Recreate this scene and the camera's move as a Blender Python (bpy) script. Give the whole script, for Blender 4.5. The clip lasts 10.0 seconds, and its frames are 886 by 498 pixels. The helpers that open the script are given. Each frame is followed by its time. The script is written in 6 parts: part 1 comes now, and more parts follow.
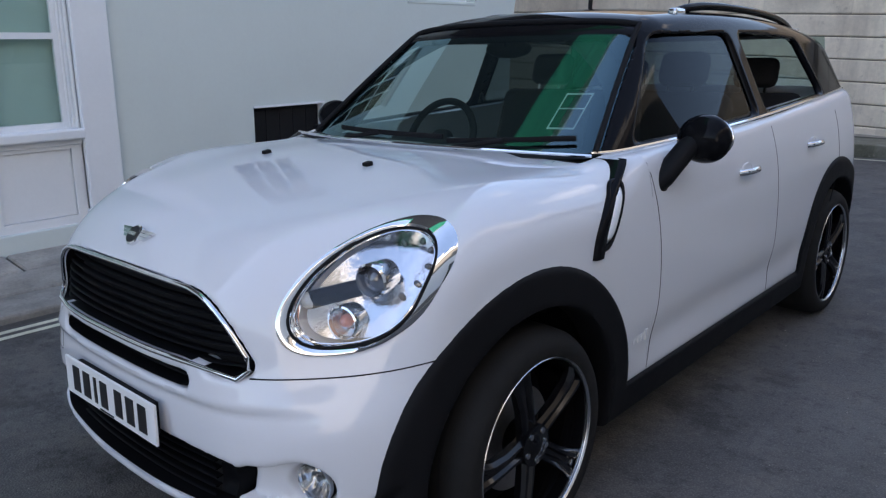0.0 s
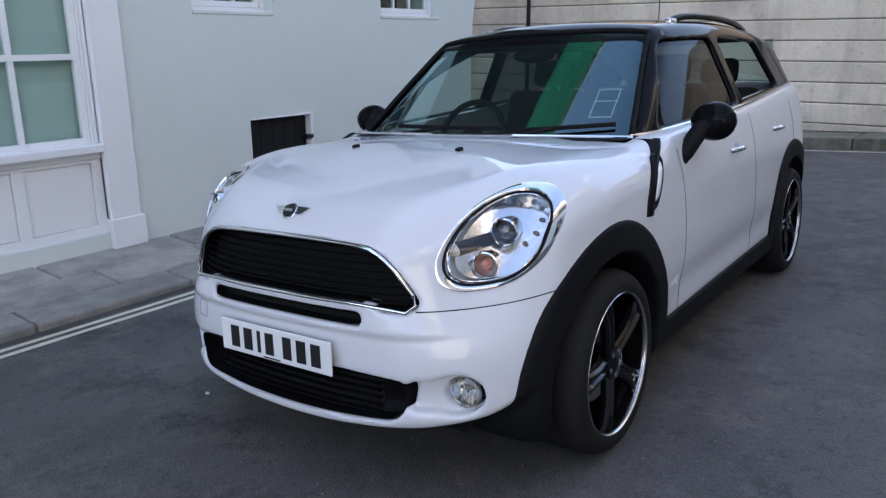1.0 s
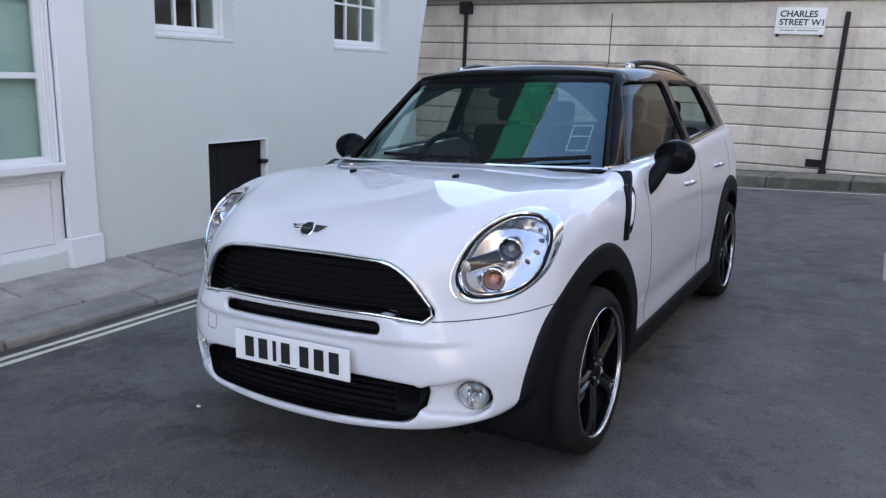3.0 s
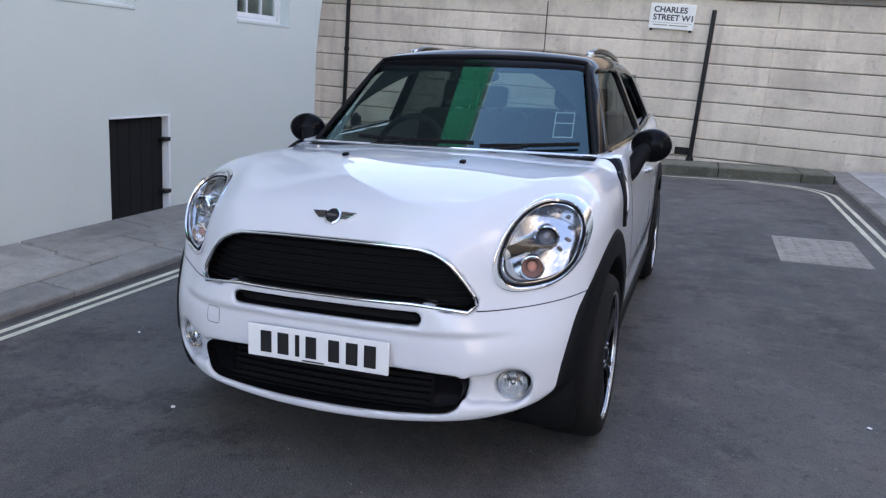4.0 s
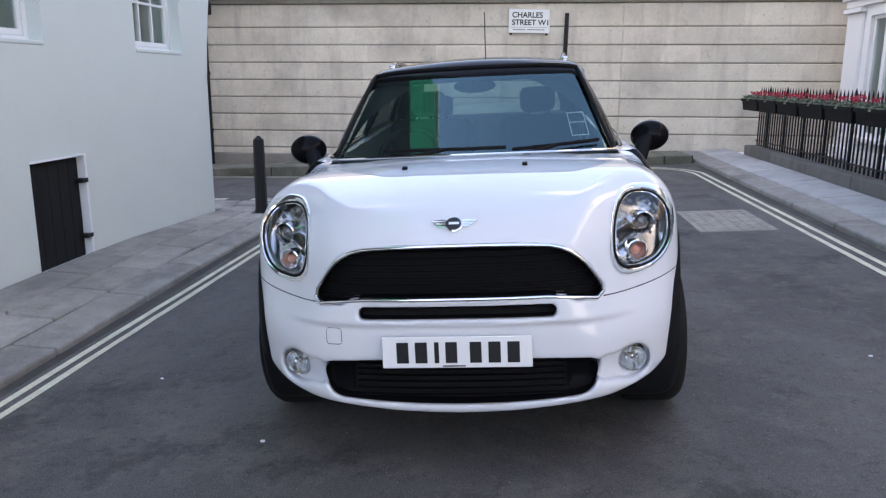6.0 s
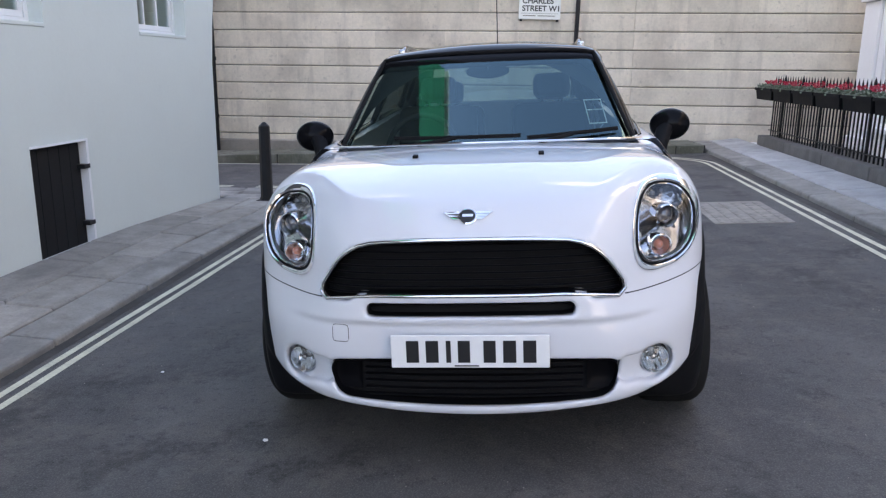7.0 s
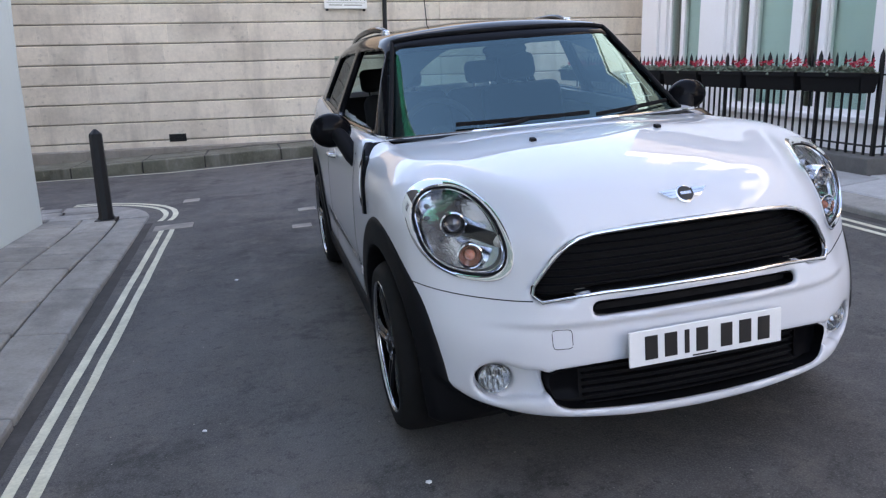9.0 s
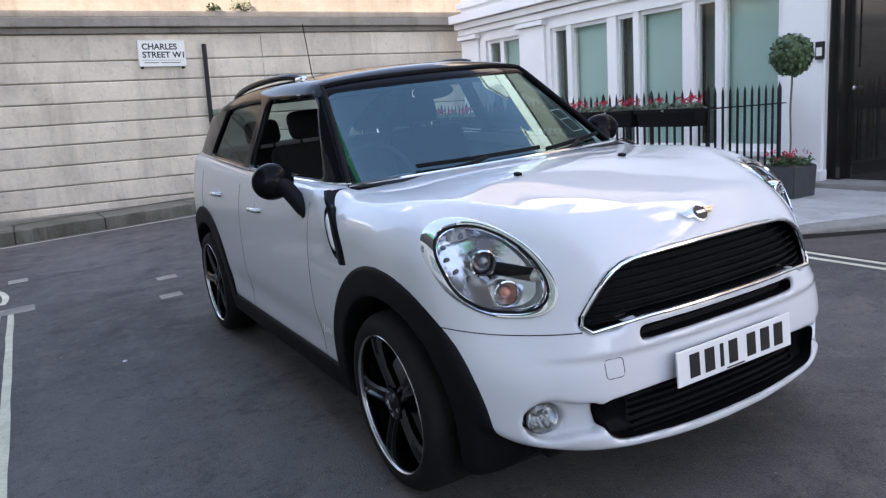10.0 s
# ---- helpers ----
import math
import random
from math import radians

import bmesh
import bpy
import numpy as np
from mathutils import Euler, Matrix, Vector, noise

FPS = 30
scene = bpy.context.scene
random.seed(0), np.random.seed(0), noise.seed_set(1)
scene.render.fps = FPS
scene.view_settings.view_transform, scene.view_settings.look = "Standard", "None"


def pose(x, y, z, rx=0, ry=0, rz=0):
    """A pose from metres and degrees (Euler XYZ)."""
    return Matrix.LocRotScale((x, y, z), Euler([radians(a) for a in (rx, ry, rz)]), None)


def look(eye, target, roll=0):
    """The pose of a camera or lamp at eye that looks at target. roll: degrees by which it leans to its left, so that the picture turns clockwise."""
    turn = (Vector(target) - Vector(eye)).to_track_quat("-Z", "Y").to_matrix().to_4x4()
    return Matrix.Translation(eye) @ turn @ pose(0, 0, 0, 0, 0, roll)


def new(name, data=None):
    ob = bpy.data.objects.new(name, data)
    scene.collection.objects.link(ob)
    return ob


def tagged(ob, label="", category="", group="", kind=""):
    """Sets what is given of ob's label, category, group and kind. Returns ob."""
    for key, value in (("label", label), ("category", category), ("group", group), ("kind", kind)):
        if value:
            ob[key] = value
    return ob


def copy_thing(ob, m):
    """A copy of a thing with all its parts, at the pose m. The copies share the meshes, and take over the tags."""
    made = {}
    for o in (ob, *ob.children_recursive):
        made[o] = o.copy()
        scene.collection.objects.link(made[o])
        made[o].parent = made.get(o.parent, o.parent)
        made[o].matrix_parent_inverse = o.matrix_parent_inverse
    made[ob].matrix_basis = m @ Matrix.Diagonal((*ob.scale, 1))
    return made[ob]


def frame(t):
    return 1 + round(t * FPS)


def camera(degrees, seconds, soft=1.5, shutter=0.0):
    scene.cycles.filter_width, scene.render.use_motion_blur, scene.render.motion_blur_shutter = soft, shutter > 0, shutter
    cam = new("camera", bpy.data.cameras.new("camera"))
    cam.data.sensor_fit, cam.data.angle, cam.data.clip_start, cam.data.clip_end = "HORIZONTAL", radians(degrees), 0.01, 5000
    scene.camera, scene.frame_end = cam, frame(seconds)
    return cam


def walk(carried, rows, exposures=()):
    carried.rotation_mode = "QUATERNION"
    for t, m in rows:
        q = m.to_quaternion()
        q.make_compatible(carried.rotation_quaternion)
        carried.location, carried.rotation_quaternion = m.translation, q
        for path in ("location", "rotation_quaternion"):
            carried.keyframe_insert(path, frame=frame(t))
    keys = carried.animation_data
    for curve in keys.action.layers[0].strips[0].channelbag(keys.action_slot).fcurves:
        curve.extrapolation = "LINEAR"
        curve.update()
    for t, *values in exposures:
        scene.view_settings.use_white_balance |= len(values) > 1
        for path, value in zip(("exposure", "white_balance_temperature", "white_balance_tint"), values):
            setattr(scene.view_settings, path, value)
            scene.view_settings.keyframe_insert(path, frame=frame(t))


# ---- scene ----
cam = camera(60.6, 10.0, 1.3)
PATH = [
    (0, (1.86, -0.769, 1.466), (0.583, 0.661, 0.896), 1.1),
    (0.5, (1.751, -1.208, 1.429), (0.579, 0.318, 0.881), -0.7),
    (1, (1.782, -1.538, 1.455), (0.65, 0.021, 0.919), -0.3),
    (1.5, (1.773, -1.762, 1.472), (0.675, -0.167, 0.971), -0.1),
    (2, (1.751, -1.867, 1.476), (0.693, -0.237, 1.004), -0.4),
    (3.5, (1.47, -1.943, 1.46), (0.615, -0.196, 0.994), 4.6),
    (4, (1.077, -2.103, 1.445), (0.474, -0.259, 0.961), 4.4),
    (4.5, (0.693, -2.234, 1.448), (0.276, -0.34, 0.96), 2.9),
    (5, (0.389, -2.396, 1.436), (0.147, -0.464, 0.979), 1.7),
    (5.5, (0.234, -2.489, 1.417), (0.05, -0.545, 0.984), 0.2),
    (7, (0.123, -2.325, 1.392), (-0.076, -0.39, 0.925), 0.6),
    (7.5, (0.071, -2.277, 1.385), (-0.109, -0.346, 0.894), 1.7),
    (8, (-0.283, -2.239, 1.383), (-0.171, -0.305, 0.885), 0.1),
    (8.5, (-0.785, -2.071, 1.338), (-0.495, -0.166, 0.803), 1.0),
    (9, (-1.32, -1.916, 1.328), (-0.856, -0.031, 0.845), -1.5),
    (9.5, (-1.644, -1.726, 1.309), (-0.946, 0.101, 0.889), -2.8),
    (10, (-1.92, -1.548, 1.293), (-0.965, 0.17, 0.926), -3.7),
]
walk(cam, [(t, look(eye, target, roll)) for t, eye, target, roll in PATH],
     [(0.0, 1.8, 7350, 17), (1.0, 2.04, 7450, 18), (2.0, 2.2, 7650, 20), (3.5, 2.25, 7700, 20), (5.5, 2.31, 7950, 20), (8.5, 2.36, 8050, 20), (10.0, 2.42, 7950, 20)])

# ---- light ----
SUN_ELEV, SUN_AZ = 40.0, -115.0
world = bpy.data.worlds.new("world")
scene.world = world
world.use_nodes = True
wn = world.node_tree.nodes
sky = wn.new("ShaderNodeTexSky")
sky.sky_type = 'NISHITA'
sky.sun_disc = False
sky.sun_elevation = radians(SUN_ELEV)
sky.sun_rotation = radians(SUN_AZ)
sky.air_density, sky.dust_density, sky.ozone_density = 1.0, 0.5, 1.2
# broken cloud over the whole sky
wl = world.node_tree.links
co, sep = wn.new("ShaderNodeTexCoord"), wn.new("ShaderNodeSeparateXYZ")
wl.new(co.outputs["Generated"], sep.inputs[0])
lift = wn.new("ShaderNodeMath")
lift.operation = 'ADD'
lift.inputs[1].default_value = 0.25
wl.new(sep.outputs["Z"], lift.inputs[0])
flat_dir = wn.new("ShaderNodeVectorMath")
flat_dir.operation = 'DIVIDE'
comb = wn.new("ShaderNodeCombineXYZ")
for k in range(3):
    wl.new(lift.outputs[0], comb.inputs[k])
wl.new(co.outputs["Generated"], flat_dir.inputs[0])
wl.new(comb.outputs[0], flat_dir.inputs[1])
puff = wn.new("ShaderNodeTexNoise")
puff.inputs["Scale"].default_value, puff.inputs["Detail"].default_value, puff.inputs["Roughness"].default_value = 1.9, 6.0, 0.5
drift = wn.new("ShaderNodeVectorMath")
drift.inputs[1].default_value = (7.7, 1.4, 3.1)
wl.new(flat_dir.outputs[0], drift.inputs[0])
wl.new(drift.outputs[0], puff.inputs["Vector"])
cover_map = wn.new("ShaderNodeMapRange")
cover_map.interpolation_type = 'SMOOTHSTEP'
cover_map.inputs["From Min"].default_value, cover_map.inputs["From Max"].default_value = 0.60, 0.69
wl.new(puff.outputs["Fac"], cover_map.inputs["Value"])
cloud = wn.new("ShaderNodeMix")
cloud.data_type = 'RGBA'
cloud.inputs["B"].default_value = (5.2, 5.5, 6.1, 1)
wl.new(cover_map.outputs[0], cloud.inputs["Factor"])
wl.new(sky.outputs[0], cloud.inputs["A"])
wl.new(cloud.outputs["Result"], wn["Background"].inputs[0])
wn["Background"].inputs[1].default_value = 0.16
sun = new("sun", bpy.data.lights.new("sun", "SUN"))
sun.data.energy, sun.data.angle, sun.data.color = 4.0, radians(0.6), (1.0, 0.94, 0.85)
sun_dir = Vector((math.sin(radians(SUN_AZ)) * math.cos(radians(SUN_ELEV)), math.cos(radians(SUN_AZ)) * math.cos(radians(SUN_ELEV)), math.sin(radians(SUN_ELEV))))
sun.matrix_world = look(sun_dir * 40, (0, 0, 0))

# ---- materials ----
def mat(name, base, rough=0.6, metal=0.0, coat=0.0, vary=0.15, scale=8.0, fine=60.0, bump=0.0, rvary=0.0, spec=0.5, tint=None, island=0.0, detail=5.0, transmission=0.0, ior=1.5, coords="Object", stretch=(1, 1, 1)):
    """A principled surface whose colour wanders at two scales, with a fine relief."""
    m = bpy.data.materials.new(name)
    m.use_nodes = True
    nt = m.node_tree
    n, l = nt.nodes, nt.links
    b = n["Principled BSDF"]
    b.inputs["Roughness"].default_value = rough
    b.inputs["Metallic"].default_value = metal
    b.inputs["Coat Weight"].default_value = coat
    b.inputs["Coat Roughness"].default_value = 0.02
    b.inputs["Coat IOR"].default_value = 1.5
    b.inputs["Specular IOR Level"].default_value = spec
    b.inputs["IOR"].default_value = ior
    b.inputs["Transmission Weight"].default_value = transmission
    b.inputs["Base Color"].default_value = (*base, 1)
    if vary > 0 or bump > 0 or rvary > 0 or island > 0:
        tc = n.new("ShaderNodeTexCoord")
        mp = n.new("ShaderNodeMapping")
        mp.inputs["Scale"].default_value = stretch
        l.new(tc.outputs[coords], mp.inputs["Vector"])
        big, small = n.new("ShaderNodeTexNoise"), n.new("ShaderNodeTexNoise")
        for t, s in ((big, scale), (small, fine)):
            t.inputs["Scale"].default_value = s
            t.inputs["Detail"].default_value = detail
            t.inputs["Roughness"].default_value = 0.6
            l.new(mp.outputs[0], t.inputs["Vector"])
        mix = n.new("ShaderNodeMath")
        mix.operation = 'MULTIPLY_ADD'
        mix.inputs[1].default_value = 0.6
        l.new(big.outputs["Fac"], mix.inputs[0])
        half = n.new("ShaderNodeMath")
        half.operation = 'MULTIPLY'
        half.inputs[1].default_value = 0.4
        l.new(small.outputs["Fac"], half.inputs[0])
        l.new(half.outputs[0], mix.inputs[2])
        ramp = n.new("ShaderNodeMapRange")
        ramp.inputs["From Min"].default_value, ramp.inputs["From Max"].default_value = 0.25, 0.75
        ramp.inputs["To Min"].default_value, ramp.inputs["To Max"].default_value = -1.0, 1.0
        l.new(mix.outputs[0], ramp.inputs["Value"])
        value = ramp.outputs[0]
        dark = n.new("ShaderNodeMix")
        dark.data_type = 'RGBA'
        t2 = tint or tuple(c * (1 - vary) for c in base)
        dark.inputs["A"].default_value = (*t2, 1)
        dark.inputs["B"].default_value = (*(min(1.0, c * (1 + vary)) for c in base), 1)
        fac = n.new("ShaderNodeMapRange")
        fac.inputs["From Min"].default_value = -1.0
        l.new(value, fac.inputs["Value"])
        l.new(fac.outputs[0], dark.inputs["Factor"])
        col = dark.outputs["Result"]
        if island > 0:
            info = n.new("ShaderNodeObjectInfo")
            hsv = n.new("ShaderNodeHueSaturation")
            mr = n.new("ShaderNodeMapRange")
            mr.inputs["To Min"].default_value, mr.inputs["To Max"].default_value = 1 - island, 1 + island
            l.new(info.outputs["Random"], mr.inputs["Value"])
            l.new(mr.outputs[0], hsv.inputs["Value"])
            l.new(col, hsv.inputs["Color"])
            col = hsv.outputs["Color"]
        l.new(col, b.inputs["Base Color"])
        if rvary > 0:
            rr = n.new("ShaderNodeMapRange")
            rr.inputs["From Min"].default_value = -1.0
            rr.inputs["To Min"].default_value, rr.inputs["To Max"].default_value = max(0.0, rough - rvary), min(1.0, rough + rvary)
            l.new(value, rr.inputs["Value"])
            l.new(rr.outputs[0], b.inputs["Roughness"])
        if bump > 0:
            bp = n.new("ShaderNodeBump")
            bp.inputs["Strength"].default_value = 1.0
            bp.inputs["Distance"].default_value = bump
            l.new(mix.outputs[0], bp.inputs["Height"])
            l.new(bp.outputs[0], b.inputs["Normal"])
    return m


M_PAINT = mat("white_paint", (0.655, 0.665, 0.69), 0.45, spec=0.25, coat=1.0, vary=0.012, scale=900, fine=1800)
M_BLACK = mat("gloss_black", (0.006, 0.006, 0.007), 0.06, spec=0.065, vary=0.1, scale=30)
M_CLAD = mat("black_plastic", (0.007, 0.007, 0.008), 0.62, spec=0.12, vary=0.15, scale=14, fine=700, bump=0.0006, rvary=0.06)
M_DARK = mat("dark_void", (0.007, 0.007, 0.008), 0.8, spec=0.2, vary=0.2, scale=20)
M_GRILLE = mat("grille_black", (0.006, 0.006, 0.007), 0.5, spec=0.07, vary=0.15, scale=40)
M_GLOSSDUCT = mat("duct_black", (0.005, 0.005, 0.006), 0.35, spec=0.04, vary=0.1, scale=30)
M_CHROME = mat("chrome", (0.78, 0.79, 0.80), 0.06, metal=1.0, vary=0.03, scale=30)
M_SILVER = mat("machined_silver", (0.62, 0.63, 0.64), 0.22, metal=1.0, vary=0.08, scale=60)
M_TYRE = mat("tyre_rubber", (0.015, 0.0145, 0.014), 0.8, spec=0.14, vary=0.25, scale=20, fine=200, bump=0.001)
M_RIM = mat("rim_black", (0.005, 0.005, 0.006), 0.10, spec=0.30, coat=0.0, vary=0.1, scale=20)
M_STEEL = mat("brake_steel", (0.32, 0.31, 0.30), 0.4, metal=1.0, vary=0.2, scale=40)
M_SEAT = mat("seat_fabric", (0.013, 0.013, 0.015), 0.85, vary=0.2, scale=40, fine=300, bump=0.001)
M_DASH = mat("dash_plastic", (0.02, 0.02, 0.022), 0.7, vary=0.15, scale=30, fine=300)
M_PLATE = mat("plate_white", (0.80, 0.80, 0.79), 0.35, coat=0.3, vary=0.03, scale=10)
M_INK = mat("plate_ink", (0.012, 0.012, 0.013), 0.4, vary=0.1, scale=10)
M_AMBER = mat("indicator_lens", (0.62, 0.20, 0.12), 0.15, coat=1.0, vary=0.1, scale=60)
M_LENSWHITE = mat("repeater_lens", (0.75, 0.75, 0.76), 0.15, coat=1.0, vary=0.04, scale=40)
M_PAPER = mat("paper", (0.75, 0.75, 0.72), 0.7, vary=0.08, scale=20)


def glass(name, tint=(0.86, 0.92, 0.90), base=0.04, rough=0.0, sheen=(0.9, 0.9, 0.9)):
    """Thin clear sheet: see-through, with a mirror that grows towards grazing."""
    m = bpy.data.materials.new(name)
    m.use_nodes = True
    n, l = m.node_tree.nodes, m.node_tree.links
    n.remove(n["Principled BSDF"])
    tr, gl, mx, lw = n.new("ShaderNodeBsdfTransparent"), n.new("ShaderNodeBsdfGlossy"), n.new("ShaderNodeMixShader"), n.new("ShaderNodeLayerWeight")
    tr.inputs[0].default_value = (*tint, 1)
    gl.inputs["Color"].default_value = (*sheen, 1)
    gl.inputs["Roughness"].default_value = rough
    lw.inputs["Blend"].default_value = 0.5
    power, scale = n.new("ShaderNodeMath"), n.new("ShaderNodeMath")
    power.operation, scale.operation = 'POWER', 'MULTIPLY_ADD'
    power.inputs[1].default_value = 4.5
    scale.inputs[1].default_value, scale.inputs[2].default_value = 0.95 - base, base
    l.new(lw.outputs["Facing"], power.inputs[0])
    l.new(power.outputs[0], scale.inputs[0])
    l.new(scale.outputs[0], mx.inputs[0])
    l.new(tr.outputs[0], mx.inputs[1])
    l.new(gl.outputs[0], mx.inputs[2])
    l.new(mx.outputs[0], n["Material Output"].inputs["Surface"])
    return m


M_SCREEN = glass("windscreen_glass", (0.44, 0.56, 0.53), 0.12, 0.0, (0.52, 0.86, 0.94))
M_TINT = glass("tinted_glass", (0.20, 0.23, 0.23), 0.03, 0.0, (0.34, 0.37, 0.39))
M_CLEAR = glass("clear_lens", (0.96, 0.97, 0.98), 0.05)
M_PANE = glass("window_pane", (0.86, 0.92, 0.90), 0.035)

def asphalt(name, dark, light, brown):
    """Rolled asphalt: stone grains, oily mottling and broad worn tracks."""
    m = bpy.data.materials.new(name)
    m.use_nodes = True
    n, l = m.node_tree.nodes, m.node_tree.links
    b = n["Principled BSDF"]
    tc = n.new("ShaderNodeTexCoord")

    def noise_at(scale, detail, rough=0.6, stretch=(1, 1, 1)):
        mp, t = n.new("ShaderNodeMapping"), n.new("ShaderNodeTexNoise")
        mp.inputs["Scale"].default_value = stretch
        l.new(tc.outputs["Object"], mp.inputs["Vector"])
        l.new(mp.outputs[0], t.inputs["Vector"])
        t.inputs["Scale"].default_value, t.inputs["Detail"].default_value, t.inputs["Roughness"].default_value = scale, detail, rough
        return t.outputs["Fac"]

    def span(v, a, c, d, e):
        r = n.new("ShaderNodeMapRange")
        for k, q in zip(("From Min", "From Max", "To Min", "To Max"), (a, c, d, e)):
            r.inputs[k].default_value = q
        l.new(v, r.inputs["Value"])
        return r.outputs[0]

    def blend(f, a, c):
        x = n.new("ShaderNodeMix")
        x.data_type = 'RGBA'
        for k, q in (("A", a), ("B", c)):
            if isinstance(q, tuple):
                x.inputs[k].default_value = (*q, 1)
            else:
                l.new(q, x.inputs[k])
        l.new(f, x.inputs["Factor"])
        return x.outputs["Result"]

    grain = n.new("ShaderNodeTexVoronoi")
    grain.inputs["Scale"].default_value = 130.0
    l.new(tc.outputs["Object"], grain.inputs["Vector"])
    base = blend(span(noise_at(0.55, 4.0, 0.55, (1.6, 0.6, 1)), 0.35, 0.68, 0, 1), dark, light)
    base = blend(span(noise_at(4.5, 8.0, 0.65), 0.50, 0.68, 0, 0.8), base, brown)
    base = blend(span(noise_at(11.0, 8.0, 0.7), 0.56, 0.70, 0, 0.75), base, tuple(c * 0.45 for c in dark))
    base = blend(span(grain.outputs["Distance"], 0.0, 0.55, 0.40, 0.0), base, tuple(min(1.0, c * 1.9) for c in light))
    base = blend(span(noise_at(1.7, 9.0, 0.72), 0.54, 0.62, 0, 0.65), base, tuple(c * 0.55 for c in dark))
    base = blend(span(noise_at(34.0, 6.0, 0.7), 0.55, 0.66, 0, 0.5), base, tuple(c * 0.5 for c in dark))
    base = blend(span(noise_at(7.0, 9.0, 0.75), 0.56, 0.62, 0, 0.4), base, tuple(c * 1.25 for c in light))
    base = blend(span(noise_at(170.0, 2.0, 0.5), 0.60, 0.72, 0, 0.5), base, tuple(min(1.0, c * 2.0) for c in light))
    l.new(base, b.inputs["Base Color"])
    l.new(span(noise_at(3.0, 6.0), 0.3, 0.7, 0.70, 0.95), b.inputs["Roughness"])
    bp = n.new("ShaderNodeBump")
    bp.inputs["Distance"].default_value = 0.0022
    l.new(grain.outputs["Distance"], bp.inputs["Height"])
    l.new(bp.outputs[0], b.inputs["Normal"])
    return m


M_ASPHALT = asphalt("asphalt", (0.050, 0.047, 0.045), (0.114, 0.107, 0.101), (0.124, 0.108, 0.095))
M_LINE = mat("road_paint", (0.70, 0.665, 0.51), 0.7, vary=0.22, scale=5, fine=70, bump=0.001, tint=(0.36, 0.34, 0.25))
M_FLAG = mat("paving_stone", (0.29, 0.27, 0.24), 0.85, vary=0.38, scale=6, fine=60, bump=0.005, island=0.26)
M_KERB = mat("kerb_stone", (0.27, 0.255, 0.23), 0.82, vary=0.34, scale=7, fine=60, bump=0.006, island=0.1)
M_JOINT = mat("pavement_bed", (0.030, 0.028, 0.025), 0.9, vary=0.3, scale=6, fine=80, bump=0.002)
M_WALLPAINT = mat("painted_wall", (0.585, 0.645, 0.618), 0.65, vary=0.035, scale=1.3, fine=30, bump=0.002)
M_TRIM = mat("white_gloss_wood", (0.74, 0.76, 0.77), 0.35, vary=0.04, scale=3, fine=40, bump=0.0006)
def weathered(m, amount, dark, size=0.9, streak=(2.2, 2.2, 0.35)):
    """Adds broad stains and run-off streaks to a surface's colour."""
    n, l = m.node_tree.nodes, m.node_tree.links
    b = n["Principled BSDF"]
    src = b.inputs["Base Color"].links[0].from_socket
    tc = n.new("ShaderNodeTexCoord")
    for sc, st, lo, hi, k in ((size, (1, 1, 1), 0.50, 0.72, amount), (size * 1.6, streak, 0.52, 0.70, amount * 0.8), (size * 14, (1, 1, 1), 0.60, 0.72, amount * 0.8)):
        mp, t, r, x = n.new("ShaderNodeMapping"), n.new("ShaderNodeTexNoise"), n.new("ShaderNodeMapRange"), n.new("ShaderNodeMix")
        mp.inputs["Scale"].default_value = st
        t.inputs["Scale"].default_value, t.inputs["Detail"].default_value, t.inputs["Roughness"].default_value = sc, 8.0, 0.65
        r.inputs["From Min"].default_value, r.inputs["From Max"].default_value, r.inputs["To Max"].default_value = lo, hi, k
        x.data_type = 'RGBA'
        x.inputs["B"].default_value = (*dark, 1)
        l.new(tc.outputs["Object"], mp.inputs["Vector"])
        l.new(mp.outputs[0], t.inputs["Vector"])
        l.new(t.outputs["Fac"], r.inputs["Value"])
        l.new(r.outputs[0], x.inputs["Factor"])
        l.new(src, x.inputs["A"])
        src = x.outputs["Result"]
    l.new(src, b.inputs["Base Color"])
    return m


M_STONE = weathered(mat("portland_stone", (0.81, 0.71, 0.585), 0.85, vary=0.16, scale=1.6, fine=24, bump=0.006, island=0.09, tint=(0.60, 0.52, 0.42), detail=8), 0.60, (0.33, 0.275, 0.225), 0.7)
M_STONE_J = mat("stone_joint", (0.25, 0.22, 0.19), 0.95, vary=0.3, scale=5, fine=60)
M_STUCCO = mat("white_stucco", (0.79, 0.785, 0.775), 0.6, vary=0.05, scale=1.2, fine=30, bump=0.001, tint=(0.78, 0.76, 0.74))
M_IRON = mat("iron_black_paint", (0.009, 0.009, 0.010), 0.48, spec=0.3, vary=0.2, scale=30, fine=150, bump=0.0006)
M_HATCH = mat("hatch_black_paint", (0.007, 0.007, 0.008), 0.7, spec=0.25, vary=0.25, scale=8, fine=80, bump=0.001)
M_DOOR = mat("black_door_gloss", (0.014, 0.012, 0.011), 0.22, coat=1.0, vary=0.1, scale=8)
M_CURTAIN = mat("green_blind", (0.52, 0.62, 0.59), 0.8, vary=0.08, scale=2, fine=20, stretch=(1, 1, 0.2))
# near-black for room surfaces: the gloom of unlit rooms is in the colour
M_DIM = mat("room_gloom", (0.03, 0.033, 0.035), 0.8, vary=0.3, scale=2)
M_SIGN = mat("enamel_sign", (0.80, 0.80, 0.78), 0.3, coat=0.4, vary=0.03, scale=6)
M_SOIL = mat("soil", (0.05, 0.04, 0.03), 0.95, vary=0.4, scale=30, bump=0.004)
M_LEAF = mat("leaf_green", (0.055, 0.10, 0.04), 0.5, vary=0.35, scale=20, fine=120)
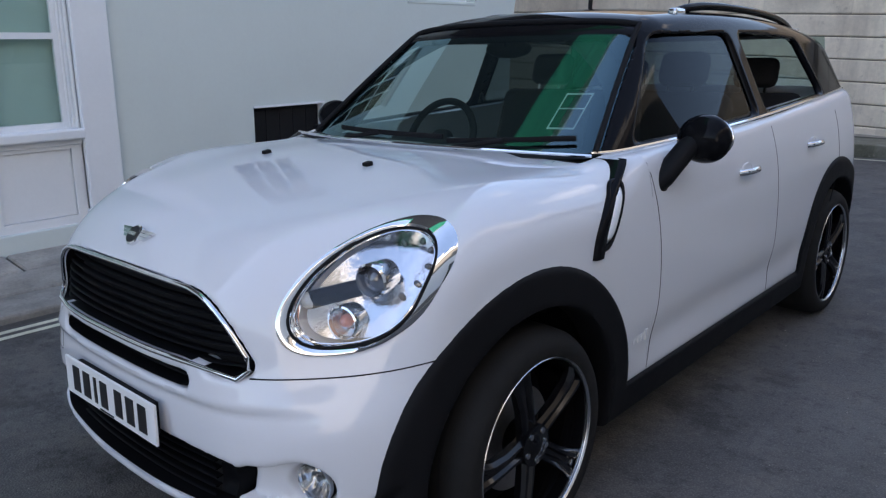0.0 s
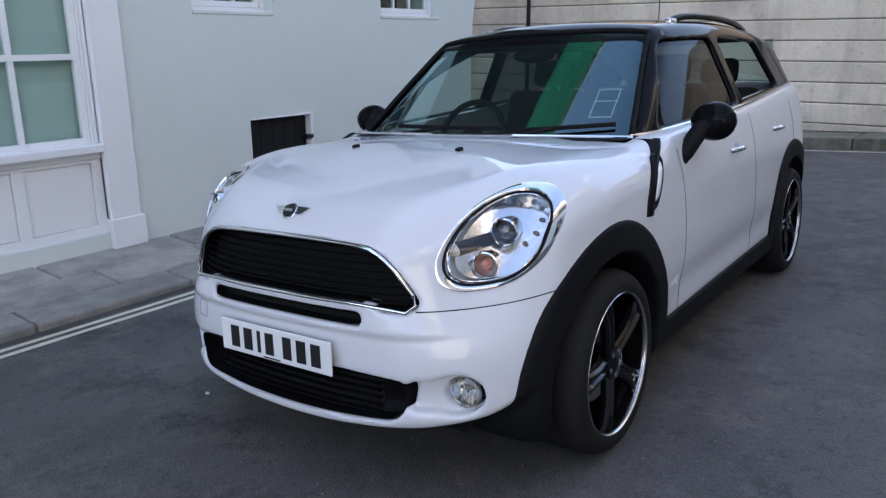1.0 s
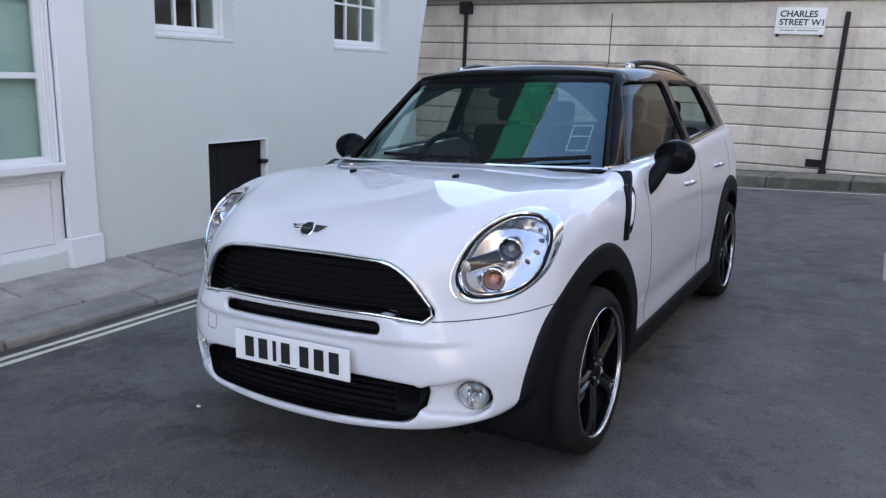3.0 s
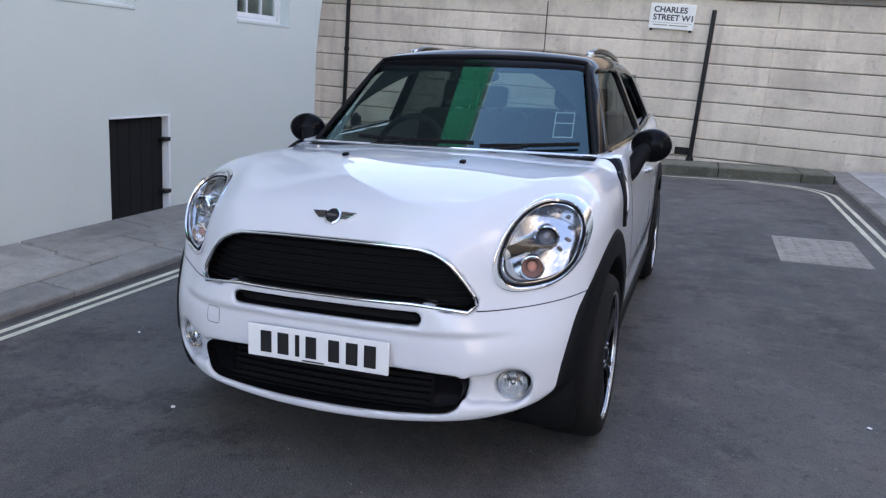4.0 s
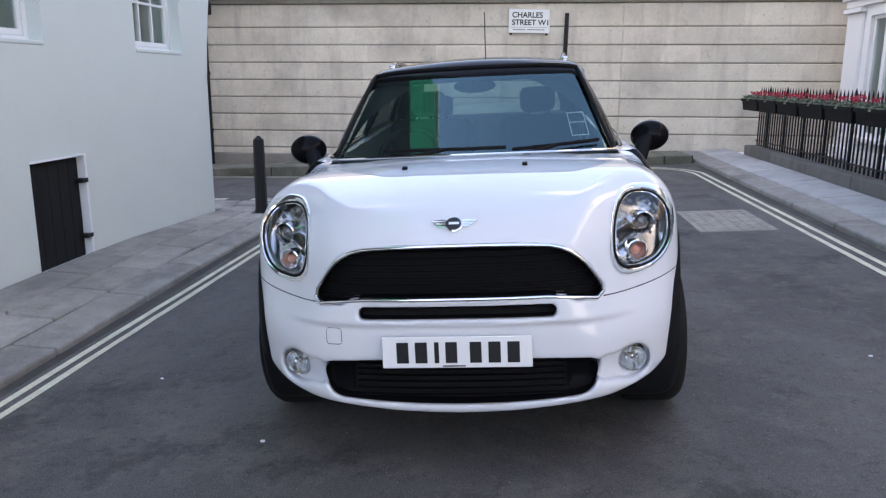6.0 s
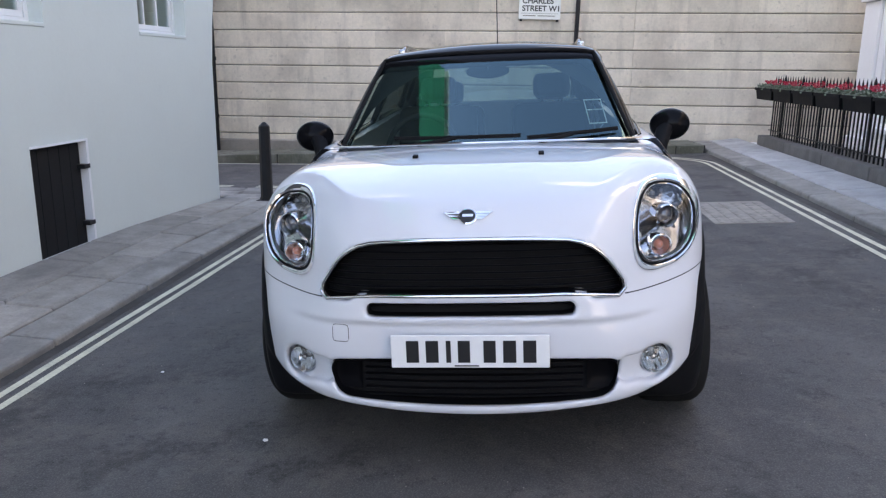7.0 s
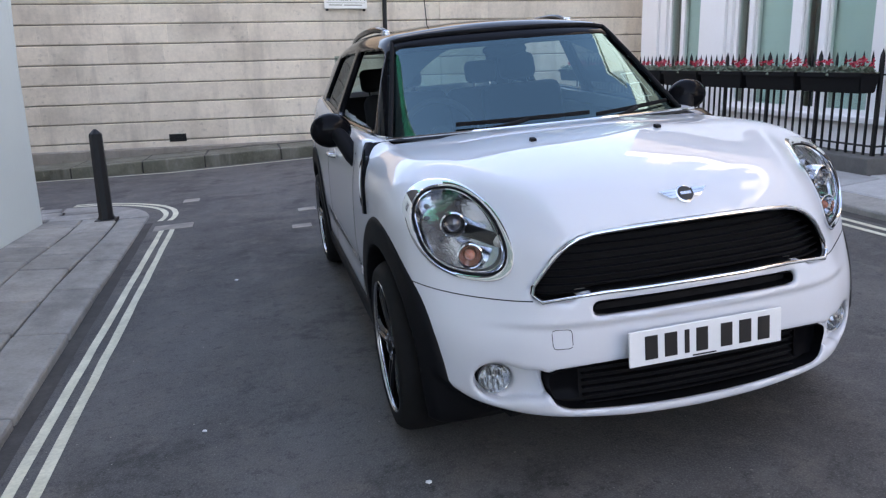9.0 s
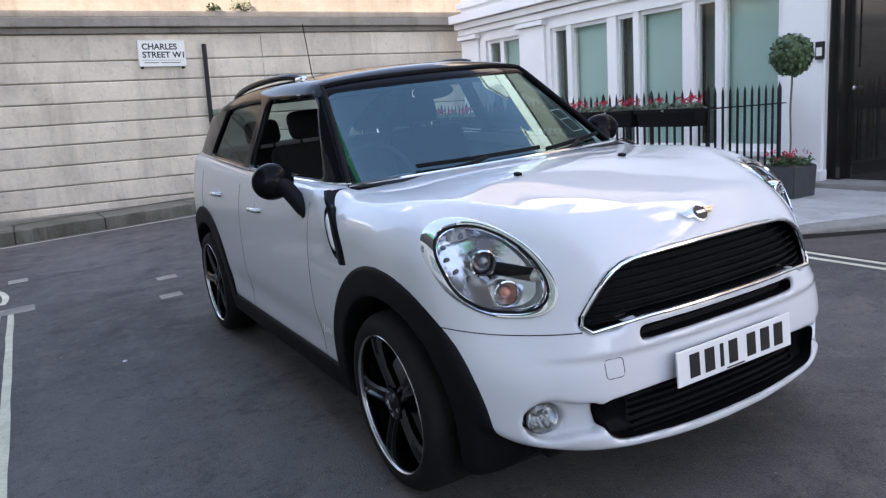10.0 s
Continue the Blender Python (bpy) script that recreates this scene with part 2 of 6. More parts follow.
M_LEAFG = mat("leaf_grey_green", (0.13, 0.16, 0.11), 0.6, vary=0.3, scale=20, fine=120)
M_PETAL = mat("red_petal", (0.50, 0.015, 0.045), 0.5, vary=0.3, scale=60, fine=200)
M_BARK = mat("bark", (0.16, 0.13, 0.10), 0.85, vary=0.3, scale=20, fine=120, bump=0.002)
M_NET = mat("green_sheeting", (0.035, 0.58, 0.35), 0.6, vary=0.5, scale=1.0, fine=6, stretch=(1, 0.12, 5.0))
M_BRICK = mat("dark_facade", (0.04, 0.034, 0.030), 0.85, vary=0.25, scale=1.5, fine=40, bump=0.003)
M_COVER = mat("cover_concrete", (0.30, 0.270, 0.232), 0.8, vary=0.45, scale=9, fine=120, bump=0.003)
M_BRASS = mat("door_metal", (0.75, 0.74, 0.70), 0.15, metal=1.0, vary=0.05, scale=30)

for m in (M_FLAG, M_KERB):
    weathered(m, 0.65, (0.105, 0.098, 0.09), 1.3, (1.6, 0.7, 1.0))
weathered(M_COVER, 0.5, (0.09, 0.088, 0.085), 2.5)
weathered(M_WALLPAINT, 0.10, (0.46, 0.48, 0.48), 0.7, (1.2, 1.2, 0.3))

M_GRIME = weathered(mat("grimy_stone", (0.33, 0.295, 0.255), 0.9, vary=0.2, scale=2.0, fine=26, bump=0.005, island=0.08, detail=8), 0.65, (0.15, 0.13, 0.105), 0.8)
M_MOSS = weathered(mat("mossy_kerb", (0.135, 0.13, 0.10), 0.95, vary=0.35, scale=4, fine=50, bump=0.006, island=0.15, tint=(0.06, 0.062, 0.04)), 0.6, (0.33, 0.31, 0.27), 1.1)
M_FRONT = weathered(mat("brown_front", (0.20, 0.188, 0.175), 0.85, vary=0.2, scale=1.5, fine=40, bump=0.003), 0.5, (0.11, 0.10, 0.09), 0.6)
M_POT = mat("lead_grey", (0.055, 0.055, 0.058), 0.65, vary=0.25, scale=9, fine=90, bump=0.001)
M_GUTTER = weathered(mat("gutter_dirt", (0.050, 0.045, 0.040), 0.9, vary=0.35, scale=6, fine=80, bump=0.003), 0.5, (0.11, 0.098, 0.085), 2.0)
M_FLAG_PALE = weathered(mat("pale_paving_stone", (0.40, 0.395, 0.385), 0.85, vary=0.2, scale=5, fine=70, bump=0.003, island=0.13), 0.45, (0.17, 0.16, 0.145), 1.5, (1.6, 0.7, 1.0))
M_PLINTH = weathered(mat("dark_plinth_stone", (0.135, 0.13, 0.122), 0.85, vary=0.25, scale=5, fine=60, bump=0.003, island=0.12), 0.5, (0.06, 0.056, 0.05), 1.5)
M_BROWN = asphalt("brown_asphalt", (0.066, 0.056, 0.050), (0.105, 0.090, 0.079), (0.098, 0.078, 0.066))

# ---- building tools ----
def mesh_from(name, verts, faces, material, smooth=False, sharp=None):
    me = bpy.data.meshes.new(name)
    me.from_pydata([tuple(v) for v in verts], [], [tuple(f) for f in faces])
    me.materials.append(material)
    if smooth:
        me.shade_smooth()
        if sharp:
            me.set_sharp_from_angle(angle=radians(sharp))
    me.update()
    return me


def part(name, geo, material, parent=None, label="", smooth=False, sharp=35):
    """One mesh object from a bmesh or a mesh, under a thing or a part."""
    if isinstance(geo, bmesh.types.BMesh):
        me = bpy.data.meshes.new(name)
        geo.to_mesh(me)
        geo.free()
        me.materials.append(material)
        if smooth:
            me.shade_smooth()
            me.set_sharp_from_angle(angle=radians(sharp))
    else:
        me = geo
        if not me.materials:
            me.materials.append(material)
    ob = new(name, me)
    if parent:
        ob.parent = parent
    if label:
        ob["label"] = label
    return ob


def holder(name, m=None):
    ob = new(name)
    ob.empty_display_size = 0.2
    if m is not None:
        ob.matrix_world = m
    return ob


def add_box(bm, x0, x1, y0, y1, z0, z1, m=None):
    vs = [bm.verts.new(v) for v in ((x0, y0, z0), (x1, y0, z0), (x1, y1, z0), (x0, y1, z0), (x0, y0, z1), (x1, y0, z1), (x1, y1, z1), (x0, y1, z1))]
    if m is not None:
        for v in vs:
            v.co = m @ v.co
    fs = [bm.faces.new([vs[i] for i in f]) for f in ((3, 2, 1, 0), (4, 5, 6, 7), (0, 1, 5, 4), (1, 2, 6, 5), (2, 3, 7, 6), (3, 0, 4, 7))]
    return vs, fs


def box(x0, x1, y0, y1, z0, z1, bevel=0.0, seg=1, m=None):
    bm = bmesh.new()
    add_box(bm, x0, x1, y0, y1, z0, z1, m)
    if bevel > 0:
        bmesh.ops.bevel(bm, geom=bm.edges[:], offset=bevel, segments=seg, profile=0.5, affect='EDGES')
    return bm


def lathe(profile, seg=48, axis="z", close=False):
    """Turn (radius, height) pairs round an axis."""
    verts, faces = [], []
    n = len(profile)
    for i in range(seg):
        a = 2 * math.pi * i / seg
        for r, h in profile:
            p = (r * math.cos(a), r * math.sin(a), h)
            if axis == "x":
                p = (p[2], p[0], p[1])
            elif axis == "y":
                p = (p[1], p[2], p[0])
            verts.append(p)
    for i in range(seg):
        j = (i + 1) % seg
        for k in range(n - 1 if not close else n):
            k2 = (k + 1) % n
            faces.append((i * n + k, j * n + k, j * n + k2, i * n + k2))
    return verts, faces


def tube(path, radius, seg=8, closed=False, flat=None):
    """A round or oval bar along a path of points."""
    pts = [Vector(p) for p in path]
    n = len(pts)
    verts, faces = [], []
    up = Vector((0.0, 0.0, 1.0))
    for i, p in enumerate(pts):
        a = pts[(i - 1) % n] if closed or i > 0 else p
        b = pts[(i + 1) % n] if closed or i < n - 1 else p
        t = (b - a).normalized()
        ref = up if abs(t.dot(up)) < 0.95 else Vector((1.0, 0.0, 0.0))
        u = t.cross(ref).normalized()
        w = u.cross(t).normalized()
        r1, r2 = (radius, radius) if flat is None else flat
        for k in range(seg):
            c = 2 * math.pi * k / seg
            verts.append(p + u * (r1 * math.cos(c)) + w * (r2 * math.sin(c)))
    for i in range(n if closed else n - 1):
        j = (i + 1) % n
        for k in range(seg):
            k2 = (k + 1) % seg
            faces.append((i * seg + k, i * seg + k2, j * seg + k2, j * seg + k))
    if not closed:
        faces.append(tuple(range(seg))[::-1])
        faces.append(tuple((n - 1) * seg + k for k in range(seg)))
    return verts, faces


def tube_part(name, path, radius, material, parent=None, label="", seg=8, closed=False, flat=None):
    v, f = tube(path, radius, seg, closed, flat)
    return part(name, mesh_from(name, v, f, material, True, 50), material, parent, label)


def lathe_part(name, profile, material, parent=None, label="", seg=48, axis="z", m=None, sharp=40, close=False):
    v, f = lathe(profile, seg, axis, close)
    if m is not None:
        v = [m @ Vector(p) for p in v]
    return part(name, mesh_from(name, v, f, material, True, sharp), material, parent, label)


def wall_boxes(bm, plane, p0, p1, a0, a1, z0, z1, holes):
    """Fill a wall (in the plane 'x' or 'y', between p0 and p1 in depth) with boxes round rectangular holes (a0, a1, z0, z1)."""
    ca = sorted({a0, a1, *[min(max(v, a0), a1) for h in holes for v in h[:2]]})
    for i in range(len(ca) - 1):
        u0, u1 = ca[i], ca[i + 1]
        if u1 - u0 < 1e-6:
            continue
        cuts = sorted([(h[2], h[3]) for h in holes if h[0] <= u0 + 1e-6 and h[1] >= u1 - 1e-6])
        z = z0
        for b0, b1 in cuts + [(z1, z1)]:
            if b0 - z > 1e-6:
                if plane == "x":
                    add_box(bm, p0, p1, u0, u1, z, b0)
                else:
                    add_box(bm, u0, u1, p0, p1, z, b0)
            z = max(z, b1)


def spline(xs, ys):
    """A smooth curve through a few knots, as a function of arrays."""
    xs, ys = np.array(xs, float), np.array(ys, float)
    n = len(xs)
    h = np.diff(xs)
    a, b = np.eye(n), np.zeros(n)
    for i in range(1, n - 1):
        a[i, i - 1], a[i, i], a[i, i + 1] = h[i - 1], 2 * (h[i - 1] + h[i]), h[i]
        b[i] = 6 * ((ys[i + 1] - ys[i]) / h[i] - (ys[i] - ys[i - 1]) / h[i - 1])
    m = np.linalg.solve(a, b)
    fx = np.linspace(xs[0], xs[-1], 1500)
    k = np.clip(np.searchsorted(xs, fx, side="right") - 1, 0, n - 2)
    d, e, hh = xs[k + 1] - fx, fx - xs[k], h[k]
    fy = (m[k] * d**3 + m[k + 1] * e**3) / (6 * hh) + (ys[k] / hh - m[k] * hh / 6) * d + (ys[k + 1] / hh - m[k + 1] * hh / 6) * e
    return lambda q: np.interp(q, fx, fy)


def smax(a, b, k):
    h = np.maximum(k - np.abs(a - b), 0) / k
    return np.maximum(a, b) + h * h * k * 0.25


def smin(a, b, k):
    return -smax(-a, -b, k)


def surface(field, lo, hi, h, polish=3):
    """Mesh the zero level of a field by surface nets; every vertex is then drawn onto the level."""
    ax = [np.arange(lo[i], hi[i] + h, h) for i in range(3)]
    v = field(ax[0][:, None, None], ax[1][None, :, None], ax[2][None, None, :])
    v = np.broadcast_to(v, tuple(len(a) for a in ax)).astype(np.float32)
    s = v < 0
    nx, ny, nz = (d - 1 for d in v.shape)
    count = np.zeros((nx, ny, nz), np.int8)
    for i in (0, 1):
        for j in (0, 1):
            for k in (0, 1):
                count += s[i:i + nx, j:j + ny, k:k + nz]
    ci, cj, ck = np.nonzero((count > 0) & (count < 8))
    index = np.full((nx, ny, nz), -1, np.int32)
    index[ci, cj, ck] = np.arange(len(ci))
    acc, num = np.zeros((len(ci), 3)), np.zeros(len(ci))
    corners = [(i, j, k) for i in (0, 1) for j in (0, 1) for k in (0, 1)]
    for a in corners:
        for d in range(3):
            if a[d]:
                continue
            b = list(a)
            b[d] = 1
            va, vb = v[ci + a[0], cj + a[1], ck + a[2]], v[ci + b[0], cj + b[1], ck + b[2]]
            cross = (va < 0) != (vb < 0)
            t = np.where(cross, va / np.where(cross, va - vb, 1), 0)
            p = np.tile(np.array(a, float), (len(ci), 1))
            p[:, d] = t
            acc += np.where(cross[:, None], p, 0)
            num += cross
    pts = np.stack([ax[0][ci], ax[1][cj], ax[2][ck]], 1) + acc / num[:, None] * h
    quads = []
    for d in range(3):
        e, f = (d + 1) % 3, (d + 2) % 3
        sl0, sl1 = [slice(None)] * 3, [slice(None)] * 3
        sl0[d], sl1[d] = slice(0, -1), slice(1, None)
        a, b = s[tuple(sl0)], s[tuple(sl1)]
        for flip, m in ((False, a & ~b), (True, ~a & b)):
            q = np.array(np.nonzero(m))
            ok = (q[e] > 0) & (q[f] > 0) & (q[e] < v.shape[e] - 1) & (q[f] < v.shape[f] - 1)
            q = q[:, ok]
            ids = []
            for de, df in ((-1, -1), (0, -1), (0, 0), (-1, 0)):
                c = q.copy()
                c[e] += de
                c[f] += df
                ids.append(index[c[0], c[1], c[2]])
            ids = np.stack(ids, 1)
            quads.append(ids[:, ::-1] if flip else ids)
    quads = np.concatenate(quads)

    def at(p):
        return np.asarray(field(p[:, 0], p[:, 1], p[:, 2]), float)

    for _ in range(polish):
        g = np.stack([at(pts + np.eye(3)[i] * 1e-3) - at(pts - np.eye(3)[i] * 1e-3) for i in range(3)], 1) / 2e-3
        step = at(pts)[:, None] * g / np.maximum((g * g).sum(1), 0.05)[:, None]
        pts = pts - np.clip(step, -0.5 * h, 0.5 * h)
    return pts, quads


def surface_part(name, field, lo, hi, h, material, parent=None, label="", sharp=38, polish=3):
    p, q = surface(field, lo, hi, h, polish)
    me = bpy.data.meshes.new(name)
    me.from_pydata(p, [], q.tolist())
    me.materials.append(material)
    me.shade_smooth()
    if sharp:
        me.set_sharp_from_angle(angle=radians(sharp))
    return part(name, me, material, parent, label)


def grid_part(name, fn, nu, nv, material, parent=None, label="", closed_u=False):
    """A sheet from a function of arrays u, v in 0..1."""
    u = np.repeat(np.arange(nu) / (nu if closed_u else nu - 1), nv)
    v = np.tile(np.arange(nv) / (nv - 1), nu)
    x, y, z = (np.broadcast_to(np.asarray(c, float), u.shape) for c in fn(u, v))
    verts = list(zip(x.tolist(), y.tolist(), z.tolist()))
    faces = []
    for i in range(nu if closed_u else nu - 1):
        i2 = (i + 1) % nu
        for j in range(nv - 1):
            faces.append((i * nv + j, i2 * nv + j, i2 * nv + j + 1, i * nv + j + 1))
    return part(name, mesh_from(name, verts, faces, material, True), material, parent, label)


def bisect(field, lo, hi, off):
    """Where, between lo (outside) and hi (inside), field(t) falls under off, for arrays."""
    for _ in range(26):
        mid = 0.5 * (lo + hi)
        inside = field(mid) < off
        hi = np.where(inside, mid, hi)
        lo = np.where(inside, lo, mid)
    return hi


def place(verts, m):
    return [m @ Vector(v) for v in verts]

# ---- ground ----
SLOPE = 0.053


def road_z(x):
    return SLOPE * x if x > -2.5 else SLOPE * -2.5 + 0.02 * (x + 2.5)


def ground_z(x):
    return road_z(min(max(x, -12.0), 4.0))


def build_ground():
    xs = [-400, -120, -40, -12, -8, -5, -3.6, -2.5] + [-2.4 + 0.3 * i for i in range(20)] + [4.0, 8, 40, 120, 400]
    ys = [-400, -120, -40, -20] + [-10 + 0.5 * i for i in range(46)] + [20, 40, 120, 400]
    verts = [(x, y, ground_z(x)) for x in xs for y in ys]
    n = len(ys)
    faces = [(i * n + j, (i + 1) * n + j, (i + 1) * n + j + 1, i * n + j + 1) for i in range(len(xs) - 1) for j in range(n - 1)]
    return tagged(part("ground", mesh_from("ground", verts, faces, M_ASPHALT), M_ASPHALT), "dark worn asphalt street with patches and stains", "road", kind="structure")


build_ground()


def strip(path, width, lift=0.004):
    """A painted line on the road along (x, y) points, worn at its edges."""
    pts = [Vector((x, y, 0)) for x, y in path]
    verts, faces = [], []
    for i, p in enumerate(pts):
        t = (pts[min(i + 1, len(pts) - 1)] - pts[max(i - 1, 0)]).normalized()
        s = Vector((t.y, -t.x, 0))
        for k in (-1, 1):
            q = p + s * (k * width / 2 + random.uniform(-0.003, 0.003))
            verts.append((q.x, q.y, road_z(q.x) + lift))
    for i in range(len(pts) - 1):
        faces.append((2 * i, 2 * i + 1, 2 * i + 3, 2 * i + 2))
    return verts, faces


def line_path(x, y0, y1, step=0.25):
    n = max(2, int(abs(y1 - y0) / step))
    return [(x, y0 + (y1 - y0) * i / n) for i in range(n + 1)]


def arc_path(cx, cy, r, a0, a1, n=14):
    return [(cx + r * math.cos(radians(a0 + (a1 - a0) * i / n)), cy + r * math.sin(radians(a0 + (a1 - a0) * i / n))) for i in range(n + 1)]


def painted(path, width):
    v, f = strip(path, width)
    return tagged(part("road_line", mesh_from("road_line", v, f, M_LINE), M_LINE), "pale yellow painted parking line on asphalt, worn", "road marking", "double yellow lines", "structure")


# double lines by the near pavement, with the turn into the side street
KERB_L, CORNER_R = -2.39, 0.95
SKEW = 0.002


def kerb_x(y):
    """The near kerb runs slightly askew to the house."""
    return KERB_L + SKEW * (min(max(y, -4.0), 6.0) - 3.0)


CORNER_X = kerb_x(6.0) - CORNER_R
for base, slope, r in ((-2.268, 0.015, 0.16), (-2.174, 0.015, 0.255)):
    painted([(base + slope * (-7.0 + 0.25 * i), -7.0 + 0.25 * i) for i in range(51)], 0.047)
    painted(arc_path(CORNER_X, 6.0, CORNER_R + r, -13, 88, 18), 0.052)
    painted([(CORNER_X - 0.3 * i, 6.0 + CORNER_R + r + 0.015 * i) for i in range(1, 9)], 0.052)
KERB_R0 = 2.93
# double lines by the railings, turning along the far kerb
for off in (0.175, 0.285):
    painted(line_path(KERB_R0 - off, -9.0, 8.3), 0.047)
    painted(arc_path(KERB_R0 - 1.25, 8.3, 1.25 - off, 0, 84, 12), 0.047)
painted([(1.9 - 0.4 * i, 9.40 + 0.0035 * i * i * 0.1 + 0.004 * i) for i in range(26)], 0.06)


def patch(name, x0, x1, y0, y1, material, label, category, lift=0.006, bevel=0.002):
    bm = box(x0, x1, y0, y1, 0, lift + 0.03, bevel)
    for v in bm.verts:
        v.co.z += road_z(v.co.x) - 0.03
    return tagged(part(name, bm, material), label, category, kind="structure")


cover = patch("inspection_cover", 1.80, 2.47, 4.30, 5.36, M_COVER, "pale worn concrete inspection cover set in the road", "manhole cover")
bm = bmesh.new()
for i in range(6):
    for j in range(9):
        x, y = 1.87 + i * 0.106, 4.37 + j * 0.112
        add_box(bm, x - 0.018, x + 0.018, y - 0.036, y + 0.036, road_z(x) + 0.005, road_z(x) + 0.009)
part("tread_pattern", bm, M_COVER, cover)
patch("gully_cover", -2.11, -1.94, 6.68, 6.88, M_COVER, "small worn utility cover near the corner", "manhole cover")
patch("gully_cover", -2.27, -1.92, 5.26, 5.49, M_COVER, "worn grey gully cover beside the kerb", "drain")
for x, y in ((-0.86, 5.46), (-0.96, 4.70)):
    patch("utility_cover", x - 0.085, x + 0.085, y - 0.075, y + 0.075, M_COVER, "small pale metal utility cover in the asphalt", "manhole cover")
xs = [2.80, 2.95, 3.3, 3.7, 4.0, 4.5, 5.10]
verts = [(x, y, road_z(min(x, 4.0)) + 0.004) for x in xs for y in (-8.0, 2.05 - 0.72 * max(x - 2.95, 0.0))]
entrance = mesh_from("road_patch", verts, [(2 * k, 2 * k + 2, 2 * k + 3, 2 * k + 1) for k in range(len(xs) - 1)], M_BROWN)
tagged(part("road_patch", entrance, M_BROWN), "brown asphalt of a side entrance beside the street", "road patch", kind="structure")
rs = random.Random(4)
for x, y, r in ((-0.84, 0.31, 0.011), (-1.15, -0.62, 0.009), (1.9, 1.2, 0.010), (2.2, 0.4, 0.008), (-1.6, 1.0, 0.009), (-1.5, 3.2, 0.012), (1.5, -0.3, 0.008)):
    bm = bmesh.new()
    bmesh.ops.create_icosphere(bm, subdivisions=1, radius=r)
    for v in bm.verts:
        v.co = Vector((v.co.x * rs.uniform(0.7, 1.4), v.co.y * rs.uniform(0.7, 1.4), v.co.z * 0.5))
        v.co += Vector((x, y, road_z(x) + r * 0.4))
    tagged(part("pebble", bm, M_PLATE), "small pale bit of litter on the asphalt", "pebble")

# dirt in the gutters
for path, w in (([(kerb_x(-6 + 0.3 * i) + 0.035, -6 + 0.3 * i) for i in range(40)], 0.085), ([(KERB_R0 - 0.045, 2.1 + 0.3 * i) for i in range(25)], 0.10)):
    v, f = strip(path, w, 0.0022)
    tagged(part("gutter", mesh_from("gutter", v, f, M_GUTTER), M_GUTTER), "dark dirt lying in the gutter along the kerb", "gutter", kind="structure")
# loose grit on the asphalt
rs = random.Random(41)
verts, faces = [], []
for _ in range(650):
    x, y, r = rs.uniform(-2.25, 2.75), rs.uniform(-2.0, 7.5), rs.uniform(0.0015, 0.0048)
    a, o = rs.uniform(0, 6.28), len(verts)
    z = road_z(x)
    for k in range(4):
        verts.append((x + r * rs.uniform(0.7, 1.5) * math.cos(a + 1.57 * k), y + r * rs.uniform(0.7, 1.5) * math.sin(a + 1.57 * k), z - 0.001))
    verts.append((x, y, z + r * 0.9))
    faces += [(o + k, o + (k + 1) % 4, o + 4) for k in range(4)]
tagged(part("road_grit", mesh_from("road_grit", verts, faces, M_COVER), M_COVER), "pale loose grit scattered over the asphalt", "grit", kind="stuff")

# ---- pavements ----
def near_top(y, x=-2.4):
    """The pavement rises a little from the kerb to the house, and falls to the road at the corner."""
    z = -0.082 + 0.048 * (-2.4 - max(x, -3.6)) - 0.046 * min(max(0.0, y - 3.9), 2.6)
    return max(z, road_z(x) + 0.014)


HOUSE_X, HOUSE_END = -3.40, 6.18


def near_edge(y):
    """The kerb's outer edge."""
    if y <= 6.05:
        return kerb_x(y) - 0.012
    d = min((y - 6.05) / CORNER_R, 1.0)
    return CORNER_X - 0.012 + CORNER_R * math.sqrt(max(0.0, 1 - d * d))


def build_near_pavement():
    ys = [-30, -12] + [-9 + 0.5 * i for i in range(30)] + [6.05 + CORNER_R * math.sin(radians(a)) for a in range(6, 91, 7)]
    verts, faces = [], []
    for y in ys:
        e = near_edge(y)
        for x, zz in ((-9.0, near_top(y, HOUSE_X) - 0.022), (min(e - 0.02, HOUSE_X), near_top(y, HOUSE_X) - 0.022), (e - 0.012, near_top(y, e) - 0.022), (e - 0.004, ground_z(e) - 0.05)):
            verts.append((x, y, zz))
    for i in range(len(ys) - 1):
        for k in range(3):
            faces.append((4 * i + k, 4 * i + k + 1, 4 * i + k + 5, 4 * i + k + 4))
    n = 4 * (len(ys) - 1)
    verts += [(-9.0, ys[-1] + 0.004, -0.4), (verts[n + 2][0], ys[-1] + 0.004, -0.4)]
    faces.append((n, n + 1, n + 2, len(verts) - 1, len(verts) - 2))
    return tagged(part("pavement", mesh_from("pavement", verts, faces, M_JOINT), M_JOINT), "grey stone-flagged pavement with a granite kerb beside the house", "pavement", kind="structure")


near_pavement = build_near_pavement()

far_pavement_z = lambda x: 0.042 * x + 0.15


def far_top(x, y):
    """The narrow pavement falls a little towards the wall's foot."""
    return far_pavement_z(x) - 0.035 * max(0.0, min(y, 11.0) - 9.66)


def build_far_pavement():
    verts, faces = [], []
    xs = [-25, -14, -10, -7, -5, -3, -1, 1, 2.9]
    for x in xs:
        z = far_pavement_z(x) - 0.004
        for y, zz in ((9.66, ground_z(x) - 0.06), (9.66, z), (11.2, z - 0.046)):
            verts.append((x, y, zz))
    for i in range(len(xs) - 1):
        for k in range(2):
            faces.append((3 * i + k, 3 * i + 3 + k, 3 * i + 4 + k, 3 * i + 1 + k))
    return tagged(part("pavement", mesh_from("pavement", verts, faces, M_JOINT), M_JOINT), "narrow stained pavement at the foot of the stone wall", "pavement", kind="structure")


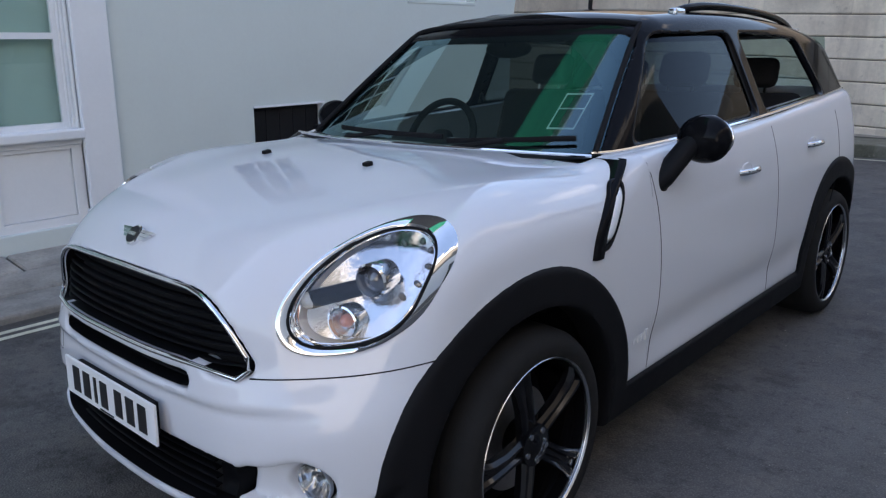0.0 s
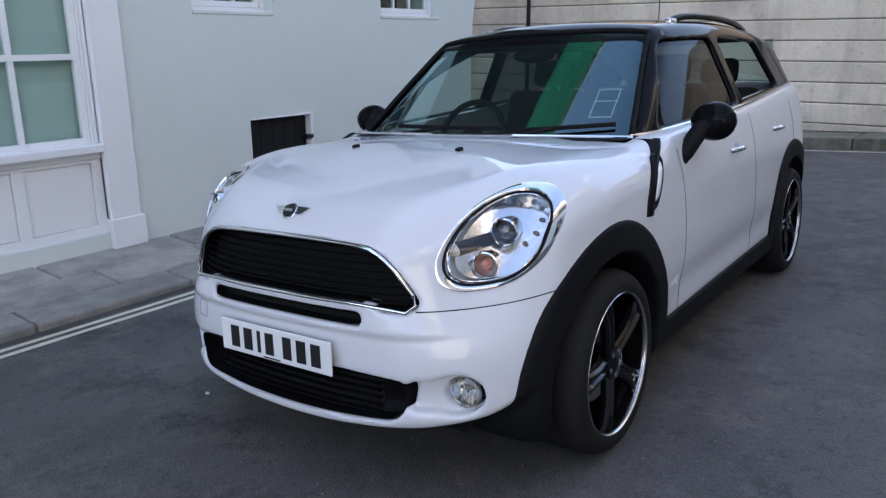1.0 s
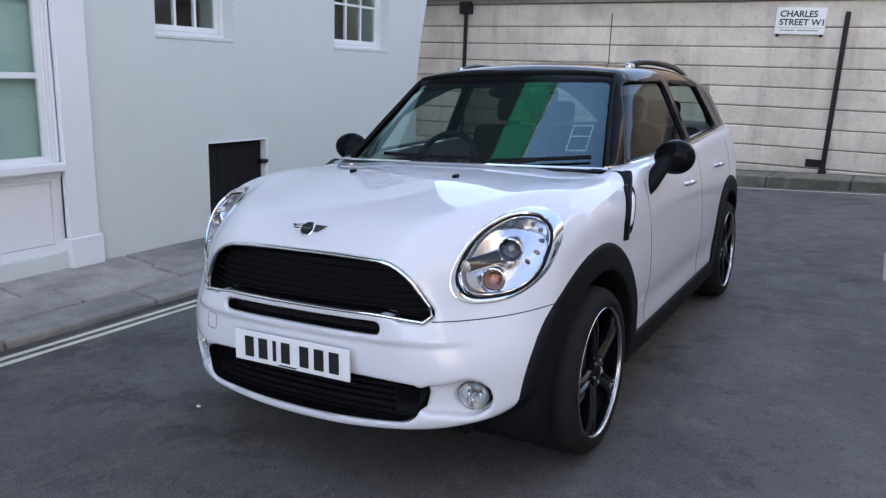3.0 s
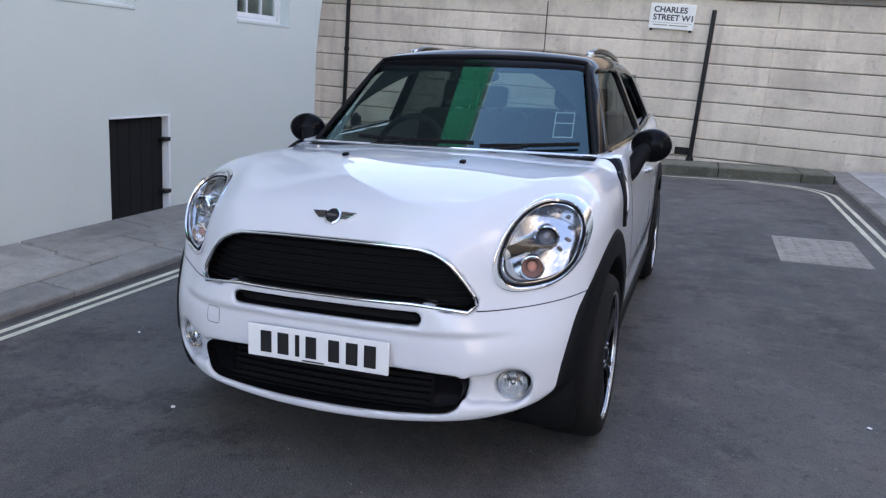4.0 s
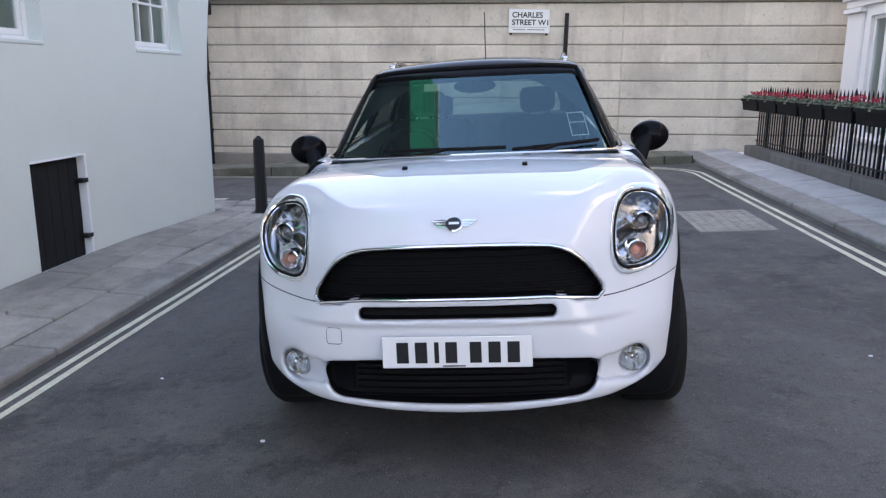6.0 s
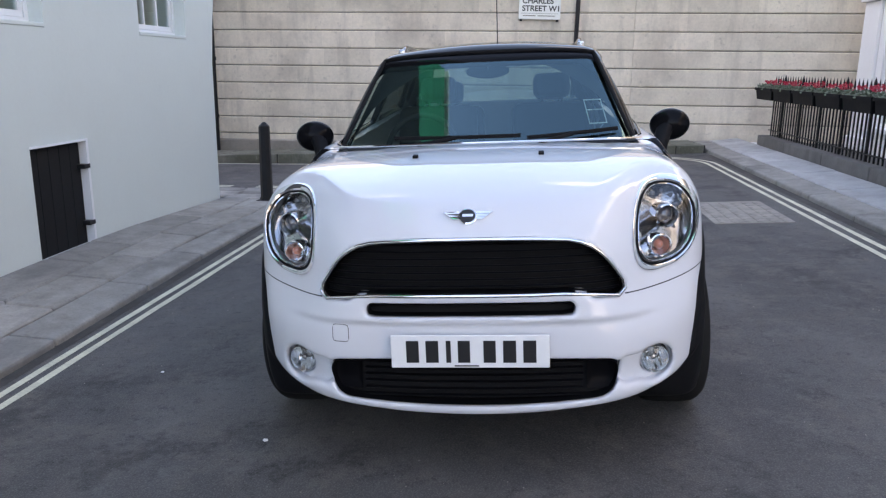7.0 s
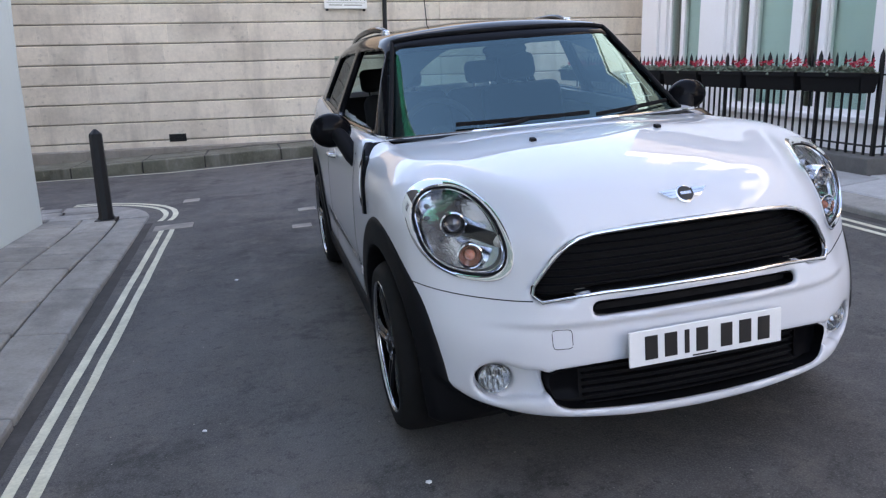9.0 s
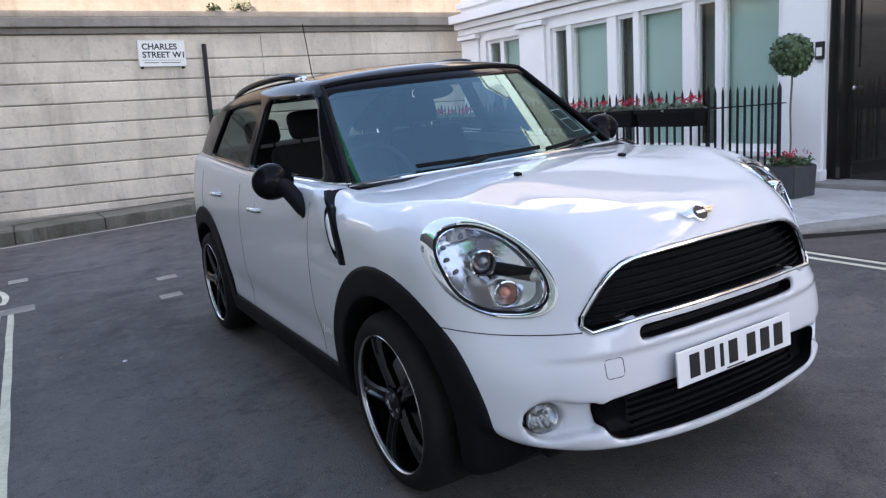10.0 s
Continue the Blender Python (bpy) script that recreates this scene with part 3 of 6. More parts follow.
far_pavement = build_far_pavement()
RIGHT_Z, KERB_R = 0.284, 2.93


def right_top(x):
    return RIGHT_Z - 0.10 * max(0.0, 3.72 - x)


def right_end(x):
    """Where the pavement stops, cut off askew by a side entrance."""
    return 2.05 - 0.72 * (x - 2.95)


def build_right_pavement():
    bm = bmesh.new()
    add_box(bm, KERB_R + 0.01, 3.72, 3.43, 11.2, -0.1, RIGHT_Z - 0.006)
    low = [bm.verts.new((x, y, -0.1)) for x, y in ((KERB_R + 0.01, 3.43), (KERB_R + 0.01, right_end(KERB_R)), (5.3, right_end(5.3)), (5.3, 3.43))]
    top = [bm.verts.new((v.co.x, v.co.y, 0.2)) for v in low]
    bm.faces.new(top)
    for k in range(4):
        bm.faces.new((low[k], low[(k + 1) % 4], top[(k + 1) % 4], top[k]))
    for v in bm.verts:
        if v.co.z > 0:
            v.co.z = right_top(v.co.x) - 0.010
    return tagged(part("pavement", bm, M_JOINT), "pale stone-flagged pavement beside the iron railings", "pavement", kind="structure")


right_pavement = build_right_pavement()

# ---- the pale painted house ----
bm = bmesh.new()
SHOP = (-3.0, 1.42, 0.0, 2.75)
# both houses are cut off here, out of view, to let light onto the car
STREET_END = -9.0
HATCH = (2.80, 3.53, -0.055, 0.80)
WINDOWS = [(2.305, 3.13, 1.645, 2.95), (4.555, 5.54, 1.645, 2.95)]
wall_boxes(bm, "x", HOUSE_X - 0.40, HOUSE_X, -4.0, HOUSE_END, -0.5, 3.6, [SHOP, HATCH, *WINDOWS])
wall_boxes(bm, "x", HOUSE_X - 0.40, HOUSE_X, STREET_END, -4.0, -0.5, 3.6, [])
add_box(bm, -25.0, HOUSE_X - 0.405, STREET_END, STREET_END + 0.4, -0.5, 3.6)
add_box(bm, -25.0, HOUSE_X - 0.405, HOUSE_END - 0.4, HOUSE_END, -0.5, 3.6)
house_wall = tagged(part("wall_west", bm, M_WALLPAINT), "smooth pale grey-green painted stucco house wall", "wall", kind="structure")
bm = bmesh.new()
wall_boxes(bm, "x", HOUSE_X - 0.40, HOUSE_X, -4.0, HOUSE_END, 3.603, 12.4, [])
wall_boxes(bm, "x", HOUSE_X - 0.40, HOUSE_X, STREET_END, -4.0, 3.603, 12.4, [])
add_box(bm, -25.0, HOUSE_X - 0.405, STREET_END, STREET_END + 0.4, 3.603, 12.4)
add_box(bm, -25.0, HOUSE_X - 0.405, HOUSE_END - 0.4, HOUSE_END, 3.603, 12.4)
part("upper_storey", bm, M_BRICK, house_wall, "dark brick upper storeys")
# the wall's outer corner sweeps out above head height
verts, faces = [], []
zs = [-0.3, 0.6, 1.4, 1.8, 2.05, 2.25, 2.45, 2.7, 3.1]
for z in zs:
    o = 0.0 if z < 1.35 else 0.44 * min(1.0, (z - 1.35) / 1.7) ** 1.5
    for x, y in ((HOUSE_X - 0.4, HOUSE_END - 0.02 + o), (HOUSE_X + 0.001, HOUSE_END - 0.02 + o), (HOUSE_X + 0.001, HOUSE_END - 0.06), (HOUSE_X - 0.4, HOUSE_END - 0.06)):
        verts.append((x, y + 0.021, z))
for i in range(len(zs) - 1):
    for k in range(4):
        faces.append((4 * i + k, 4 * i + (k + 1) % 4, 4 * i + 4 + (k + 1) % 4, 4 * i + 4 + k))
faces += [(3, 2, 1, 0), tuple(4 * (len(zs) - 1) + k for k in range(4))]
part("corner_sweep", mesh_from("corner_sweep", verts, faces, M_WALLPAINT, True, 40), M_WALLPAINT, house_wall)
# simple room shell, coloured near-black to look unlit
tagged(part("interior_ceiling", box(-25.0, -3.87, STREET_END + 0.41, HOUSE_END - 0.41, 3.25, 3.4), M_DIM), "plain ceiling inside the house, room gloom put into its colour", "ceiling", kind="structure")
tagged(part("interior_wall", box(-7.0, -6.9, STREET_END + 0.41, HOUSE_END - 0.5, -0.5, 3.2), M_DIM), "inner wall behind the windows, room gloom put into its colour", "wall", kind="structure")


def sash_window(y0, y1, z0, z1, name, open_light=False):
    """A white painted casement set back in its reveal."""
    w = holder(name)
    X = HOUSE_X - 0.115
    bm = bmesh.new()
    wall_boxes(bm, "x", X - 0.06, X, y0, y1, z0 + 0.036, z1, [(y0 + 0.045, y1 - 0.045, z0 + 0.066, z1 - 0.045)])
    part("window_frame", bm, M_TRIM, w)
    part("window_sill", box(X - 0.02, HOUSE_X + 0.006, y0 + 0.002, y1 - 0.002, z0 + 0.001, z0 + 0.034, 0.006), M_WALLPAINT, w)
    a, b, c, d = y0 + 0.048, y1 - 0.048, z0 + 0.069, z1 - 0.048
    rows, holes = 3, []
    step = (d - c - 0.09) / rows
    for k in range(rows):
        v0, v1 = c + 0.045 + k * step + (0.011 if k else 0), c + 0.045 + (k + 1) * step - (0.011 if k < rows - 1 else 0)
        third = (b - a - 0.09) / 3
        holes += [(a + 0.045 + q * third + (0.011 if q else 0), a + 0.045 + (q + 1) * third - (0.011 if q < 2 else 0), v0, v1) for q in range(3)]
    bm = bmesh.new()
    wall_boxes(bm, "x", X - 0.045, X - 0.01, a, b, c, d, holes)
    part("sash", bm, M_TRIM, w)
    for u0, u1, v0, v1 in holes:
        part("pane", box(X - 0.03, X - 0.025, u0 - 0.006, u1 + 0.006, v0 - 0.006, v1 + 0.006), M_PANE, w)
    # added sheet behind the panes, the room's shade painted as near-black
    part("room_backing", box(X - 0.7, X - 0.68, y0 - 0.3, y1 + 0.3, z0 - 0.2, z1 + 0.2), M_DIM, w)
    if open_light:
        bm = bmesh.new()
        m = pose(X, y0 + 0.06, 0, 0, 0, 118)
        for h0, h1 in ((z0 + 0.13, z0 + 0.36), (z0 + 0.40, z0 + 0.80)):
            add_box(bm, 0, 0.05, -0.02, 0.02, h0, h1, m)
            add_box(bm, 0.20, 0.25, -0.02, 0.02, h0, h1, m)
            add_box(bm, 0.05, 0.20, -0.02, 0.02, h0, h0 + 0.05, m)
            add_box(bm, 0.05, 0.20, -0.02, 0.02, h1 - 0.05, h1, m)
        # the opened leaf shows edge-on beside the fixed light
        part("open_casement", bm, M_TRIM, w)
    return tagged(w, "white painted wooden sash window set back in the wall", "window", "house windows", "structure")


sash_window(*WINDOWS[0], "window_1")
sash_window(*WINDOWS[1], "window_2")


def build_hatch():
    y0, y1, z0, z1 = HATCH
    h = holder("coal_hatch")
    X = HOUSE_X - 0.05
    n = 5
    w = (y1 - y0 - 0.045) / n
    for i in range(n):
        part("board", box(X - 0.03, X, y0 + 0.01 + i * w, y0 + 0.007 + (i + 1) * w, z0 - 0.03, z1 - 0.03, 0.003), M_HATCH, h)
    part("door_backing", box(X - 0.06, X - 0.031, y0, y1, z0 - 0.05, z1), M_HATCH, h)
    bm = bmesh.new()
    add_box(bm, X - 0.03, HOUSE_X + 0.012, y1 - 0.03, y1, z0 - 0.03, z1)
    add_box(bm, X - 0.03, HOUSE_X + 0.012, y0, y1 - 0.031, z1 - 0.016, z1)
    part("frame", bm, M_TRIM, h)
    for z in (z0 + 0.17, z1 - 0.22):
        part("hinge", box(X, HOUSE_X + 0.018, y1 - 0.09, y1 - 0.005, z - 0.018, z + 0.018, 0.003), M_IRON, h)
    return tagged(h, "low black boarded hatch with strap hinges in the house wall", "hatch", kind="structure")


build_hatch()


def build_shopfront():
    s = holder("shopfront")
    X = HOUSE_X - 0.03
    y0, y1 = SHOP[:2]
    # stall riser with sunk panels
    holes = []
    y = y1 - 0.05
    while y > y0 + 0.6:
        holes.append((y - 0.50, y - 0.02, 0.15, 0.61))
        y -= 0.56
    bm = bmesh.new()
    wall_boxes(bm, "x", X - 0.06, X + 0.01, y0, y1, 0.0, 0.64, holes)
    part("stall_riser", bm, M_TRIM, s)
    for a, b, c, d in holes:
        part("panel", box(X - 0.05, X - 0.008, a + 0.002, b - 0.002, c + 0.002, d - 0.002, 0.004), M_TRIM, s)
    part("plinth", box(X - 0.05, HOUSE_X + 0.012, y0, y1, -0.05, 0.09, 0.006), M_WALLPAINT, s)
    bm = box(X - 0.06, HOUSE_X + 0.055, y0, y1 + 0.01, 0.68, 0.745, 0.012, 2)
    part("window_sill", bm, M_TRIM, s)
    part("sill_moulding", box(X - 0.06, HOUSE_X + 0.0, y0, y1, 0.635, 0.679, 0.006), M_TRIM, s)
    # glazing bars
    cuts_y = [1.345 - 0.44 * k for k in range(10)]
    cuts_z = [0.765, 1.343, 1.875, 2.41]
    holes = []
    for i in range(len(cuts_y) - 1):
        for j in range(len(cuts_z) - 1):
            holes.append((cuts_y[i + 1] + 0.018, cuts_y[i] - 0.018, cuts_z[j] + 0.02, cuts_z[j + 1] - 0.02))
    bm = bmesh.new()
    wall_boxes(bm, "x", X - 0.05, X - 0.01, y0, 1.36, 0.745, 2.75, holes)
    part("glazing_bars", bm, M_TRIM, s)
    for a, b, c, d in holes:
        part("pane", box(X - 0.034, X - 0.030, a - 0.006, b + 0.006, c - 0.006, d + 0.006), M_PANE, s)
    for k, (w0, w1, p) in enumerate(((1.36, 1.378, 0.0), (1.378, 1.398, 0.012), (1.398, 1.42, 0.025))):
        part("jamb", box(X - 0.05, X + p, w0, w1, 0.745, 2.75, 0.004), M_TRIM, s)
    part("pilaster", box(HOUSE_X - 0.06, HOUSE_X + 0.045, 1.42, 1.66, -0.04, 2.75, 0.006), M_TRIM, s)
    part("pilaster_base", box(HOUSE_X - 0.05, HOUSE_X + 0.058, 1.41, 1.685, -0.04, 0.185, 0.008, 2), M_TRIM, s)
    part("blind", box(X - 0.085, X - 0.078, y0, 1.385, 0.70, 2.75), M_CURTAIN, s)
    return tagged(s, "white panelled wooden shopfront window with small panes", "shopfront", kind="structure")


build_shopfront()

# upper netting on the house, over the eaves
net = holder("green_cladding")
def ribbed(y0, y1, z0, z1, n=17):
    """A sheet with ribs running along the wall."""
    verts, faces = [], []
    for k in range(2 * n + 1):
        z = z0 + (z1 - z0) * k / (2 * n)
        x = -3.43 + (0.10 if k % 2 else 0.0)
        verts += [(x, y0, z), (x, y1, z)]
    for k in range(2 * n):
        faces.append((2 * k, 2 * k + 1, 2 * k + 3, 2 * k + 2))
    return mesh_from("cladding_sheet", verts, faces, M_NET)


for i in range(3):
    y0 = -1.45 + i * 2.56
    part("cladding_sheet", ribbed(y0, y0 + 2.55, 9.0, 12.5), M_NET, net)
tagged(net, "bright green ridged sheeting along the top of the house", "cladding", kind="structure")
part("parapet_rail", box(-3.5, -3.16, -1.45, 6.15, 12.5, 12.8), M_STUCCO, net)


def build_bollard():
    b = holder("bollard", pose(-2.785, 6.06, near_top(6.06, -2.785)))
    prof = [(0.0, -0.02), (0.082, -0.02), (0.082, 0.02), (0.070, 0.05), (0.062, 0.835), (0.058, 0.85), (0.014, 0.892), (0.0, 0.895)]
    v, f = lathe(prof, 8)
    part("post", mesh_from("post", place(v, pose(0, 0, 0, 0, 0, 22.5)), f, M_IRON, True, 30), M_IRON, b)
    part("collar", box(-0.10, 0.10, -0.10, 0.10, -0.03, 0.012, 0.006), M_IRON, b)
    return tagged(b, "black painted cast-iron bollard on the pavement corner", "bollard")


build_bollard()

# ---- the stone wall across the end ----
FAR_Y = 11.0
wall_n = holder("wall_north")
part("core", box(-25, 8.2, FAR_Y + 0.03, FAR_Y + 0.5, -0.6, 3.9), M_STONE_J, wall_n)


def stone_block(x0, x1, z0, z1, y, depth=0.06):
    bm = bmesh.new()
    a, b, c, d = x0 + 0.0008, x1 - 0.0008, z0 + 0.0065, z1 - 0.0065
    lip = 0.014
    vs = [bm.verts.new(p) for p in ((a, y, c + lip), (b, y, c + lip), (b, y, d - lip), (a, y, d - lip), (a, y + 0.012, c), (b, y + 0.012, c), (b, y + 0.012, d), (a, y + 0.012, d), (a, y + depth, c), (b, y + depth, c), (b, y + depth, d), (a, y + depth, d))]
    for f in ((0, 1, 2, 3), (0, 4, 5, 1), (3, 2, 6, 7), (4, 8, 9, 5), (7, 6, 10, 11), (1, 5, 6, 2), (5, 9, 10, 6), (0, 3, 7, 4), (4, 7, 11, 8)):
        bm.faces.new([vs[i] for i in f])
    bmesh.ops.recalc_face_normals(bm, faces=bm.faces[:])
    return bm


rs = random.Random(11)
COURSE, BED = 0.2975, 2.285
courses = [(BED - COURSE * (k + 1), BED - COURSE * k) for k in range(8)] + [(BED, 2.67)]
for k, (z0, z1) in enumerate(courses):
    for xa, xb, y in ((-9.0, 1.90, FAR_Y - 0.02), (1.90, 8.0, FAR_Y - 0.045)):
        if z1 < far_pavement_z(xa if xa > -5 else -5) - 0.2:
            continue
        x = xa
        while x < xb - 1e-3:
            w = rs.uniform(0.75, 1.35)
            x1 = xb if xb - x - w < 0.5 else x + w
            part("stone_block", stone_block(x, x1, z0, z1, y + rs.uniform(-0.002, 0.002)), M_STONE, wall_n)
            x = x1
for z0, z1, o in ((2.675, 2.757, 0.075), (2.762, 2.897, 0.16), (2.902, 3.005, 0.10)):
    part("string_course", box(-9.0, 8.0, FAR_Y - o, FAR_Y + 0.04, z0, z1, 0.012, 2), M_GRIME, wall_n)
part("upper_stone", box(-9.0, 8.0, FAR_Y - 0.03, FAR_Y + 0.04, 3.01, 3.9), M_GRIME, wall_n)
part("plinth", box(-9.0, 3.4, FAR_Y - 0.07, FAR_Y + 0.03, -0.6, 0.10, 0.02), M_GRIME, wall_n)
tagged(wall_n, "weathered pale stone wall of banded rusticated blocks", "wall", kind="structure")
for x, z in ((-2.47, 0.235), (0.79, 0.285)):
    v = holder("air_vent", pose(x, FAR_Y - 0.024, z))
    part("frame", box(-0.13, 0.13, -0.006, 0.02, -0.06, 0.06, 0.003), M_IRON, v)
    for i in range(4):
        part("slat", box(-0.11, 0.11, -0.012, -0.006, -0.045 + i * 0.026, -0.03 + i * 0.026), M_IRON, v)
    tagged(v, "small dark cast-iron air vent in the stone wall", "vent")


def text_part(body, size, x, z, y, material, parent, name="lettering", spread=1.0, bold=0.006):
    cu = bpy.data.curves.new(name, 'FONT')
    cu.body, cu.size, cu.align_x, cu.align_y = body, size, 'LEFT', 'BOTTOM_BASELINE'
    cu.extrude, cu.offset = 0.0015, bold
    cu.space_character = spread
    ob = new(name, cu)
    dg = bpy.context.evaluated_depsgraph_get()
    dg.update()
    me = bpy.data.meshes.new_from_object(ob.evaluated_get(dg))
    bpy.data.objects.remove(ob)
    me.materials.clear()
    me.materials.append(material)
    o = part(name, me, material, parent)
    o.matrix_basis = pose(x, y, z, 90, 0, 0)
    return o


def build_sign():
    s = holder("street_sign", pose(0.33, FAR_Y - 0.07, 2.372, 0, 1.0, 0))
    part("plate", box(-0.345, 0.345, -0.012, 0.05, -0.195, 0.195, 0.006), M_SIGN, s)
    text_part("CHARLES", 0.124, -0.29, 0.058, -0.0145, M_INK, s, bold=0.003)
    text_part("STREET W1", 0.124, -0.29, -0.062, -0.0145, M_INK, s, bold=0.003)
    part("rule", box(-0.31, 0.31, -0.0145, -0.011, -0.103, -0.099), M_INK, s)
    part("small_lettering", box(-0.27, -0.06, -0.0145, -0.011, -0.145, -0.131), M_COVER, s)
    part("small_lettering", box(-0.03, 0.26, -0.0145, -0.011, -0.145, -0.131), M_COVER, s)
    for x in (-0.30, 0.30):
        part("bracket", box(x - 0.02, x + 0.02, 0.02, 0.06, -0.225, -0.19), M_IRON, s)
    return tagged(s, "white enamel street name sign with black letters on the stone wall", "street sign")


build_sign()

pole = holder("sign_pole", pose(0.915, FAR_Y - 0.14, far_top(0.915, FAR_Y - 0.14)))
lathe_part("pole", [(0.0, -0.05), (0.036, -0.05), (0.036, 2.33), (0.03, 2.35), (0.0, 2.352)], M_IRON, pole, seg=14, m=pose(0, 0, 0, 0, 1.0, 0))
lathe_part("base_collar", [(0.0, -0.03), (0.06, -0.03), (0.058, 0.05), (0.037, 0.07)], M_IRON, pole, seg=14)
tagged(pole, "thin black metal pole standing against the stone wall", "pole")

pipe = holder("drainpipe", pose(-5.33, FAR_Y - 0.09, 0))
lathe_part("pipe", [(0.0, -0.2), (0.036, -0.2), (0.036, 2.55), (0.0, 2.55)], M_IRON, pipe, seg=14)
part("hopper", box(-0.11, 0.11, -0.09, 0.09, 2.50, 2.72, 0.02, 2), M_IRON, pipe)
for z in (0.5, 1.5):
    lathe_part("bracket", [(0.036, z - 0.03), (0.048, z - 0.03), (0.048, z + 0.03), (0.036, z + 0.03)], M_IRON, pipe, seg=14)
tagged(pipe, "black cast-iron drainpipe with a hopper on the stone wall", "drainpipe")

# ---- the white stucco house behind the railings ----
FACE_X = 5.11
bm = bmesh.new()
GLAZ_Z0, GLAZ_Z1 = 0.62, 2.31
GROUPS = [(8.28, 9.22), (3.69, 7.51)]
DOORWAY = (2.0, 3.15, RIGHT_Z, 2.75)
holes = [(a, b, GLAZ_Z0, GLAZ_Z1) for a, b in GROUPS] + [DOORWAY]
EAST_END = 9.94
wall_boxes(bm, "x", FACE_X, FACE_X + 0.4, STREET_END, EAST_END, -2.5, 3.9, holes)
add_box(bm, FACE_X + 0.401, 8.2, STREET_END, STREET_END + 0.3, -2.5, 3.9)
add_box(bm, FACE_X + 0.401, 8.2, EAST_END - 0.3, EAST_END, -2.5, 3.9)
east = tagged(part("wall_east", bm, M_STUCCO), "white painted stucco house front", "wall", kind="structure")
part("upper_storey", box(FACE_X + 0.02, FACE_X + 0.4, STREET_END, EAST_END - 0.02, 3.903, 6.05), M_FRONT, east, "brown upper storey")
part("parapet", box(FACE_X - 0.05, FACE_X + 0.4, STREET_END, EAST_END - 0.02, 6.053, 6.6, 0.02), M_STUCCO, east, "white stucco parapet")
# room shell of this house, also darkened by colour to look unlit
tagged(part("interior_ceiling", box(FACE_X + 0.41, 9.0, STREET_END + 0.31, EAST_END, 3.45, 3.6), M_DIM), "plain ceiling inside the house, room gloom put into its colour", "ceiling", kind="structure")
tagged(part("interior_wall", box(8.5, 8.6, STREET_END + 0.31, EAST_END, -2.5, 3.4), M_DIM), "inner wall behind the tall windows, room gloom put into its colour", "wall", kind="structure")
for y0, y1 in ((7.60, 8.18), (9.40, 9.90), (3.18, 3.64)):
    p = holder("pilaster")
    part("shaft", box(FACE_X - 0.05, FACE_X - 0.003, y0, y1, -2.0, 2.37, 0.006), M_STUCCO, p)
    part("capital", box(FACE_X - 0.11, FACE_X - 0.003, y0 - 0.04, y1 + 0.04, 2.375, 2.44, 0.01, 2), M_STUCCO, p)
    part("base", box(FACE_X - 0.11, FACE_X - 0.003, y0 - 0.04, y1 + 0.04, RIGHT_Z - 0.02, RIGHT_Z + 0.16, 0.01), M_STUCCO, p)
    tagged(p, "white painted stucco pilaster on the house front", "pilaster", "pilasters", "structure")
for z0, z1, o in ((2.46, 2.56, 0.06), (2.56, 2.66, 0.12), (2.66, 2.80, 0.20), (2.9, 3.0, 0.08)):
    tagged(part("cornice", box(FACE_X - o, FACE_X - 0.002, 3.0, EAST_END + o * 0.5, z0, z1 - 0.003, 0.01, 2), M_STUCCO), "white moulded stucco cornice band", "cornice", kind="structure")


def tall_window(y0, y1, z0, z1, panes, name):
    """A wide white window: narrow side lights beside broad ones, with blinds behind."""
    w = holder(name)
    X = FACE_X + 0.05
    holes = [(a, b, z0 + 0.06, z1 - 0.05) for a, b in panes]
    bm = bmesh.new()
    wall_boxes(bm, "x", X, X + 0.07, y0, y1, z0, z1, holes)
    part("window_frame", bm, M_STUCCO, w)
    part("window_sill", box(FACE_X - 0.06, X + 0.02, y0 - 0.04, y1 + 0.04, z0 - 0.07, z0 - 0.003, 0.006), M_STUCCO, w)
    for a, b, c, d in holes:
        part("pane", box(X + 0.03, X + 0.036, a - 0.01, b + 0.01, c - 0.01, d + 0.01), M_PANE, w)
        # narrow lights get the darkened blind, its shade put into the colour
        part("blind", box(X + (0.09 if b - a > 0.34 else 0.16), X + (0.095 if b - a > 0.34 else 0.165), a - 0.03, b + 0.03, c - 0.05, d + 0.05), M_CURTAIN if b - a > 0.34 else M_CURTAIN_SHADE, w)
    for (a, b), (c, d) in zip(panes[:-1], panes[1:]):
        if c - b > 0.13:
            part("mullion", box(X - 0.04, X - 0.003, b + 0.02, c - 0.02, z0, z1, 0.008), M_STUCCO, w)
    return tagged(w, "tall white-framed window with pale green blinds", "window", "tall windows", "structure")


# the green blind at about a third of its colour, painted as shaded
M_CURTAIN_SHADE = mat("shaded_blind", (0.16, 0.20, 0.19), 0.8, vary=0.1, scale=2)
tall_window(*GROUPS[0], GLAZ_Z0, GLAZ_Z1, [(8.35, 8.77), (8.87, 9.15)], "window_3")
tall_window(*GROUPS[1], GLAZ_Z0, GLAZ_Z1, [(3.76, 4.43), (4.57, 4.82), (5.05, 5.71), (5.86, 6.12), (6.345, 7.03), (7.18, 7.44)], "window_4")


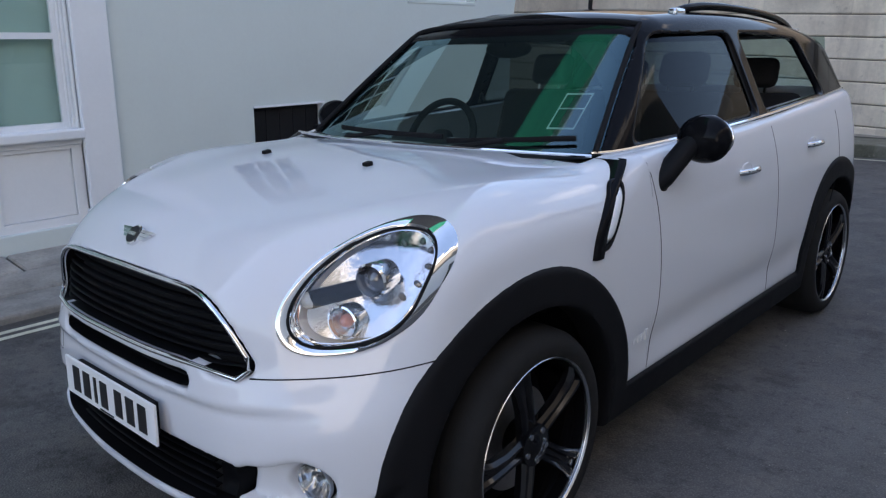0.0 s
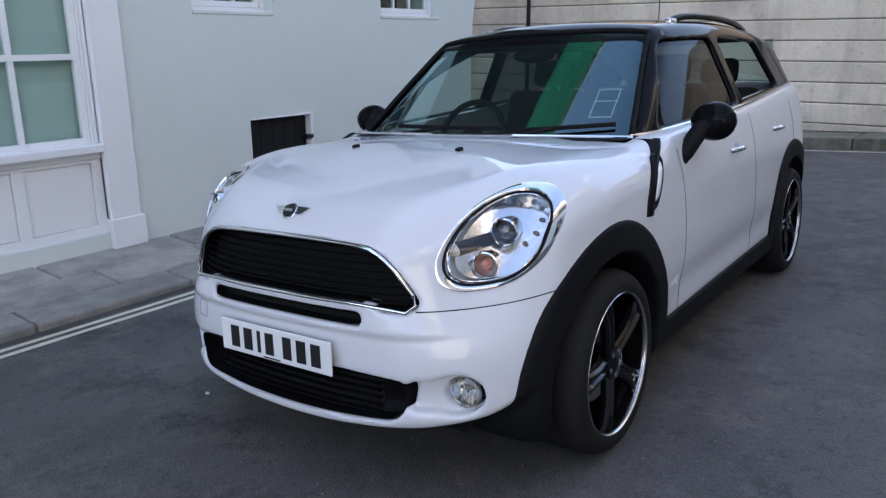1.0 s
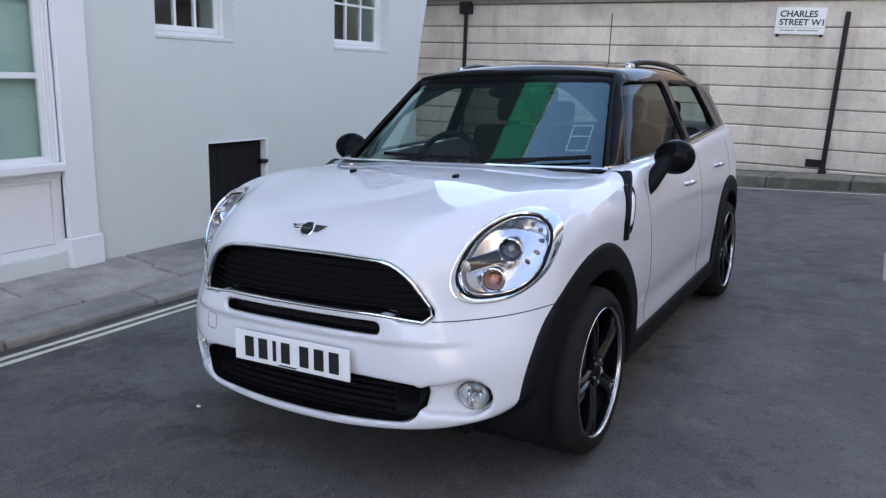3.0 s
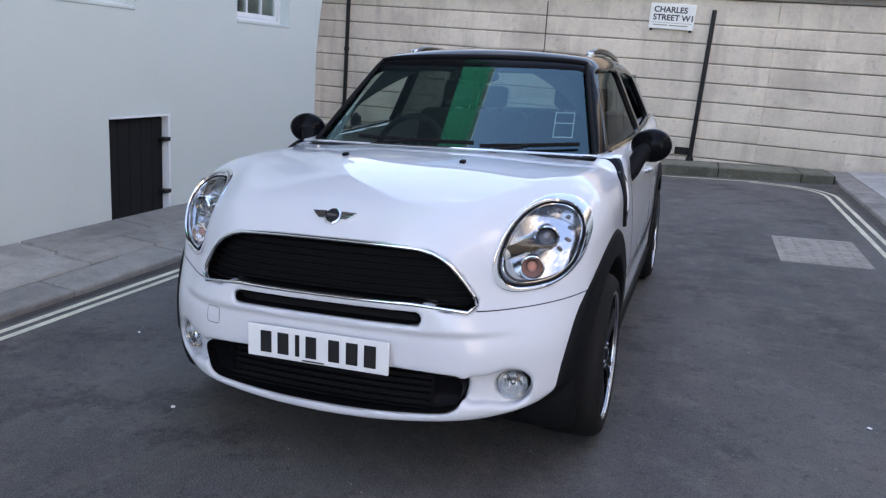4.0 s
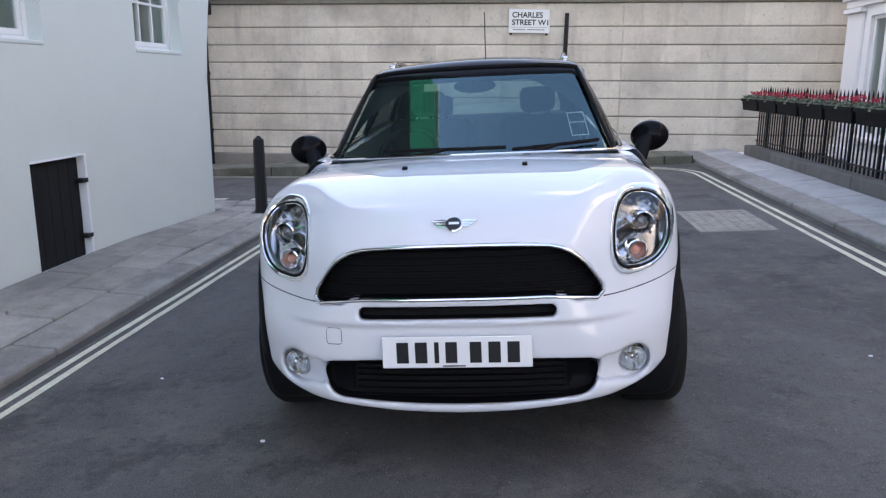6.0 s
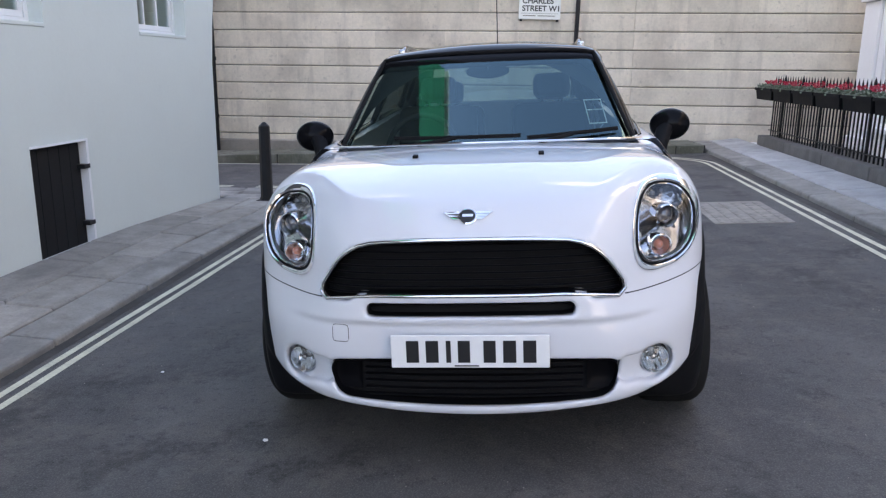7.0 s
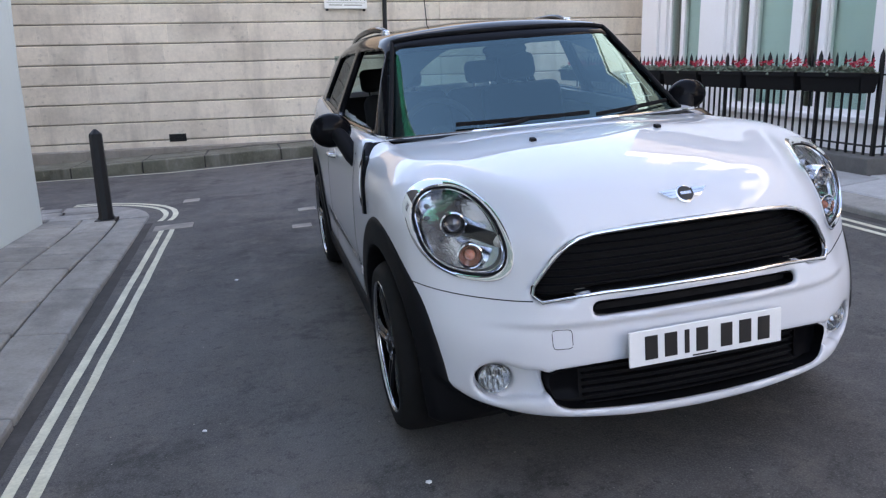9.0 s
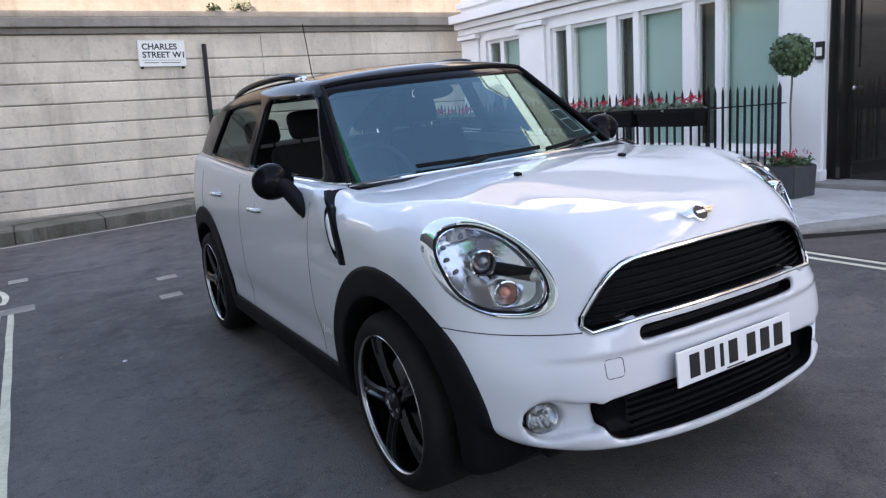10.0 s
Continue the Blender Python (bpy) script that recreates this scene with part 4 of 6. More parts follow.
def build_front_door():
    d = holder("front_door")
    y0, y1, z0, z1 = DOORWAY
    X = FACE_X + 0.16
    bm = bmesh.new()
    add_box(bm, X - 0.10, X + 0.05, y1 - 0.10, y1, z0, z1)
    add_box(bm, X - 0.10, X + 0.05, y0, y0 + 0.10, z0, z1)
    add_box(bm, X - 0.10, X + 0.05, y0 + 0.101, y1 - 0.101, z1 - 0.1, z1)
    part("door_frame", bm, M_DOOR, d)
    leaf = part("leaf", box(X - 0.01, X + 0.03, y0 + 0.105, y1 - 0.105, z0 + 0.06, z1 - 0.105), M_DOOR, d)
    for a, b in ((y0 + 0.18, (y0 + y1) / 2 - 0.05), ((y0 + y1) / 2 + 0.05, y1 - 0.18)):
        for c, e in ((z0 + 0.22, z0 + 0.80), (z0 + 1.10, z0 + 1.95)):
            bm = bmesh.new()
            wall_boxes(bm, "x", X - 0.026, X - 0.012, a, b, c, e, [(a + 0.03, b - 0.03, c + 0.03, e - 0.03)])
            part("panel_moulding", bm, M_DOOR, leaf)
    for y, z, r in ((y1 - 0.20, z0 + 0.94, 0.022), ((y0 + y1) / 2 + 0.02, z0 + 0.98, 0.045)):
        lathe_part("knob", [(0.0, -0.07), (r * 0.8, -0.062), (r, -0.045), (r * 0.8, -0.028), (r * 0.45, -0.02), (r * 0.45, 0.0)], M_BRASS, leaf, seg=20, axis="x", m=Matrix.Translation((X - 0.012, y, z)))
    part("letter_plate", box(X - 0.02, X - 0.011, (y0 + y1) / 2 - 0.12, (y0 + y1) / 2 + 0.12, z0 + 1.45, z0 + 1.52, 0.003), M_BRASS, leaf)
    for a, b in ((y1 - 0.014, y1 - 0.002), (y0 + 0.002, y0 + 0.014)):
        part("jamb_lining", box(FACE_X - 0.012, X - 0.102, a, b, z0 + 0.06, z1 - 0.002), M_DOOR, d)
    part("doorstep", box(FACE_X - 0.22, X + 0.04, y0 - 0.1, y1 + 0.02, z0 - 0.05, z0 + 0.055, 0.012, 2), M_KERB, d)
    return tagged(d, "glossy black panelled front door with round metal knobs", "door", kind="structure")


build_front_door()
bell = holder("door_bell", pose(FACE_X - 0.066, 3.21, 1.60))
part("back_plate", box(-0.012, 0.015, -0.045, 0.045, -0.085, 0.085, 0.004), M_IRON, bell)
part("button_panel", box(-0.017, -0.011, -0.03, 0.03, -0.05, 0.03, 0.002), M_SIGN, bell)
tagged(bell, "small door entry panel on the white pilaster", "door bell")

# basement area behind the railings
bm = bmesh.new()
add_box(bm, 3.98, FACE_X - 0.002, 3.63, FAR_Y - 0.1, -2.5, -2.4)
add_box(bm, 3.78, 4.0, 3.43, FAR_Y - 0.1, -2.5, RIGHT_Z - 0.06)
add_box(bm, 4.001, FACE_X - 0.002, 3.45, 3.63, -2.5, RIGHT_Z - 0.06)
tagged(part("area_walls", bm, M_STUCCO), "white walls of the sunken basement area", "wall", kind="structure")

RAIL_X, RAIL_Y, RAIL_TOP = 3.885, 3.56, 1.32
RAIL_END = 9.86
plinth = holder("railing_plinth")
y = RAIL_Y - 0.13
rs = random.Random(5)
while y < RAIL_END:
    y1 = min(y + rs.uniform(1.0, 1.4), RAIL_END + 0.04)
    part("coping_stone", box(RAIL_X - 0.16, RAIL_X + 0.13, y + 0.002, y1 - 0.002, RIGHT_Z - 0.05, 0.425, 0.012, 2), M_PLINTH, plinth)
    y = y1
part("coping_stone", box(RAIL_X + 0.132, FACE_X - 0.08, RAIL_Y - 0.13, RAIL_Y + 0.13, RIGHT_Z - 0.05, 0.425, 0.012, 2), M_PLINTH, plinth)
tagged(plinth, "low dark grey stone plinth under the iron railings", "plinth", kind="structure")


def spear(r, h):
    """A square picket drawn out to a long point."""
    v = [(-r, -r, 0), (r, -r, 0), (r, r, 0), (-r, r, 0), (-r, -r, h - 0.10), (r, -r, h - 0.10), (r, r, h - 0.10), (-r, r, h - 0.10),
         (-r * 0.9, -r * 0.9, h - 0.06), (r * 0.9, -r * 0.9, h - 0.06), (r * 0.9, r * 0.9, h - 0.06), (-r * 0.9, r * 0.9, h - 0.06), (0, 0, h)]
    f = [(0, 1, 5, 4), (1, 2, 6, 5), (2, 3, 7, 6), (3, 0, 4, 7), (4, 5, 9, 8), (5, 6, 10, 9), (6, 7, 11, 10), (7, 4, 8, 11), (8, 9, 12), (9, 10, 12), (10, 11, 12), (11, 8, 12)]
    return v, f


def build_railings():
    r = holder("iron_railings")
    h = RAIL_TOP - 0.42
    pm = mesh_from("picket", *spear(0.0085, h), M_IRON)
    qm = mesh_from("post", *spear(0.015, h + 0.015), M_IRON)
    spots = []
    n = int((RAIL_END - RAIL_Y) / 0.104)
    for i in range(n + 1):
        spots.append((RAIL_X, RAIL_Y + i * 0.104, i % 7 == 0))
    m = int((FACE_X - 0.1 - RAIL_X) / 0.104)
    for i in range(1, m + 1):
        spots.append((RAIL_X + i * 0.104, RAIL_Y, i == m))
    for x, y, big in spots:
        o = part("post" if big else "picket", qm if big else pm, M_IRON, r)
        o.matrix_basis = pose(x, y, 0.42, 0, 0, 0)
    for z in (0.50, 1.11):
        part("rail", box(RAIL_X - 0.018, RAIL_X + 0.018, RAIL_Y, RAIL_END + 0.02, z, z + 0.012), M_IRON, r)
        part("rail", box(RAIL_X + 0.019, FACE_X - 0.1, RAIL_Y - 0.018, RAIL_Y + 0.018, z, z + 0.012), M_IRON, r)
    return tagged(r, "black wrought-iron area railings with pointed pickets", "railings", kind="structure")


build_railings()


def leaf_cloud(n, spread, size, rnd, ball=False, up=0.0):
    """Many small two-sided leaves."""
    verts, faces = [], []
    for _ in range(n):
        if ball:
            d = Vector((rnd.gauss(0, 1), rnd.gauss(0, 1), rnd.gauss(0, 1))).normalized()
            p = d * spread[0] * rnd.uniform(0.74, 1.03) * (1 + 0.10 * noise.noise(d * 2.5))
        else:
            p = Vector((rnd.uniform(-1, 1) * spread[0], rnd.uniform(-1, 1) * spread[1], rnd.uniform(0, 1) * spread[2]))
            d = Vector((rnd.gauss(0, 1), rnd.gauss(0, 1), 1 + up)).normalized()
        t = d.orthogonal().normalized()
        t = Matrix.Rotation(rnd.uniform(0, 6.28), 3, d) @ t
        t = (t + d * rnd.uniform(-0.3, 0.7)).normalized()
        s = t.cross(d).normalized()
        a = size * rnd.uniform(0.7, 1.3)
        i = len(verts)
        verts += [p, p + t * a * 0.5 + s * a * 0.3, p + t * a + d * a * 0.08, p + t * a * 0.5 - s * a * 0.3]
        faces.append((i, i + 1, i + 2, i + 3))
    return verts, faces


def build_flower_box():
    b = holder("window_box")
    L, W, H = 0.375, 0.10, 0.165
    bm = bmesh.new()
    vs, _ = add_box(bm, -W, W, -L, L, -H, 0)
    for v in vs[:4]:
        v.co.x *= 0.80
        v.co.y *= 0.95
    bmesh.ops.bevel(bm, geom=bm.edges[:], offset=0.008, segments=2, affect='EDGES')
    part("trough", bm, M_CLAD, b)
    bm = bmesh.new()
    wall_boxes(bm, "x", -W - 0.012, -W + 0.008, -L - 0.012, L + 0.012, -0.03, 0.006, [])
    part("rim", bm, M_CLAD, b)
    part("soil", box(-W + 0.012, W - 0.012, -L + 0.012, L - 0.012, 0.0, 0.008), M_SOIL, b)
    v, f = leaf_cloud(380, (W * 1.0, L * 0.98, 0.045), 0.042, random.Random(3))
    part("foliage", mesh_from("foliage", v, f, M_LEAFG), M_LEAFG, b, "grey-green leaves")["kind"] = "stuff"
    rnd = random.Random(8)
    v, f = leaf_cloud(11, (0.014,), 0.031, rnd, True)
    head = mesh_from("flower_head", v, f, M_PETAL)
    for _ in range(17):
        o = part("flower_head", head, M_PETAL, b, "red cyclamen flower")
        o.matrix_basis = pose(rnd.uniform(-W, W) * 0.9, rnd.uniform(-L, L) * 0.92, rnd.uniform(0.055, 0.12), rnd.uniform(-40, 40), 0, rnd.uniform(0, 360))
    for y in (-0.2, 0.2):
        part("hook", box(W - 0.005, W + 0.13, y - 0.012, y + 0.012, -0.02, -0.006), M_IRON, b)
    return tagged(b, "black trough of red flowers hung on the railings", "window box", "flower boxes on the railings")


fb = build_flower_box()
fb.matrix_basis = pose(RAIL_X - 0.135, 3.90, 1.13)
for i in range(1, 8):
    copy_thing(fb, pose(RAIL_X - 0.135, 3.90 + i * 0.815, 1.13))


def build_planter():
    p = holder("planter", pose(4.24, 2.93, RIGHT_Z))
    bm = bmesh.new()
    vs, _ = add_box(bm, -0.165, 0.165, -0.165, 0.165, 0.0, 0.29)
    for v in vs[:4]:
        v.co.x *= 0.93
        v.co.y *= 0.93
    bmesh.ops.bevel(bm, geom=bm.edges[:], offset=0.010, segments=2, affect='EDGES')
    part("pot", bm, M_POT, p)
    part("soil", box(-0.145, 0.145, -0.145, 0.145, 0.291, 0.296), M_SOIL, p)
    rnd = random.Random(21)
    v, f = leaf_cloud(420, (0.15, 0.15, 0.06), 0.04, rnd)
    part("foliage", mesh_from("foliage", [(a.x, a.y, a.z + 0.29) for a in v], f, M_LEAF), M_LEAF, p)["kind"] = "stuff"
    v, f = leaf_cloud(8, (0.012,), 0.028, rnd, True)
    head = mesh_from("flower_head", v, f, M_PETAL)
    for _ in range(20):
        o = part("flower_head", head, M_PETAL, p, "red flower")
        o.matrix_basis = pose(rnd.uniform(-0.14, 0.14), rnd.uniform(-0.14, 0.14), 0.29 + rnd.uniform(0.06, 0.13), rnd.uniform(-40, 40), 0, rnd.uniform(0, 360))
    return tagged(p, "dark square planter with red flowers beside the railings", "planter")


build_planter()


def build_topiary():
    t = holder("topiary_tree", pose(4.24, 2.93, RIGHT_Z + 0.29))
    path = [(0.004 * math.sin(i * 0.9), 0.003 * math.cos(i * 1.1), i * 0.09) for i in range(11)]
    tube_part("trunk", path, 0.009, M_BARK, t, seg=8)
    rnd = random.Random(30)
    v, f = leaf_cloud(2400, (0.172,), 0.042, rnd, True)
    v2, f2 = leaf_cloud(900, (0.14,), 0.042, rnd, True)
    o = len(v)
    v += v2
    f += [tuple(i + o for i in q) for q in f2]
    part("crown", mesh_from("crown", [(a.x, a.y, a.z + 0.975) for a in v], f, M_LEAF), M_LEAF, t, "clipped ball of small green leaves")
    return tagged(t, "clipped bay ball tree on a bare stem in the planter", "tree")


build_topiary()

# ---- the street behind: plain fronts that close the place ----
bm = bmesh.new()
add_box(bm, -60, 60, -30.6, -30.2, -1, 4.5)
tagged(part("wall_south", bm, M_FRONT), "plain brown house fronts closing the street", "wall", kind="structure")
bm = bmesh.new()
add_box(bm, -25.4, -25.0, 5, 12, -1, 4.5)
tagged(part("wall_side_street", bm, M_BRICK), "plain front closing the side street", "wall", kind="structure")


# ---- weeds on the wall's ledge ----
def build_weed(x, seed, size):
    w = holder("wall_weed", pose(x, FAR_Y - 0.09, 3.006))
    rnd = random.Random(seed)
    v, f = leaf_cloud(90, (size, 0.05, size * 0.8), 0.05, rnd, False, 0.6)
    part("foliage", mesh_from("foliage", v, f, M_LEAF), M_LEAF, w)["kind"] = "stuff"
    for k in range(5):
        dx = rnd.uniform(-size, size)
        tube_part("stem", [(dx * 0.2, 0, -0.004), (dx * 0.6, -0.02, size * 0.4), (dx, -0.03, size * 0.7)], 0.003, M_LEAF, w, seg=5)
    return tagged(w, "small green weed growing on the ledge of the stone wall", "weed", "weeds on the wall")


build_weed(1.62, 5, 0.16)
build_weed(1.18, 9, 0.10)

tagged(part("backdrop", box(0.5, 16, 17.5, 17.9, -1, 6.2), M_FRONT), "plain brown house front beyond the stone wall", "house front", kind="structure")


def build_chimney(y, width, tall):
    c = holder("chimney", pose(FACE_X + 0.55, y, 6.6))
    part("stack", box(-0.3, 0.3, -width, width, 0.0, tall, 0.02), M_STUCCO, c)
    part("cap", box(-0.36, 0.36, -width - 0.06, width + 0.06, tall + 0.002, tall + 0.1, 0.02), M_STUCCO, c)
    n = max(2, int(width / 0.2))
    for k in range(n):
        lathe_part("pot", [(0.0, tall + 0.1), (0.11, tall + 0.1), (0.09, tall + 0.45), (0.11, tall + 0.48), (0.07, tall + 0.48)], M_STUCCO, c, seg=12, m=Matrix.Translation((0, -width + 0.2 + (2 * width - 0.4) * k / (n - 1), 0)))
    return tagged(c, "white stucco chimney stack with pots on the house roof", "chimney", "chimneys", "structure")


part("roof_slab", box(FACE_X + 0.02, FACE_X + 2.5, STREET_END, EAST_END, 6.603, 6.7), M_FRONT, east)
for y, w, h in ((-5.2, 0.6, 1.2), (-2.6, 0.45, 0.7), (0.4, 0.8, 1.5), (3.1, 0.4, 0.8), (5.6, 0.9, 1.3), (8.6, 0.5, 1.0)):
    build_chimney(y, w, h)

# ---- the car ----
# Car axes: x to its left side, y from the nose to the tail, z up from the road; it leans with the road's crossfall.
car = holder("car", pose(0, 0, 0, 0, -3.03, 0))
tagged(car, "white five-door compact car with black roof and black arch cladding", "car")

PLAN = spline([0, 0.2, 0.333, 0.42, 0.494, 0.56, 0.62, 0.72, 0.80, 0.845, 0.875, 0.92], [0.020, 0.025, 0.036, 0.046, 0.064, 0.097, 0.143, 0.234, 0.343, 0.475, 0.68, 1.22])
LEAN = spline([0.1, 0.2, 0.29, 0.42, 0.55, 0.65, 0.75, 0.85, 0.92, 1.0, 1.15], [0.10, 0.045, 0.012, 0.0, 0.008, 0.032, 0.050, 0.078, 0.11, 0.145, 0.20])
LEAN_X = spline([0, 0.3, 0.43, 0.5, 0.6, 0.7, 0.8, 0.92], [0.6, 0.62, 0.95, 1.45, 2.0, 1.9, 1.2, 0.5])
WIDTH = spline([0.1, 0.2, 0.35, 0.5, 0.65, 0.8, 0.9, 1.0, 1.1, 1.2], [0.80, 0.835, 0.858, 0.868, 0.868, 0.862, 0.852, 0.832, 0.80, 0.76])
HOOD = spline([-0.3, 0, 0.1, 0.2, 0.35, 0.5, 0.75, 1.0, 1.2, 1.4], [0.70, 0.862, 0.905, 0.943, 0.985, 1.011, 1.040, 1.048, 1.052, 1.06])
BELT = spline([0.8, 1.3, 2.0, 2.7, 3.4, 4.2], [1.02, 1.045, 1.068, 1.095, 1.125, 1.15])
ROOF = spline([1.2, 1.644, 1.9, 2.3, 2.8, 3.3, 3.7, 4.1], [1.40, 1.488, 1.517, 1.539, 1.536, 1.502, 1.448, 1.37])
GLASS_W = spline([0.9, 1.3, 1.776, 2.4, 3.0, 3.6, 4.1], [0.655, 0.715, 0.772, 0.803, 0.803, 0.785, 0.73])
# how far back the windscreen lies at each height, on the centre line
RAKE = spline([0.95, 1.0, 1.05, 1.12, 1.222, 1.33, 1.44, 1.52, 1.60], [1.00, 1.055, 1.115, 1.211, 1.354, 1.508, 1.667, 1.785, 1.905])
HUB_F, HUB_R, HUB_Z = 0.768, 3.357, 0.326


def step01(a, b, q):
    t = np.clip((q - a) / (b - a), 0, 1)
    return t * t * (3 - 2 * t)


def body0(x, y, z):
    """The closed lower body."""
    ax = np.abs(x)
    shelf = (step01(0.305, 0.365, z) - step01(0.560, 0.586, z)) * (1 - step01(0.52, 0.70, ax))
    rise = (PLAN(ax + 0.004) - PLAN(np.maximum(ax - 0.004, 0))) / 0.008
    nose = (PLAN(ax) + LEAN(z) * LEAN_X(ax) + 0.012 * shelf - y) / np.sqrt(1 + np.minimum(rise, 3.0) ** 2)
    flank = ax - WIDTH(z) + 0.10 * np.maximum(y - 3.4, 0) ** 2 + 0.012 * np.exp(-((z - 0.44) / 0.07) ** 2) * step01(1.2, 1.5, y) * (1 - step01(2.7, 3.0, y))
    bulge = 0.008 * (1 - step01(0.18, 0.60, ax)) - 0.045 * ax**2
    hood = HOOD(y) + bulge + 0.010 * np.exp(-((ax - 0.66) / 0.15) ** 2) * (1 - step01(0.6, 1.3, y))
    t = step01(1.12, 1.42, y)
    top = z - (hood * (1 - t) + BELT(y) * t)
    tail = y - 4.06 + 0.22 * (ax / 0.8) ** 4 + 0.10 * np.maximum(z - 0.75, 0)
    floor_ = 0.185 - z + 0.035 * step01(0.35, 0.6, y)
    side = smax(flank, nose, 0.05)
    f = smax(side, top, 0.15 - 0.10 * t)
    f = smax(f, tail, 0.15)
    return smax(f, floor_, 0.03)


def wheel_r(y, z, hub):
    return np.sqrt((y - hub) ** 2 + (z - HUB_Z) ** 2)


def rounded(q, w, h, r):
    """Signed distance to a rounded rectangle, half sizes w and h."""
    dx, dz = np.abs(q[0]) - (w - r), np.abs(q[1]) - (h - r)
    return np.sqrt(np.maximum(dx, 0) ** 2 + np.maximum(dz, 0) ** 2) + np.minimum(np.maximum(dx, dz), 0) - r


def lamp_q(x, z):
    """Signed distance in front view to the headlamp's outline."""
    dz = z - 0.838
    dx = np.abs(x) - 0.675 - 0.13 * dz
    return ((np.abs(dx / 0.126) ** 2.45 + np.abs(dz / (0.136 - 0.012 * dx / 0.12)) ** 2.45) ** (1 / 2.45) - 1) * 0.128


def grille_q(x, z):
    ax = np.abs(x)
    up = z - (0.846 - 0.022 * (ax / 0.45) ** 3)
    out = (ax - (0.540 - 0.70 * (z - 0.645))) * 0.82
    low = (0.643 + 0.024 * (1 - step01(0.365, 0.420, ax))) - z
    return smax(smax(up, out, 0.07), low, 0.065)


def slot_q(x, z):
    ax = np.abs(x)
    return rounded((x, z - 0.618 + 0.002 * (ax / 0.33) ** 2), 0.346, 0.0225, 0.020)


def lower_q(x, z):
    ax = np.abs(x)
    up = z - 0.450 + 0.012 * (ax / 0.45) ** 2
    low = 0.282 + 0.022 * (ax / 0.45) ** 2 - z
    out = (ax - 0.500 + 0.25 * np.maximum(0.42 - z, 0)) * 0.95
    return smax(smax(up, low, 0.03), out, 0.05)


def fog_q(x, z):
    return np.sqrt((np.abs(x) - 0.622) ** 2 + (z - 0.388) ** 2)


def fog_dish(x, z):
    """The hollow that runs from the lower grille to the fog lamp."""
    ax = np.abs(x)
    return smin(fog_q(x, z) - 0.063, np.maximum(rounded((ax - 0.565, z - 0.388), 0.075, 0.048, 0.03), 0.45 - ax), 0.03)


CHIN = spline([0, 0.25, 0.45, 0.62, 0.70, 0.80, 0.95], [0.245, 0.255, 0.274, 0.292, 0.318, 0.395, 0.52])


def body(x, y, z):
    b0 = body0(x, y, z)
    f = b0
    ax = np.abs(x)
    f = smax(f, np.where(y < 0.62, CHIN(ax), 0.325) - z, 0.022)
    for q, deep in ((grille_q(x, z), 0.075), (slot_q(x, z), 0.06), (lower_q(x, z), 0.075), (lamp_q(x, z) + 0.006, 0.13)):
        f = smax(f, -np.maximum(np.maximum(q, -(b0 + deep)), y - 0.85), 0.012)
    f = smax(f, -np.maximum(np.maximum(fog_dish(x, z), -(b0 + 0.040)), y - 0.5), 0.02)
    f = smax(f, -np.maximum(np.maximum(fog_q(x, z) - 0.052, -(b0 + 0.11)), y - 0.5), 0.008)
    for hub in (HUB_F, HUB_R):
        f = np.maximum(f, -np.maximum(wheel_r(y, z, hub) - 0.45, 0.50 - ax))
    f = np.maximum(f, np.where(ax > 0.70, -1.0, -np.maximum(np.maximum(1.20 - y, y - 3.85), 0.40 - z)))
    return f


def chin(x, y, z):
    b0 = body0(x, y, np.maximum(z, 0.24))
    return np.maximum(np.maximum(np.maximum(b0 + 0.060, -(b0 + 0.14)), np.maximum(z - 0.30, 0.19 + 0.03 * np.abs(x) - z)), np.maximum(y - 0.6, np.abs(x) - 0.62))


surface_part("front_body", body, (-0.93, -0.05, 0.17), (0.93, 1.396, 1.12), 0.0088, M_PAINT, car, "glossy pearl white painted bonnet, wings and bumper", sharp=42)
surface_part("rear_body", body, (-0.93, 1.392, 0.12), (0.93, 4.12, 1.19), 0.0135, M_PAINT, car, "glossy pearl white painted doors and rear body", sharp=42)


def clad(x, y, z):
    b0 = body0(x, y, z)
    ax = np.abs(x)
    rf, rr = wheel_r(y, z, HUB_F), wheel_r(y, z, HUB_R)
    zone = np.minimum(rf - 0.497, rr - 0.497)
    sill = np.maximum(np.maximum(z - 0.338, HUB_F - y), y - HUB_R)
    front = np.maximum(np.maximum(z - CHIN(ax) + 0.014, y - HUB_F), 0.63 - ax)
    rear = np.maximum(z - 0.36, HUB_R - y)
    zone = np.minimum(np.minimum(np.minimum(zone, sill), np.minimum(front, rear)), 9.0)
    tuck = 0.055 * step01(0.43, 0.50, rf) * step01(-0.01, 0.03, CHIN(ax) - z) * (1 - step01(0.5, 0.6, y))
    f = smax(b0 - 0.010 + tuck, zone, 0.02)
    f = np.maximum(f, -(b0 + 0.095))
    for r in (rf, rr):
        f = smax(f, -np.maximum(r - 0.388, 0.5 - ax), 0.012)
    f = smax(f, np.where(y < HUB_F, 0.172, 0.215) - z, 0.02)
    return np.maximum(f, 0.55 - ax)


surface_part("arch_cladding", clad, (0.53, 0.0, 0.12), (0.93, 4.12, 0.90), 0.0115, M_CLAD, car, "matt black plastic wheel-arch and sill cladding", sharp=42)
surface_part("arch_cladding", lambda x, y, z: clad(-x, y, z), (-0.93, 0.0, 0.12), (-0.53, 4.12, 0.90), 0.0115, M_CLAD, car, "matt black plastic wheel-arch and sill cladding", sharp=42)


surface_part("chin_spoiler", chin, (-0.68, -0.02, 0.13), (0.68, 0.66, 0.33), 0.012, M_CLAD, car, "black plastic chin under the bumper")


